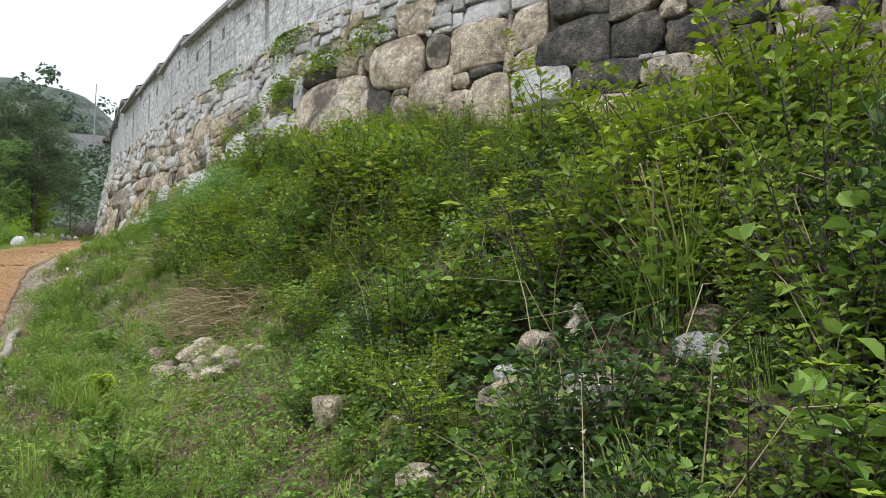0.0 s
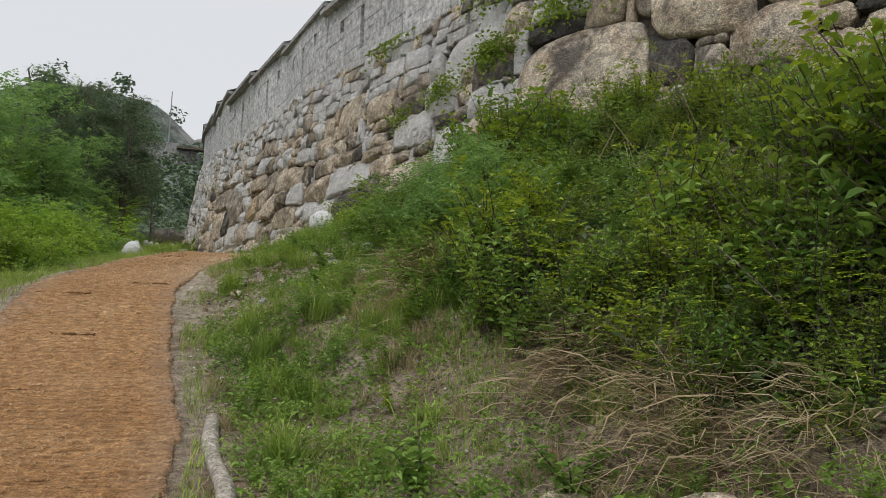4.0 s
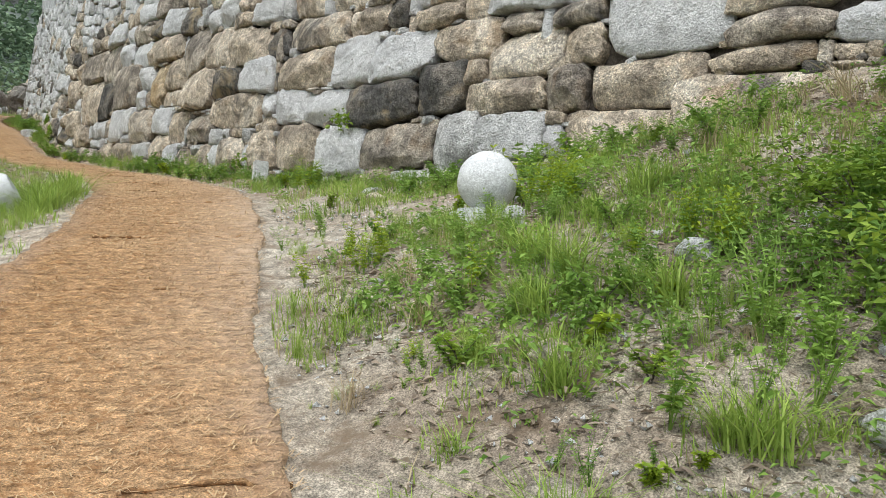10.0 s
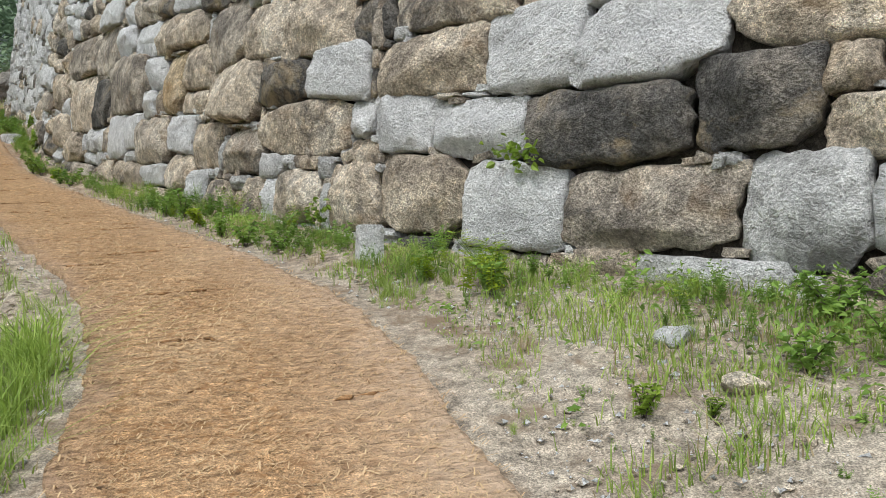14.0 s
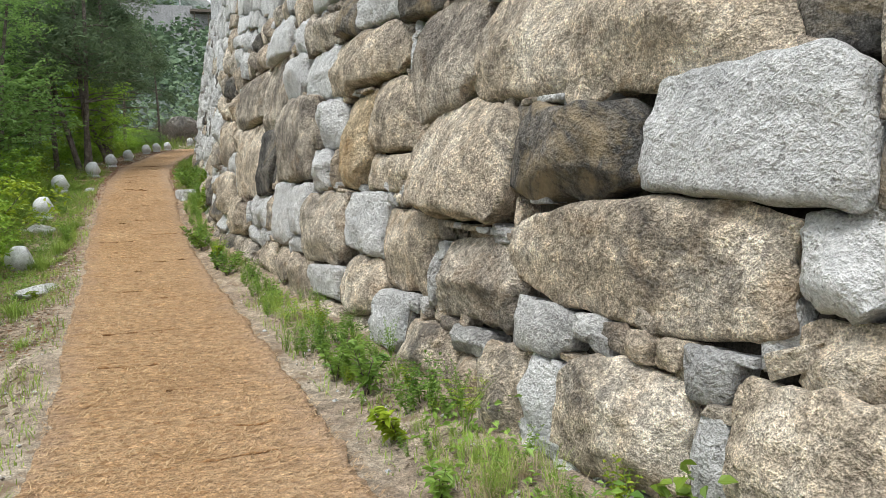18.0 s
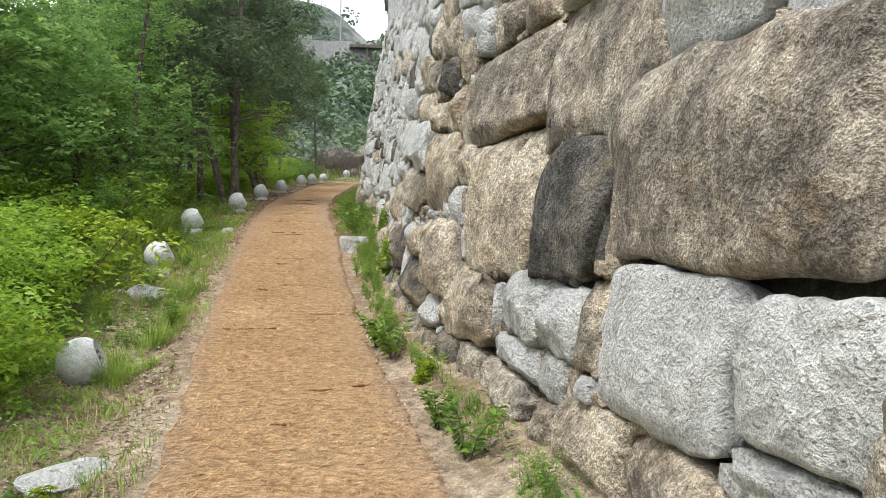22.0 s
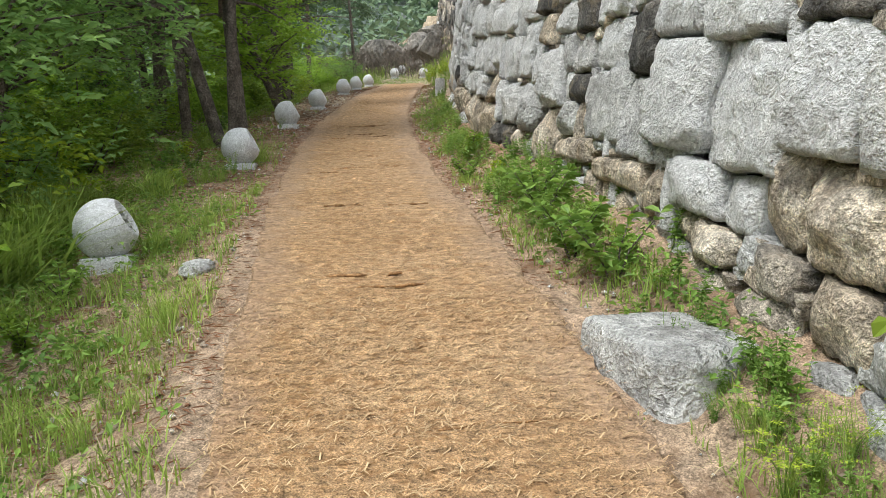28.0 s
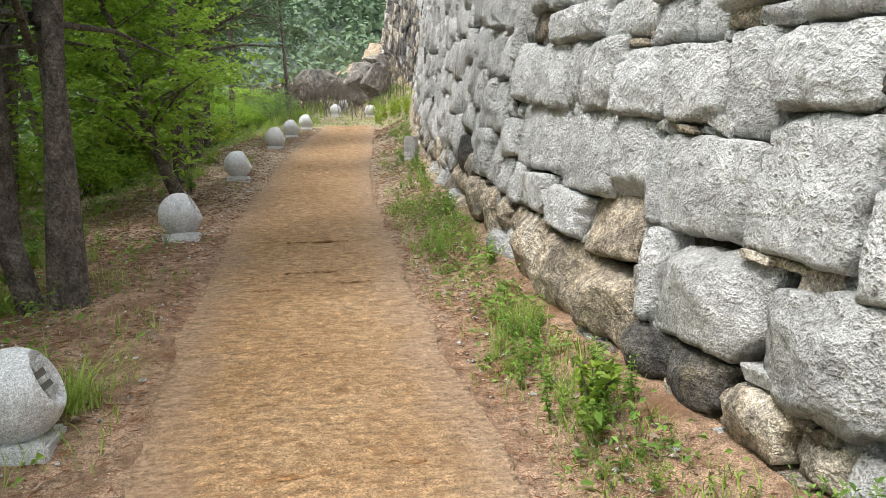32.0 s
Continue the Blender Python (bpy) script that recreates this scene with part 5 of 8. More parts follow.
first_lamp = lamp()
spots = [(-13.95, 20.02), (-15.84, 23.37), (-17.71, 26.89), (-19.36, 30.43), (-20.69, 33.2), (-22.15, 36.34), (-12.66, 17.23), (-11.0, 14.72), (-8.68, 11.46),
         (-6.13, 7.95), (-4.3, 5.3), (-1.75, 1.5), (2.354, -0.57), (-24.8, 43.6), (-22.6, 41.2), (-23.9, 41.3)]
first_lamp.matrix_basis = lamp_pose(*spots[0], 0.05)
for k, (x, y) in enumerate(spots[1:]):
    turned = Matrix.Rotation(radians(-150 if x > 0 else 0), 4, "Z")
    ob = copy_thing(first_lamp, lamp_pose(x, y, 0.05 if k < 11 else 0.5, (k * 7 % 5 - 2) / 3) @ turned)


# ---- loose stones, the flat boulder, the granite post and the edging log ----
def boulder(name, x, y, size, kind, seed, label, category="stone", sink=0.3, turn=0.0, group=""):
    rng = np.random.default_rng(seed)
    bm = bmesh.new()
    bmesh.ops.create_icosphere(bm, subdivisions=4 if max(size) > 0.4 else 3 if max(size) > 0.12 else 2, radius=0.5)
    o = Vector(rng.uniform(0, 50, 3))
    planes = [(Vector(rng.normal(0, 1, 3)).normalized(), rng.uniform(0.26, 0.4)) for _ in range(9)]
    for v in bm.verts:
        for n, d in planes:
            k = v.co.dot(n)
            if k > d:
                v.co -= n * (k - d) * 0.85
        v.co *= 1 + 0.12 * noise.noise(v.co * 3 + o) + 0.05 * noise.noise(v.co * 9 + o)
        v.co = Vector((v.co.x * size[0] * 1.15, v.co.y * size[1] * 1.15, v.co.z * size[2] * 1.25))
    for f in bm.faces:
        f.smooth = max(size) > 0.3
    me = bpy.data.meshes.new(name)
    bm.to_mesh(me)
    bm.free()
    me.materials.append(STONE[kind])
    ob = new(name, me)
    ob.matrix_basis = pose(x, y, float(ground_z([(x, y)])[0]) + size[2] * (0.5 - sink), rng.uniform(-6, 6), rng.uniform(-6, 6), turn or rng.uniform(0, 360))
    return tagged(ob, label, category, group)


def slab():
    """A squared lying block beside the mat."""
    rng = np.random.default_rng(3)
    bm = bmesh.new()
    bmesh.ops.create_cube(bm, size=1)
    bmesh.ops.subdivide_edges(bm, edges=bm.edges[:], cuts=9, use_grid_fill=True)
    for v in bm.verts:
        c = v.co.copy()
        k = max(abs(c.x), abs(c.y), abs(c.z))
        v.co = Vector((c.x * 0.66, c.y * 0.44, c.z * 0.36))
        r = (abs(c.x * 2) ** 8 + abs(c.y * 2) ** 8 + abs(c.z * 2) ** 8) ** (1 / 8)
        v.co *= 2 * k / r if r > 0 else 1
        v.co.x *= 1 - 0.1 * (c.z + 0.5) + 0.12 * c.y
        v.co += v.co.normalized() * 0.02 * (noise.noise(v.co * 6) + 0.6 * noise.noise(v.co * 15))
    for f in bm.faces:
        f.smooth = True
    me = bpy.data.meshes.new("flat_boulder")
    bm.to_mesh(me)
    bm.free()
    me.materials.append(STONE["g"])
    ob = new("flat_boulder", me)
    ob.matrix_basis = pose(-9.35, 16.8, 2.6, 2, -3, 132)
    tagged(ob, "squared grey granite block lying among weeds beside the matting", "stone")


slab()


def granite_post(x, y, h, w, lean):
    bm = bmesh.new()
    bmesh.ops.create_cone(bm, cap_ends=True, segments=14, radius1=w * 0.52, radius2=w * 0.46, depth=h)
    bmesh.ops.subdivide_edges(bm, edges=[e for e in bm.edges if abs(e.verts[0].co.z - e.verts[1].co.z) > 0.1], cuts=4)
    for v in bm.verts:
        v.co.x = max(min(v.co.x * 1.15, w * 0.44), -w * 0.44)
        v.co.y = max(min(v.co.y * 1.15, w * 0.44), -w * 0.44)
        v.co *= 1 + 0.04 * noise.noise(v.co * 20)
    bmesh.ops.bevel(bm, geom=[e for e in bm.edges if e.verts[0].co.z > h * 0.4 and e.verts[1].co.z > h * 0.4], offset=0.01, segments=2, affect="EDGES")
    me = bpy.data.meshes.new("granite_post")
    bm.to_mesh(me)
    bm.free()
    me.materials.append(STONE["w"])
    ob = new("granite_post", me)
    ob.matrix_basis = pose(x, y, float(ground_z([(x, y)])[0]) + h * 0.36, lean, 3, 20)
    tagged(ob, "short rough granite marker post standing in grass by the wall", "post")


granite_post(-0.08, 4.1, 0.32, 0.2, -2)
granite_post(-15.95, 28.75, 0.4, 0.22, 3)


def log(x0, y0, x1, y1, r):
    n = 12
    k = np.linspace(0, 1, n)
    p = np.stack([x0 + (x1 - x0) * k, y0 + (y1 - y0) * k, 0 * k], 1)
    p[:, 2] = ground_z(p[:, :2]) + r * 0.55 + 0.01 * np.sin(k * 9)
    p[:, 0] += 0.02 * np.sin(k * 7)
    v, f = tube(p, r * (1 + 0.06 * np.sin(k * 11)), 10)
    caps = np.array([[0, 3, 6, 9], [(n - 1) * 10, (n - 1) * 10 + 3, (n - 1) * 10 + 6, (n - 1) * 10 + 9]])
    ob = new("edging_log", mesh_of("edging_log", v, np.concatenate([f, caps]), [LOG_WOOD], smooth_faces=True))
    tagged(ob, "weathered grey edging log half sunk beside the matting", "log", group="edging logs")


LOG_WOOD = rough_material("weathered_log", [(0.2, 0.18, 0.15), (0.33, 0.3, 0.26), (0.45, 0.42, 0.37)], 7, 50, 0.9, 0.8, 0.1)
log(4.42, -7.45, 3.72, -6.24, 0.045)
log(6.0, -10.0, 4.55, -7.66, 0.05)


# ---- plants ----
def scatter(rng, n, y0, y1, d0, d1):
    """Places spread along the path between two marks (by y) and two distances from its middle line."""
    k = np.flatnonzero((SP[:, 1] > y0) & (SP[:, 1] < y1))
    i = rng.choice(k, n)
    d = rng.uniform(d0, d1, n)
    off = rng.uniform(-0.05, 0.05, n)
    x = SP[i, 0] + SP_T[i, 1] * d + SP_T[i, 0] * off
    y = SP[i, 1] - SP_T[i, 0] * d + SP_T[i, 1] * off
    return np.stack([x, y], 1)


def before_wall(xy, gap=0.12):
    """Whether places lie on the path's side of the wall's foot."""
    j, _ = near(FT, xy)
    off = xy - FT[j, :2]
    return off[:, 0] * FT_T[j, 1] - off[:, 1] * FT_T[j, 0] < -gap


def stuff(name, pieces, material, label, category="plants"):
    v, f = joined(pieces)
    ob = new(name, mesh_of(name, v, f, [material]))
    return tagged(ob, label, category, kind="stuff")


def sample_field(xy, scale, seed):
    return vnoise(np.column_stack([xy[:, 0] * scale + seed, xy[:, 1] * scale, np.full(len(xy), seed * 1.7)]))


# plants as patterns of one metre's height, later set out in many sizes
def herb_form(seed, stems=5, nodes=8, leaf=0.13, spread=0.4, start=0.3, width=0.5, oval=True):
    """Upright stems with pairs of pointed leaves, smaller towards the tip."""
    r = np.random.default_rng(seed)
    out, at, ax, size = [], [], [], []
    for _ in range(stems):
        w, l, lean = r.uniform(0, 6.28), r.uniform(0.65, 1.0), r.uniform(0.2, 1.0) * spread
        tip = np.array([math.cos(w) * lean, math.sin(w) * lean, l])
        bend = np.array([math.cos(w + 1.5), math.sin(w + 1.5), 0]) * r.normal(0, 0.06)
        line = lambda k: tip * [k**1.6, k**1.6, k] + bend * math.sin(3 * k)
        out.append(tube([line(0) - [0, 0, 0.05], line(0.5), line(1.0)], [0.011, 0.008, 0.003], 3))
        turn = r.uniform(0, 6.28)
        for j, k in enumerate(np.linspace(start, 1.0, nodes)):
            for side in (0, math.pi):
                a = turn + j * 1.9 + side + r.normal(0, 0.2)
                at.append(line(k))
                ax.append((math.cos(a), math.sin(a), 0.15 + 0.75 * (k > 0.9) + r.normal(0, 0.2)))
                size.append(leaf * (1.15 - 0.5 * k))
    v, f = leaves(r, np.array(at), np.array(size), width, 0.12, 0.8, 0.22, np.array(ax), oval)
    return joined([(p, np.concatenate([q[:, :3], q[:, [0, 2, 3]]])) for p, q in out]), (v, f)


def fern_form(seed, shoots=5, fronds=6, pairs=6, leaflet=0.055):
    """Arching shoots with feathered leaves of many small leaflets."""
    r = np.random.default_rng(seed)
    out, at, ax = [], [], []
    for _ in range(shoots):
        w, l, lean = r.uniform(0, 6.28), r.uniform(0.6, 1.0), r.uniform(0.2, 0.6)
        tip = np.array([math.cos(w) * lean, math.sin(w) * lean, l])
        out.append(tube([(0, 0, -0.05), tip * [0.3, 0.3, 0.55], tip], [0.01, 0.008, 0.003], 3))
        for k in np.linspace(0.45, 1.0, fronds):
            base = tip * [k**1.5, k**1.5, k]
            a = r.uniform(0, 6.28)
            d = np.array([math.cos(a), math.sin(a), 0.5])
            cross = np.array([-math.sin(a), math.cos(a), 0.1])
            reach = r.uniform(0.2, 0.32)
            for q in np.linspace(0.2, 1.0, pairs):
                p = base + d * reach * q + [0, 0, -0.28 * reach * q * q]
                for side in (1, -1):
                    at.append(p)
                    ax.append(cross * side + d * 0.35)
    v, f = leaves(r, np.array(at), leaflet, 0.46, 0.1, 0.85, 0.12, np.array(ax))
    return joined([(p, np.concatenate([q[:, :3], q[:, [0, 2, 3]]])) for p, q in out]), (v, f)


def blade_form(seed, n=54, spread=0.1, lean=1.05, width=0.0095):
    """A clump of arching grass."""
    r = np.random.default_rng(seed)
    at = np.column_stack([r.normal(0, spread, (n, 2)), np.full(n, -0.02)])
    w, h = r.uniform(0, 6.28, n), r.uniform(0.5, 1.0, n)[:, None]
    d = np.stack([np.cos(w), np.sin(w), 0 * w], 1) * np.abs(r.normal(0.35, lean * 0.6, n))[:, None]
    side = np.stack([-np.sin(w), np.cos(w), 0 * w], 1) * width / 2
    m1, m2, tip = at + d * h * 0.2 + [0, 0, 1] * h * 0.5, at + d * h * 0.6 + [0, 0, 1] * h * 0.82, at + d * h * 1.1 + [0, 0, 1] * h * 0.8
    v = np.stack([at - side, at + side, m1 + side, m1 - side, m2 + side * 0.7, m2 - side * 0.7, tip], 1).reshape(-1, 3)
    b = 7 * np.arange(n)
    f = np.concatenate([np.stack([b + i, b + j, b + k], 1) for i, j, k in ((0, 1, 2), (0, 2, 3), (3, 2, 4), (3, 4, 5), (5, 4, 6))])
    return None, (v, f)


def set_out(rng, forms, xy, height, lift=0.0, squat=1.0):
    """Many plants of a few forms, each turned and sized; gives stems and leaves apart."""
    stems, green = [], []
    off_mat = np.abs(lateral(xy)[1]) > 0.8
    xy, height = xy[off_mat], height[off_mat]
    pick = rng.integers(0, len(forms), len(xy))
    z = ground_z(xy) + lift
    for k, (stem, leaf) in enumerate(forms):
        i = np.flatnonzero(pick == k)
        if not len(i):
            continue
        w = rng.uniform(0, 2 * np.pi, len(i))
        c, sn, h = np.cos(w)[:, None], np.sin(w)[:, None], height[i][:, None]
        tilt = rng.normal(0, 0.12, (len(i), 2))
        for form, to in ((stem, stems), (leaf, green)):
            if form is None:
                continue
            v, f = form
            x, y = (v[None, :, 0] * c - v[None, :, 1] * sn) * squat, (v[None, :, 0] * sn + v[None, :, 1] * c) * squat
            q = np.stack([(x + tilt[:, :1] * v[None, :, 2]) * h + xy[i, :1], (y + tilt[:, 1:] * v[None, :, 2]) * h + xy[i, 1:], v[None, :, 2] * h + z[i][:, None]], -1)
            to.append((q.reshape(-1, 3), (np.arange(len(i)) * len(v))[:, None, None] + f[None]))
    flat = lambda lots: [(v, f.reshape(-1, 3)) for v, f in lots]
    return flat(stems), flat(green)


HERBS = [herb_form(k, 5 + k % 2, 8, 0.15, 0.42) for k in range(5)]
FINE_HERBS = [herb_form(20 + k, 7, 9, 0.095, 0.5, 0.25, 0.5, False) for k in range(4)]
BROAD_HERBS = [herb_form(40 + k, 5, 7, 0.17, 0.5, 0.35, 0.7) for k in range(4)]
FERNS = [fern_form(60 + k) for k in range(4)]
BANK_HERBS = [herb_form(100 + k, 6, 11, 0.105, 0.45, 0.28, 0.55) for k in range(5)]
CLUMPS = [blade_form(80 + k) for k in range(4)]


def thinned(rng, xy):
    """Leaves the red soil below the pines nearly bare."""
    d = lateral(xy)[1]
    bare = smooth(xy[:, 1], 18.0, 19.2) * smooth(-xy[:, 1], -36, -34) * (d < -0.7) * smooth(d, -2.5, -2.0)
    return xy[rng.uniform(0, 1, len(xy)) > 0.8 * bare]


def bank():
    """The overgrown bank below the wall: herbs, ferny shoots and brambles in mounds, with dark hollows between."""
    rng = np.random.default_rng(21)
    count = 110000
    xy = np.stack([rng.uniform(-0.5, 17, count), rng.uniform(-16, 4, count)], 1)
    rim_x = np.interp(xy[:, 1], [-16, -12.5, -10.7, -9.8, -9, -8, -7.3, -6.5, -5.7, -4.7, -3.4, -2.7, -1.8, -0.8, 1], [12.5, 9.6, 8.7, 8.2, 7.8, 7.3, 6.9, 6.1, 5.2, 4.75, 4.1, 3.75, 3.8, 4.7, 6.0])
    rim_x += 0.35 * sample_field(xy, 0.9, 2.2) + 0.2 * sample_field(xy, 2.6, 5.2)
    ok = before_wall(xy, 0.2) & (xy[:, 0] > rim_x) & (xy[:, 1] < 0.9)
    xy, d = xy[ok], xy[ok, 0] - rim_x[ok]
    f1, f2 = sample_field(xy, 0.75, 3.3), sample_field(xy, 2.1, 8.1)
    mound = np.clip(0.62 + 1.1 * f1 + 0.7 * f2, 0.16, 1.3) * (0.45 + 0.45 * smooth(d, 0, 1.1))
    j, dw = near(FT, xy)
    mound *= 0.55 + 0.45 * smooth(dw, 0.3, 2.0)
    mound *= 1 - 0.6 * smooth(xy[:, 0], 6.5, 9.5) * smooth(dw, 4.2, 1.2)
    mound += 0.4 * np.exp(-((xy[:, 0] - 7.3) ** 2 + (xy[:, 1] + 6.0) ** 2) / 1.0)
    mound += 0.4 * np.exp(-((xy[:, 0] - 8.7) ** 2 + (xy[:, 1] + 9.1) ** 2) / 0.5)
    # a dark hollow behind the front weeds
    a, b = np.array([7.3, -7.0]), np.array([9.2, -8.9])
    k = np.clip(((xy - a) @ (b - a)) / ((b - a) @ (b - a)), 0, 1)
    hollow = np.exp(-(((xy - a - k[:, None] * (b - a)) ** 2).sum(1)) / 0.42**2)
    mound *= 1 - 0.72 * hollow
    # trodden stony ground in front of it
    a, b = np.array([9.3, -10.0]), np.array([9.9, -10.6])
    k = np.clip(((xy - a) @ (b - a)) / ((b - a) @ (b - a)), 0, 1)
    stony = np.exp(-(((xy - a - k[:, None] * (b - a)) ** 2).sum(1)) / 0.4**2)
    mound *= 1 - 0.6 * stony
    close = lateral(xy)[1] < 6.5
    draw = rng.uniform(0, 1, len(xy))
    draw[(stony > 0.35) & (rng.uniform(0, 1, len(xy)) < 0.75)] = 0.95
    # leaf tone by place; lowered at the front to paint its shade
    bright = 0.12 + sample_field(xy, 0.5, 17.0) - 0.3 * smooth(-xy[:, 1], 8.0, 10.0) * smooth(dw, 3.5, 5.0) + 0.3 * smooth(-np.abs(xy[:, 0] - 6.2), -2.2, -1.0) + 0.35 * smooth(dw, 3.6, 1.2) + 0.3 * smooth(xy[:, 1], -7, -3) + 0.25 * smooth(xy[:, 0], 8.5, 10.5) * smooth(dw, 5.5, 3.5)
    high = mound * rng.uniform(0.7, 1.3, len(xy))

    def lot(where, forms, height, material, name, label, squat=1.0):
        stems, green = set_out(rng, forms, xy[where], height[where], 0.0, squat)
        stuff(name, green, material, label)
        return stems

    # these places get the darker leaf colour, shade included
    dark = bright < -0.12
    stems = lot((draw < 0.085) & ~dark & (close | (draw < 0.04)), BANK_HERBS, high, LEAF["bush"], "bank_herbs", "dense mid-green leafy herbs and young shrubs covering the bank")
    stems += lot((draw > 0.5) & (draw < 0.59) & dark, BANK_HERBS, high, LEAF["deep"], "bank_shade_herbs", "dark green broad-leaved undergrowth on the bank, its colour also standing for shade")
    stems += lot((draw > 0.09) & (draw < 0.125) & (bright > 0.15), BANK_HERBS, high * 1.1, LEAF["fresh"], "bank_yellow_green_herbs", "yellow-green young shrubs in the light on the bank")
    stems += lot((draw > 0.13) & (draw < 0.19) & (xy[:, 1] > -6.8) & (d < 3.0), BANK_HERBS, high * 1.1, LEAF["weed"], "bank_fresh_herbs", "fresh green leafy shrubs at the edge of the bank")
    stems += lot((draw > 0.6) & (draw < 0.64) & (close | (draw < 0.62)), FINE_HERBS, high * 1.05, LEAF["bush"], "bank_small_leaved_shrubs", "small-leaved green shrubs on the bank")
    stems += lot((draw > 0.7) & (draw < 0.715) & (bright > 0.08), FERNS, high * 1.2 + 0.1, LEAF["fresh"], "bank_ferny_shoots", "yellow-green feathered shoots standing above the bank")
    stems += lot((draw > 0.8) & (draw < 0.85) & close & (d < 2.0) & (hollow < 0.5), BROAD_HERBS, high * 0.75 + 0.12, LEAF["weed"], "bank_brambles", "broad lobed bramble leaves at the front of the bank")
    lot((draw > 0.86) & (draw < 0.868), CLUMPS, high * 0.7 + 0.12, LEAF["grass"], "bank_grass", "long arching grass between the shrubs on the bank")
    lot((draw > 0.9) & (draw < 0.9015), CLUMPS, high * 0.7 + 0.25, LEAF["dry"], "bank_dry_grass", "straw-coloured dead grass standing on the bank")
    stuff("bank_stems", stems, BARK, "thin brown stems under the shrubs")
    # low leaves over the soil; their dark colour stands in for shade under the shrubs
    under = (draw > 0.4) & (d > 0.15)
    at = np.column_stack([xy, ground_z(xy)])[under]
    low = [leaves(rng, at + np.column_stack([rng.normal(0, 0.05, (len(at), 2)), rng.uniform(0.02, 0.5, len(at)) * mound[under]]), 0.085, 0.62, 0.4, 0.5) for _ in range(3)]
    stuff("bank_shade_cover", low, LEAF["deep"], "low leaves under the bank's shrubs, their dark colour standing for shade")
    few = (draw > 0.985) & (f2 > 0.05)
    p = np.column_stack([xy, ground_z(xy) + high * 0.95])[few]
    p = np.repeat(p, 5, 0) + rng.normal(0, 0.05, (len(p) * 5, 3))
    stuff("small_flowers", [leaves(rng, p, 0.022, 0.9, 0.5, 0.6)], LEAF["flower"], "small white flowers among the weeds")
    # leaning dead stalks
    rows = []
    for k in rng.choice(len(xy), 320, replace=False):
        if lateral(xy[k:k + 1])[1][0] < 4.2:
            continue
        w, l = rng.uniform(0, 6.28), rng.uniform(0.5, 1.3)
        b = np.array([*xy[k], ground_z(xy[k:k + 1])[0] + 0.5 * mound[k]])
        dx = np.array([math.cos(w), math.sin(w), 0]) * l * rng.uniform(0.2, 0.9)
        rows.append(tube([b, b + dx * 0.4 + [0, 0, l * 0.45], b + dx + [0, 0, l * rng.uniform(0.3, 0.85)]], [0.0035, 0.003, 0.0012], 3))
    stuff("dead_stalks", rows, LEAF["dry"], "pale dead stalks leaning over the weeds")


bank()


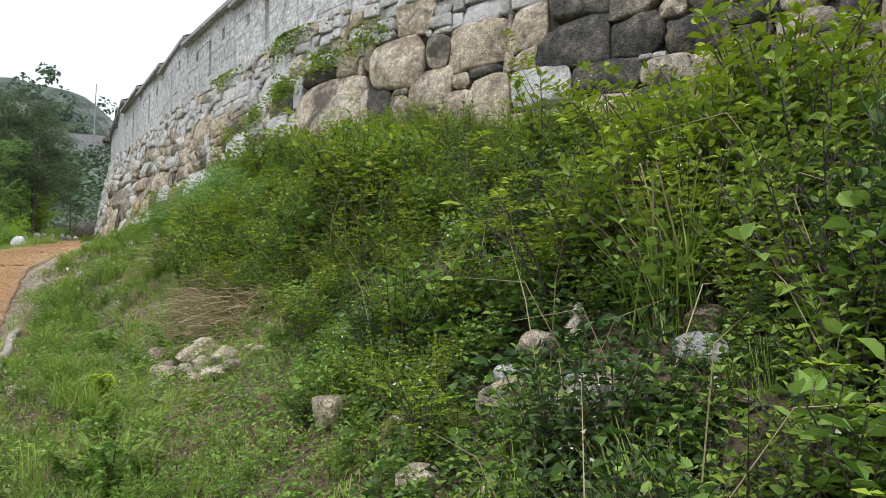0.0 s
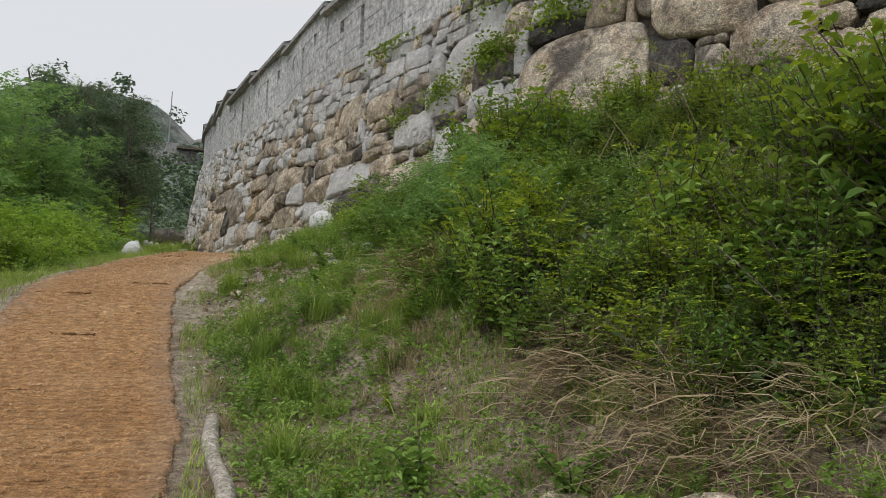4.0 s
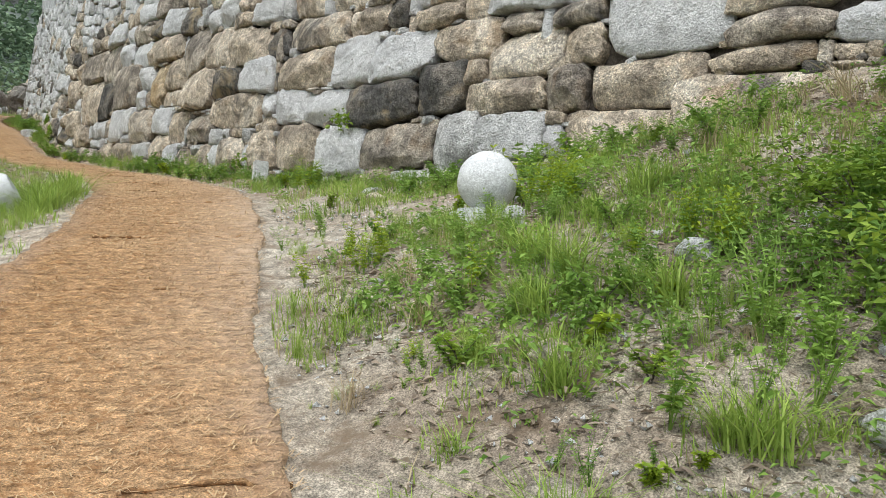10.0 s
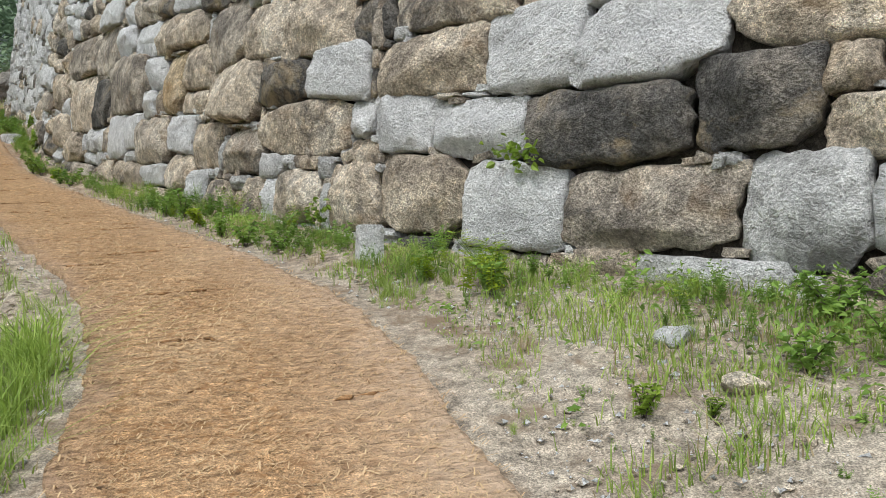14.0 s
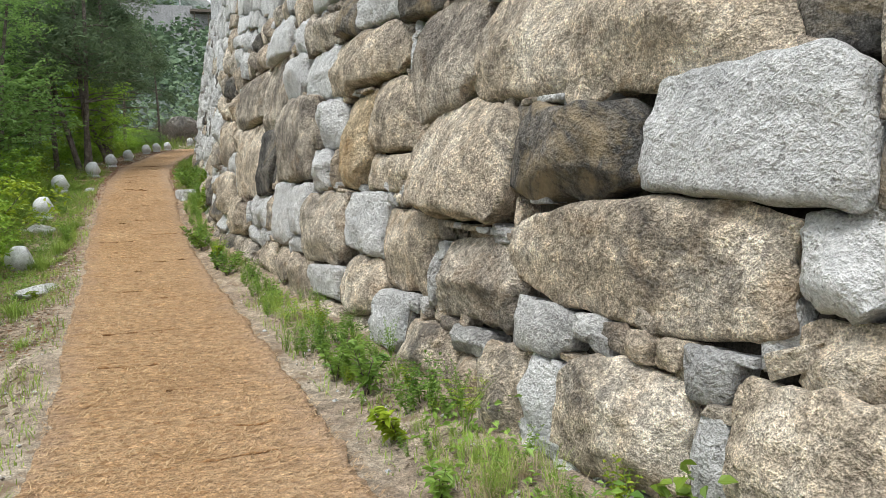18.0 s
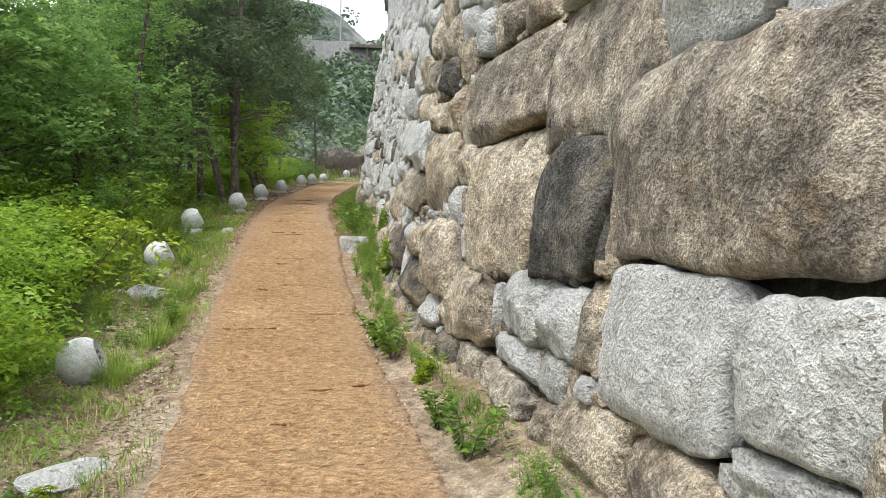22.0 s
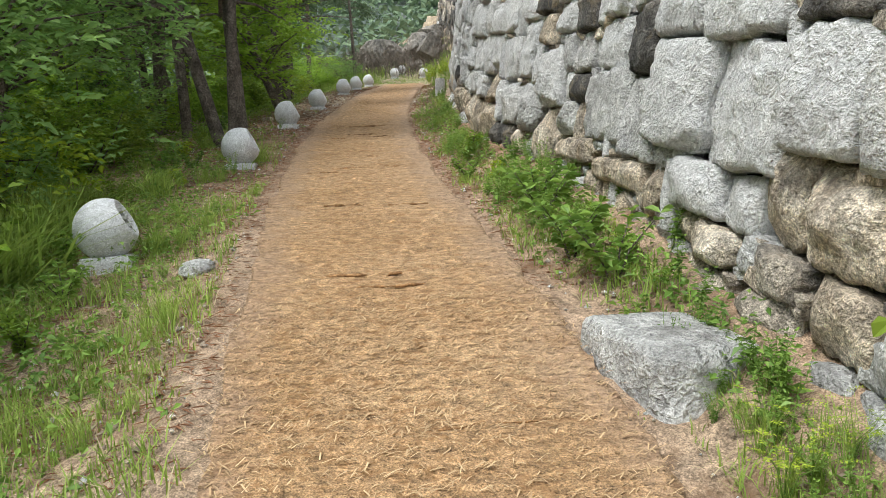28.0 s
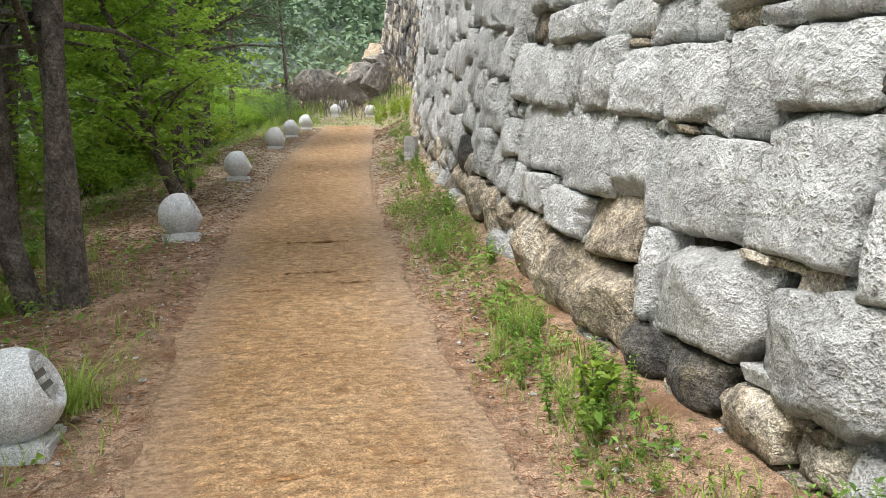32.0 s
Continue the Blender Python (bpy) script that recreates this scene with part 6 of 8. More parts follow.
def verge_plants():
    """Herbs and clumps of grass in patches on the verges and along the wall's foot."""
    rng = np.random.default_rng(27)

    def along(n, y0, y1, d0, d1, field, least, size, gap=0.12):
        xy = thinned(rng, scatter(rng, n, y0, y1, d0, d1))
        n = len(xy)
        free = np.hypot(xy[:, 0] - 2.35, xy[:, 1] + 0.62) > 0.34
        f = sample_field(xy, 1.3, field) + 0.5 * sample_field(xy, 3.4, field + 3)
        ok = before_wall(xy, gap) & free & (f + rng.normal(0, 0.1, n) > least)
        return xy[ok], (size[0] + (size[1] - size[0]) * rng.uniform(0, 1, n) ** 2 * np.clip(0.6 + f, 0.3, 1.3))[ok]

    def foot(n, y0, y1, reach, field, least, size):
        """Against the foot of the wall."""
        i = rng.choice(np.flatnonzero((FT[:, 1] > y0) & (FT[:, 1] < y1)), n)
        out = np.abs(rng.normal(0, reach, n)) + 0.13
        xy = FT[i, :2] - np.column_stack([FT_T[i, 1], -FT_T[i, 0]]) * out[:, None]
        f = sample_field(xy, 1.1, field) + 0.5 * sample_field(xy, 3.0, field + 3)
        off = lateral(xy)[1]
        ok = (f + rng.normal(0, 0.1, n) > least) & (off > 0.9)
        return xy[ok], (size[0] + (size[1] - size[0]) * rng.uniform(0, 1, n) ** 2)[ok]

    def gather(lots):
        return np.concatenate([q[0] for q in lots]), np.concatenate([q[1] for q in lots])

    stems = []
    green = [along(420, -16, -8, 0.95, 4.6, 1.0, -0.25, (0.1, 0.4)), along(500, -8, -3.6, 1.0, 3.8, 2.0, -0.05, (0.08, 0.32)), along(420, -3.8, 0.4, 1.05, 3.8, 3.0, 0.05, (0.06, 0.24)), along(380, -1.5, 2.0, 1.0, 3.2, 34.0, -0.5, (0.03, 0.09)),
             foot(330, 0.0, 6.5, 0.35, 4.0, 0.02, (0.05, 0.2)), foot(380, 6.5, 16, 0.36, 5.0, 0.05, (0.05, 0.26)), foot(240, 12.3, 16, 0.4, 33.0, -0.3, (0.08, 0.22)), foot(300, 16, 20, 0.3, 6.0, -0.1, (0.06, 0.22)), foot(420, 20, 36, 0.25, 7.0, 0.05, (0.06, 0.24)),
             along(300, -12, 3, -2.6, -1.0, 8.0, -0.1, (0.06, 0.25)), along(420, 3, 36, -2.4, -1.0, 9.0, 0.05, (0.06, 0.26)), along(320, 13, 19, -2.2, -1.0, 30.0, -0.15, (0.05, 0.18)), along(220, 38, 47, -3.5, 4.0, 31.0, -0.2, (0.2, 0.5))]
    def patch(x, y, n, size, spread):
        """A single clump of plants about one spot."""
        q = np.array([x, y]) + rng.normal(0, spread, (n, 2))
        return q, size * rng.uniform(0.6, 1.1, n)

    green += [patch(2.62, -2.0, 12, 0.24, 0.25), patch(3.2, -2.6, 18, 0.3, 0.25), patch(3.7, -2.9, 22, 0.4, 0.3), patch(2.1, -1.5, 10, 0.18, 0.25), patch(3.59, -4.2, 4, 0.25, 0.1), patch(3.89, -5.2, 5, 0.25, 0.15), patch(4.8, -5.0, 8, 0.32, 0.2),
              patch(4.9, -4.1, 24, 0.5, 0.35), patch(4.6, -3.4, 24, 0.5, 0.35), patch(2.0, -0.65, 5, 0.16, 0.1), patch(1.03, -0.3, 4, 0.16, 0.07), patch(0.2, 3.9, 10, 0.2, 0.15), patch(2.4, 2.0, 9, 0.24, 0.18),
              patch(3.0, 0.75, 12, 0.3, 0.25), patch(-1.87, 6.5, 7, 0.3, 0.12), patch(-2.88, 7.9, 10, 0.22, 0.2), patch(-3.6, 8.8, 10, 0.2, 0.2), patch(-2.4, 7.2, 8, 0.26, 0.15), patch(-7.83, 11.68, 6, 0.16, 0.1), patch(-8.9, 12.6, 4, 0.45, 0.14),
              patch(-8.27, 15.0, 40, 0.28, 0.45), patch(-8.0, 14.5, 24, 0.2, 0.3), patch(-6.6, 12.5, 4, 0.16, 0.08), patch(-7.4, 13.8, 10, 0.18, 0.2), patch(-9.85, 18.3, 12, 0.2, 0.3), patch(-9.4, 17.6, 9, 0.22, 0.18), patch(-10.35, 19.1, 8, 0.18, 0.2), patch(2.25, -1.05, 9, 0.2, 0.14), patch(2.55, -1.2, 8, 0.22, 0.14),
              patch(-11.06, 20.0, 9, 0.26, 0.12), patch(-11.9, 21.0, 9, 0.2, 0.15), patch(-13.95, 19.4, 9, 0.26, 0.2), patch(-10.8, 19.3, 9, 0.2, 0.2)]
    a, g = set_out(rng, HERBS + FINE_HERBS, *gather(green))
    stems += a
    stuff("verge_herbs", g, LEAF["weed"], "fresh green herbs in patches on the verges and along the wall")
    yellow = [along(90, -9, -1, 1.0, 3.6, 12.0, 0.0, (0.1, 0.3)), foot(90, 0, 20, 0.3, 13.0, 0.0, (0.1, 0.3)), along(60, 3, 30, -2.6, -1.3, 14.0, 0.0, (0.1, 0.3))]
    yellow += [patch(0.66, 3.15, 7, 0.34, 0.07), patch(-21.3, 39.0, 14, 0.6, 0.5), patch(-20.0, 37.6, 14, 0.5, 0.5), patch(-22.2, 38.4, 10, 0.5, 0.4), patch(1.65, -1.08, 7, 0.26, 0.1), patch(1.52, -0.6, 3, 0.17, 0.06), patch(2.72, -0.85, 9, 0.36, 0.13), patch(-0.9, 5.45, 5, 0.24, 0.15), patch(3.4, -2.1, 6, 0.3, 0.2), patch(0.35, 3.6, 4, 0.24, 0.08)]
    a, g = set_out(rng, HERBS + FERNS, *gather(yellow))
    stems += a
    stuff("verge_young_plants", g, LEAF["fresh"], "bright yellow-green young plants on the verges")
    broad = [along(90, -16, -6, 1.4, 4.6, 15.0, 0.0, (0.12, 0.3)), foot(60, 10, 21, 0.35, 16.0, -0.1, (0.12, 0.28)), along(70, 14, 30, -3.2, -1.7, 17.0, -0.1, (0.15, 0.35))]
    a, g = set_out(rng, BROAD_HERBS, *gather(broad))
    stems += a
    stuff("verge_broad_leaves", g, LEAF["bush"], "broad-leaved plants low on the verges")
    stuff("verge_stems", stems, LEAF["weed"], "thin green stems of the verge plants")
    grassy = [along(500, -16, -6, 0.85, 4.0, 18.0, -0.15, (0.1, 0.34)), along(300, -7.5, -0.2, 0.85, 3.4, 19.0, 0.14, (0.07, 0.22)), foot(360, 0, 7, 0.45, 20.0, 0.0, (0.06, 0.2)), foot(420, 7, 30, 0.35, 21.0, 0.0, (0.07, 0.24)),
              along(520, -8, 4, -2.8, -0.95, 22.0, -0.3, (0.1, 0.3)), along(520, 4, 34, -2.5, -0.95, 23.0, 0.0, (0.08, 0.28)), along(130, 15, 20, -3.1, -2.1, 24.0, -0.5, (0.3, 0.6)), along(420, 13, 19, -2.2, -0.95, 28.0, -0.25, (0.08, 0.24)), along(700, 38, 47, -3.5, 4.5, 29.0, -0.4, (0.25, 0.6))]
    grassy += [along(360, -12, 3, 0.82, 1.1, 35.0, -0.1, (0.03, 0.1)), along(260, 3, 30, 0.82, 1.1, 36.0, 0.05, (0.03, 0.09)), patch(2.3, -1.0, 12, 0.22, 0.14), patch(2.05, -0.95, 8, 0.18, 0.12), patch(3.07, -4.31, 9, 0.34, 0.08), patch(3.42, -4.77, 7, 0.34, 0.08), patch(2.31, -3.4, 8, 0.2, 0.1), patch(1.9, -1.4, 7, 0.12, 0.3), patch(2.5, -1.9, 8, 0.16, 0.3), patch(3.1, -2.4, 9, 0.22, 0.3), patch(4.4, -4.8, 6, 0.3, 0.12), patch(-1.35, 1.77, 30, 0.26, 0.22),
               patch(-1.1, 0.8, 24, 0.22, 0.2), patch(-1.5, 2.5, 22, 0.24, 0.25), patch(-0.95, 0.0, 14, 0.18, 0.2), patch(-1.3, 5.75, 8, 0.2, 0.15), patch(-8.4, 11.5, 7, 0.3, 0.07), patch(-9.6, 13.8, 14, 0.26, 0.22), patch(-9.2, 13.1, 9, 0.24, 0.15),
               patch(-11.81, 20.2, 8, 0.13, 0.05), patch(-11.5, 19.85, 8, 0.12, 0.05), patch(-13.65, 19.3, 8, 0.16, 0.06), patch(-12.75, 18.8, 9, 0.16, 0.06)]
    _, g = set_out(rng, CLUMPS, *gather(grassy))
    stuff("verge_grass_clumps", g, LEAF["grass"], "clumps of long green grass on the verges", "grass")
    straw = [along(260, -10, -1, 0.9, 4.2, 25.0, 0.1, (0.08, 0.26)), foot(120, 0, 24, 0.4, 26.0, 0.1, (0.06, 0.2)), along(150, 3, 34, -2.2, -0.9, 27.0, 0.1, (0.06, 0.2))]
    straw += [patch(4.3, -4.75, 9, 0.26, 0.14), patch(4.7, -5.3, 9, 0.24, 0.16), patch(4.2, -3.7, 7, 0.22, 0.2), patch(-1.22, 5.6, 4, 0.18, 0.1)]
    _, g = set_out(rng, CLUMPS, *gather(straw), 0.0, 1.5)
    stuff("verge_straw", g, LEAF["dry"], "dead straw-coloured clumps of grass on the verges", "grass")


verge_plants()


def dry_heap(x, y, n, seed, r):
    rng = np.random.default_rng(seed)
    xy = np.array([x, y]) + rng.normal(0, r * 0.45, (n, 2))
    at = np.column_stack([xy, ground_z(xy) + rng.uniform(0, 0.28, n) * np.exp(-((xy - [x, y]) ** 2).sum(1) / r**2)])
    w = rng.normal(3.6, 0.9, n)
    d = np.column_stack([np.cos(w), np.sin(w), rng.normal(0.02, 0.2, n)]) * rng.uniform(0.15, 0.5, (n, 1))
    side = np.column_stack([-np.sin(w), np.cos(w), rng.normal(0, 0.5, n)]) * rng.uniform(0.0015, 0.003, (n, 1))
    mid = at + d * 0.5 + rng.normal(0, 0.02, (n, 3)) + [0, 0, 0.03]
    tip = at + d + rng.normal(0, 0.03, (n, 3)) * [1, 1, 0.5] - [0, 0, 0.02]
    v = np.stack([at - side, at + side, mid + side, mid - side, tip], 1).reshape(-1, 3)
    q = 5 * np.arange(n)
    f = np.concatenate([np.stack([q, q + 1, q + 2], 1), np.stack([q, q + 2, q + 3], 1), np.stack([q + 3, q + 2, q + 4], 1)])
    ob = new("straw_heap", mesh_of("straw_heap", v, f, [LEAF["dry"]]))
    tagged(ob, "matted heap of dry straw-coloured grass at the foot of the bank", "dry grass", kind="stuff")


dry_heap(6.3, -6.85, 700, 5, 0.5)
dry_heap(5.9, -6.2, 700, 6, 0.4)
dry_heap(6.8, -7.2, 300, 7, 0.35)
dry_heap(4.6, -4.35, 380, 9, 0.5)


def grass_cover():
    """Grass and low weeds on both verges, thin where the soil shows."""
    rng = np.random.default_rng(31)
    blades_at, weeds_at, low_at = [], [], []

    def lot(n, y0, y1, d0, d1, thin, to, seed, scale=1.6):
        xy = scatter(rng, n, y0, y1, d0, d1)
        xy = xy[before_wall(xy, 0.1)]
        f = sample_field(xy, scale, seed) + 0.5 * sample_field(xy, scale * 3, seed + 4)
        clear = np.minimum(np.hypot(xy[:, 0] - 2.4, xy[:, 1] + 0.9), np.hypot(xy[:, 0] - 2.35, xy[:, 1] + 0.57)) > 0.3
        xy, f = xy[clear], f[clear]
        to.append(xy[f + rng.normal(0, 0.12, len(xy)) > thin])

    lot(85000, -19, -4.4, 0.74, 4.6, -0.5, blades_at, 1.0)
    lot(60000, -19, -4.4, 0.95, 4.8, -0.4, weeds_at, 2.0)
    lot(26000, -5, -0.4, 0.76, 4.2, 0.12, blades_at, 3.0, 1.6)
    lot(10000, -3, -0.4, 1.3, 4.4, 0.0, blades_at, 3.4, 1.8)
    lot(3500, -3, -0.4, 1.3, 4.4, -0.05, weeds_at, 3.7, 1.8)
    lot(30000, 1, 13, 1.0, 3.4, -0.05, blades_at, 5.5, 2.6)
    lot(5000, 1, 13, 1.0, 3.4, 0.1, weeds_at, 5.8, 2.6)
    lot(6500, -5, -0.6, 1.1, 3.6, 0.15, weeds_at, 4.0, 1.6)
    lot(22000, 0.5, 5, 0.9, 3.4, -0.05, blades_at, 5.0, 2.2)
    lot(9000, 0.5, 6, 1.8, 3.8, -0.1, weeds_at, 5.2, 1.4)
    lot(17000, 3, 25, 0.78, 1.9, 0.04, blades_at, 6.0)
    lot(8000, 3, 25, 0.95, 1.9, 0.05, weeds_at, 7.0)
    lot(14000, 13, 21, 0.82, 2.1, -0.05, blades_at, 6.5)
    lot(6000, 13, 19, 0.95, 2.1, 0.0, weeds_at, 7.5)
    lot(60000, -19, 16, -3.0, -0.72, -0.1, blades_at, 8.0)
    lot(22000, 15, 23, -2.4, -0.8, -0.12, blades_at, 8.0, 2.2)
    lot(5000, 16, 24, -2.6, -0.8, 0.05, weeds_at, 8.6, 2.2)
    lot(9000, 24, 38, -2.6, -1.0, 0.3, blades_at, 8.0, 2.2)
    lot(12000, 16, 25, 0.72, 1.9, 0.05, blades_at, 6.8, 2.0)
    lot(4000, 16, 25, 0.8, 1.9, 0.1, weeds_at, 6.9, 2.0)
    lot(9000, 25, 38, 0.8, 1.9, 0.3, blades_at, 6.8, 2.0)
    lot(16000, 16, 38, -3.4, -1.6, -0.1, blades_at, 8.1)
    lot(14000, 10, 18, -2.2, -0.95, 0.05, blades_at, 8.3, 2.2)
    lot(9000, 10, 24, -2.4, -1.2, 0.0, weeds_at, 9.3)
    lot(22000, -19, 24, -3.2, -1.3, -0.05, weeds_at, 9.0)
    lot(8000, 24, 38, -3.6, -2.0, -0.05, weeds_at, 9.0)
    lot(5000, 16, 19.5, 1.15, 2.5, -0.1, weeds_at, 10.1)
    lot(4500, 19, 25, 1.15, 2.5, 0.15, weeds_at, 10.1, 1.8)
    lot(8000, 16, 25, 1.0, 2.5, 0.0, blades_at, 10.2, 1.8)
    lot(9000, 25, 35, 1.2, 2.5, 0.15, weeds_at, 10.1)
    lot(9000, 25, 35, 1.1, 2.5, 0.15, blades_at, 10.2)
    lot(9000, 3.5, 11, 1.2, 2.9, -0.05, weeds_at, 10.4, 1.6)
    lot(16000, 3.5, 11, 1.2, 2.9, -0.2, blades_at, 10.4, 1.2)
    lot(7000, 10, 17, 1.1, 2.3, 0.0, weeds_at, 10.3, 1.2)
    lot(14000, 4, 17, 0.95, 2.3, 0.0, blades_at, 10.3, 1.2)
    lot(26000, 36.8, 52, -4.5, 5, -0.3, blades_at, 9.5)
    lot(12000, 36.8, 52, -4.5, 5, -0.3, weeds_at, 9.6)
    b = thinned(rng, np.concatenate(blades_at))
    w = thinned(rng, np.concatenate(weeds_at))
    tall = 0.035 + 0.11 * np.clip(sample_field(b, 1.6, 12.0) + 0.3, 0, 1)
    dry = rng.uniform(0, 1, len(b)) < 0.13
    bz = np.column_stack([b, ground_z(b)])
    stuff("grass", [blades(rng, bz[~dry], tall[~dry], 0.006, 0.75)], LEAF["grass"], "thin green grass along the verges", "grass")
    stuff("withered_grass", [blades(rng, bz[dry], tall[dry], 0.006, 0.9)], LEAF["dry"], "withered straw-coloured grass between the green blades", "grass")
    rise = rng.uniform(0.01, 1, len(w)) ** 1.5 * (0.05 + 0.17 * np.clip(sample_field(w, 1.9, 14.0) + 0.45, 0, 1))
    wz = np.column_stack([w, ground_z(w) + rise])
    pieces = []
    for _ in range(2):
        pieces.append(leaves(rng, wz + rng.normal(0, 0.03, wz.shape) * [1, 1, 0.5], 0.025 + 0.03 * rng.uniform(0, 1, len(wz)), 0.5, 0.35, 0.6))
    stuff("low_weeds", pieces, LEAF["weed"], "low broad-leaved weeds on the verges")


grass_cover()


# single plants that stand apart
def weed_plant(seed, h, n, leaf, key):
    """An upright weed: a few stems set with leaves."""
    rng = np.random.default_rng(seed)
    root = new("weed_plant")
    stems, at, ax = [], [], []
    for _ in range(rng.integers(3, 7)):
        w, l = rng.uniform(0, 6.28), h * rng.uniform(0.6, 1.0)
        tip = np.array([math.cos(w) * l * 0.6, math.sin(w) * l * 0.6, l * 0.9])
        pts = [np.zeros(3) - [0, 0, 0.03], tip * [0.35, 0.35, 0.5], tip]
        stems.append(tube(pts, [0.005, 0.004, 0.0015], 4))
        for k in np.linspace(0.2, 1, n):
            p = tip * [k * (0.7 + 0.3 * k), k * (0.7 + 0.3 * k), k]
            for s in range(3):
                a = rng.uniform(0, 6.28)
                at.append(p)
                ax.append((math.cos(a), math.sin(a), rng.uniform(-0.1, 0.5)))
    v, f = joined(stems)
    part("stem", mesh_of("stem", v, f, [BARK]), None, root)
    v, f = leaves(rng, np.array(at), leaf, 0.5, 0.2, 0.8, axis=np.array(ax), oval=True)
    part("foliage", mesh_of("foliage", v, f, [LEAF[key]]), None, root)
    tagged(root, "upright leafy green weed growing from the gravel", "plant", group="single weeds")
    return root


def tuft(seed, h, n, key):
    rng = np.random.default_rng(seed)
    at = np.column_stack([rng.normal(0, 0.05, (n, 2)), np.full(n, -0.02)])
    v, f = blades(rng, at, h, 0.008, 1.15)
    ob = new("grass_tuft", mesh_of("grass_tuft", v, f, [LEAF[key]]))
    return tagged(ob, "bright green tuft of grass on the verge", "grass", group="grass tufts")


rng = np.random.default_rng(77)
kinds = [weed_plant(1, 0.26, 8, 0.06, "weed"), weed_plant(2, 0.28, 9, 0.05, "weed"), weed_plant(3, 0.18, 7, 0.042, "bush"), weed_plant(4, 0.3, 9, 0.058, "weed"), weed_plant(5, 0.2, 8, 0.05, "fresh")]
tufts = [tuft(1, 0.2, 110, "grass"), tuft(2, 0.27, 150, "grass"), tuft(3, 0.17, 80, "grass")]


def plant_at(kind, x, y, s=1.0):
    m = pose(x, y, float(ground_z([(x, y)])[0]), 0, 0, rng.uniform(0, 360)) @ Matrix.Diagonal((s, s, s, 1))
    ob = copy_thing(kind, pose(0, 0, 0))
    ob.matrix_basis = m
    return ob


for kind, x, y, s in [(0, 0.72, 3.05, 1.1), (4, 0.35, 3.5, 0.9), (1, 2.1, 1.9, 1.0), (3, 2.75, 1.1, 1.0), (1, 3.1, 0.6, 1.1), (0, -1.55, 5.6, 0.9), (4, -1.9, 6.2, 1.2), (1, -2.3, 6.9, 1.2), (3, -2.6, 7.2, 0.9),
                      (1, -0.85, 4.75, 0.9), (0, -1.2, 5.1, 1.0), (3, -5.35, 10.9, 1.0), (1, -5.7, 11.3, 0.9), (4, -6.2, 12.1, 1.1), (3, -6.7, 12.7, 1.2), (1, -7.0, 13.0, 1.2), 
                      (3, -9.7, 17.45, 1.2), (3, -10.0, 17.8, 1.1), (1, -10.5, 18.75, 1.3), (3, -10.35, 18.4, 1.2), (1, -11.5, 19.9, 0.8), (4, -11.2, 19.75, 1.0), (2, -7.9, 14.9, 1.2), (2, -11.9, 20.9, 1.4)]:
    plant_at(kinds[kind], x, y, s)
for xy in scatter(rng, 60, -6, 1, 1.2, 3.6):
    if before_wall(xy[None], 0.2)[0]:
        plant_at(kinds[rng.integers(0, 5)], *xy, rng.uniform(0.4, 0.9))
for x, y in [(-1.3, 1.9), (-1.42, 1.6), (-1.5, 2.2), (-1.2, 1.35), (-1.65, 1.9), (-1.05, 0.9)]:
    plant_at(tufts[1], x, y, 1.0)
for xy in scatter(rng, 40, -16, -5, 1.6, 4.0):
    plant_at(kinds[rng.integers(0, 5)], *xy, rng.uniform(0.8, 1.5))
for xy in scatter(rng, 50, 4, 24, -2.4, -1.0):
    plant_at(tufts[rng.integers(0, 3)] if rng.uniform() < 0.6 else kinds[rng.integers(0, 5)], *xy, rng.uniform(0.6, 1.2))
for x, y in scatter(rng, 16, 15.5, 19.5, -2.6, -2.0):
    plant_at(tufts[1], x, y, rng.uniform(1.5, 2.3))
for xy in scatter(rng, 60, -7, -1.5, 1.1, 3.2):
    plant_at(tufts[rng.integers(0, 3)], *xy, rng.uniform(0.5, 1.1))
for xy in scatter(rng, 26, -16, -6, 0.9, 3.0):
    plant_at(tufts[rng.integers(0, 3)], *xy, rng.uniform(0.7, 1.3))
for ob in kinds + tufts:
    x, y = scatter(rng, 1, 20, 30, -2.2, -1.5)[0]
    ob.matrix_basis = pose(x, y, float(ground_z([(x, y)])[0]))

# ivy on the face of the wall
def creeper(u, v, n, spread, seed):
    r = np.random.default_rng(seed)
    uu, vv = u + r.normal(0, spread, n), v + r.normal(0, spread * 0.35, n) + 0.3 * (r.normal(0, spread, n))
    at = face(uu, np.clip(vv, 0.1, 4.0), 0.12)
    vs, f = leaves(r, at, 0.06, 0.75, 0.5, 0.2, oval=True)
    ob = new("wall_creeper", mesh_of("wall_creeper", vs, f, [LEAF["bush"]]))
    tagged(ob, "green creeper growing from the joints of the wall", "climbing plant", group="wall creepers")


for k, (u, v, n, sp) in enumerate([(31.9, 2.75, 500, 0.35), (30.6, 3.1, 380, 0.3), (33.4, 2.5, 300, 0.28), (29.4, 3.3, 300, 0.35), (34.6, 2.3, 140, 0.25), (36.9, 0.75, 60, 0.1), (35.6, 3.95, 200, 0.4), (32.0, 3.9, 420, 0.5), (51.2, 0.45, 160, 0.16), (52.4, 0.6, 120, 0.14), (39.1, 0.25, 50, 0.1)]):
    creeper(u, v, n, sp, 60 + k)


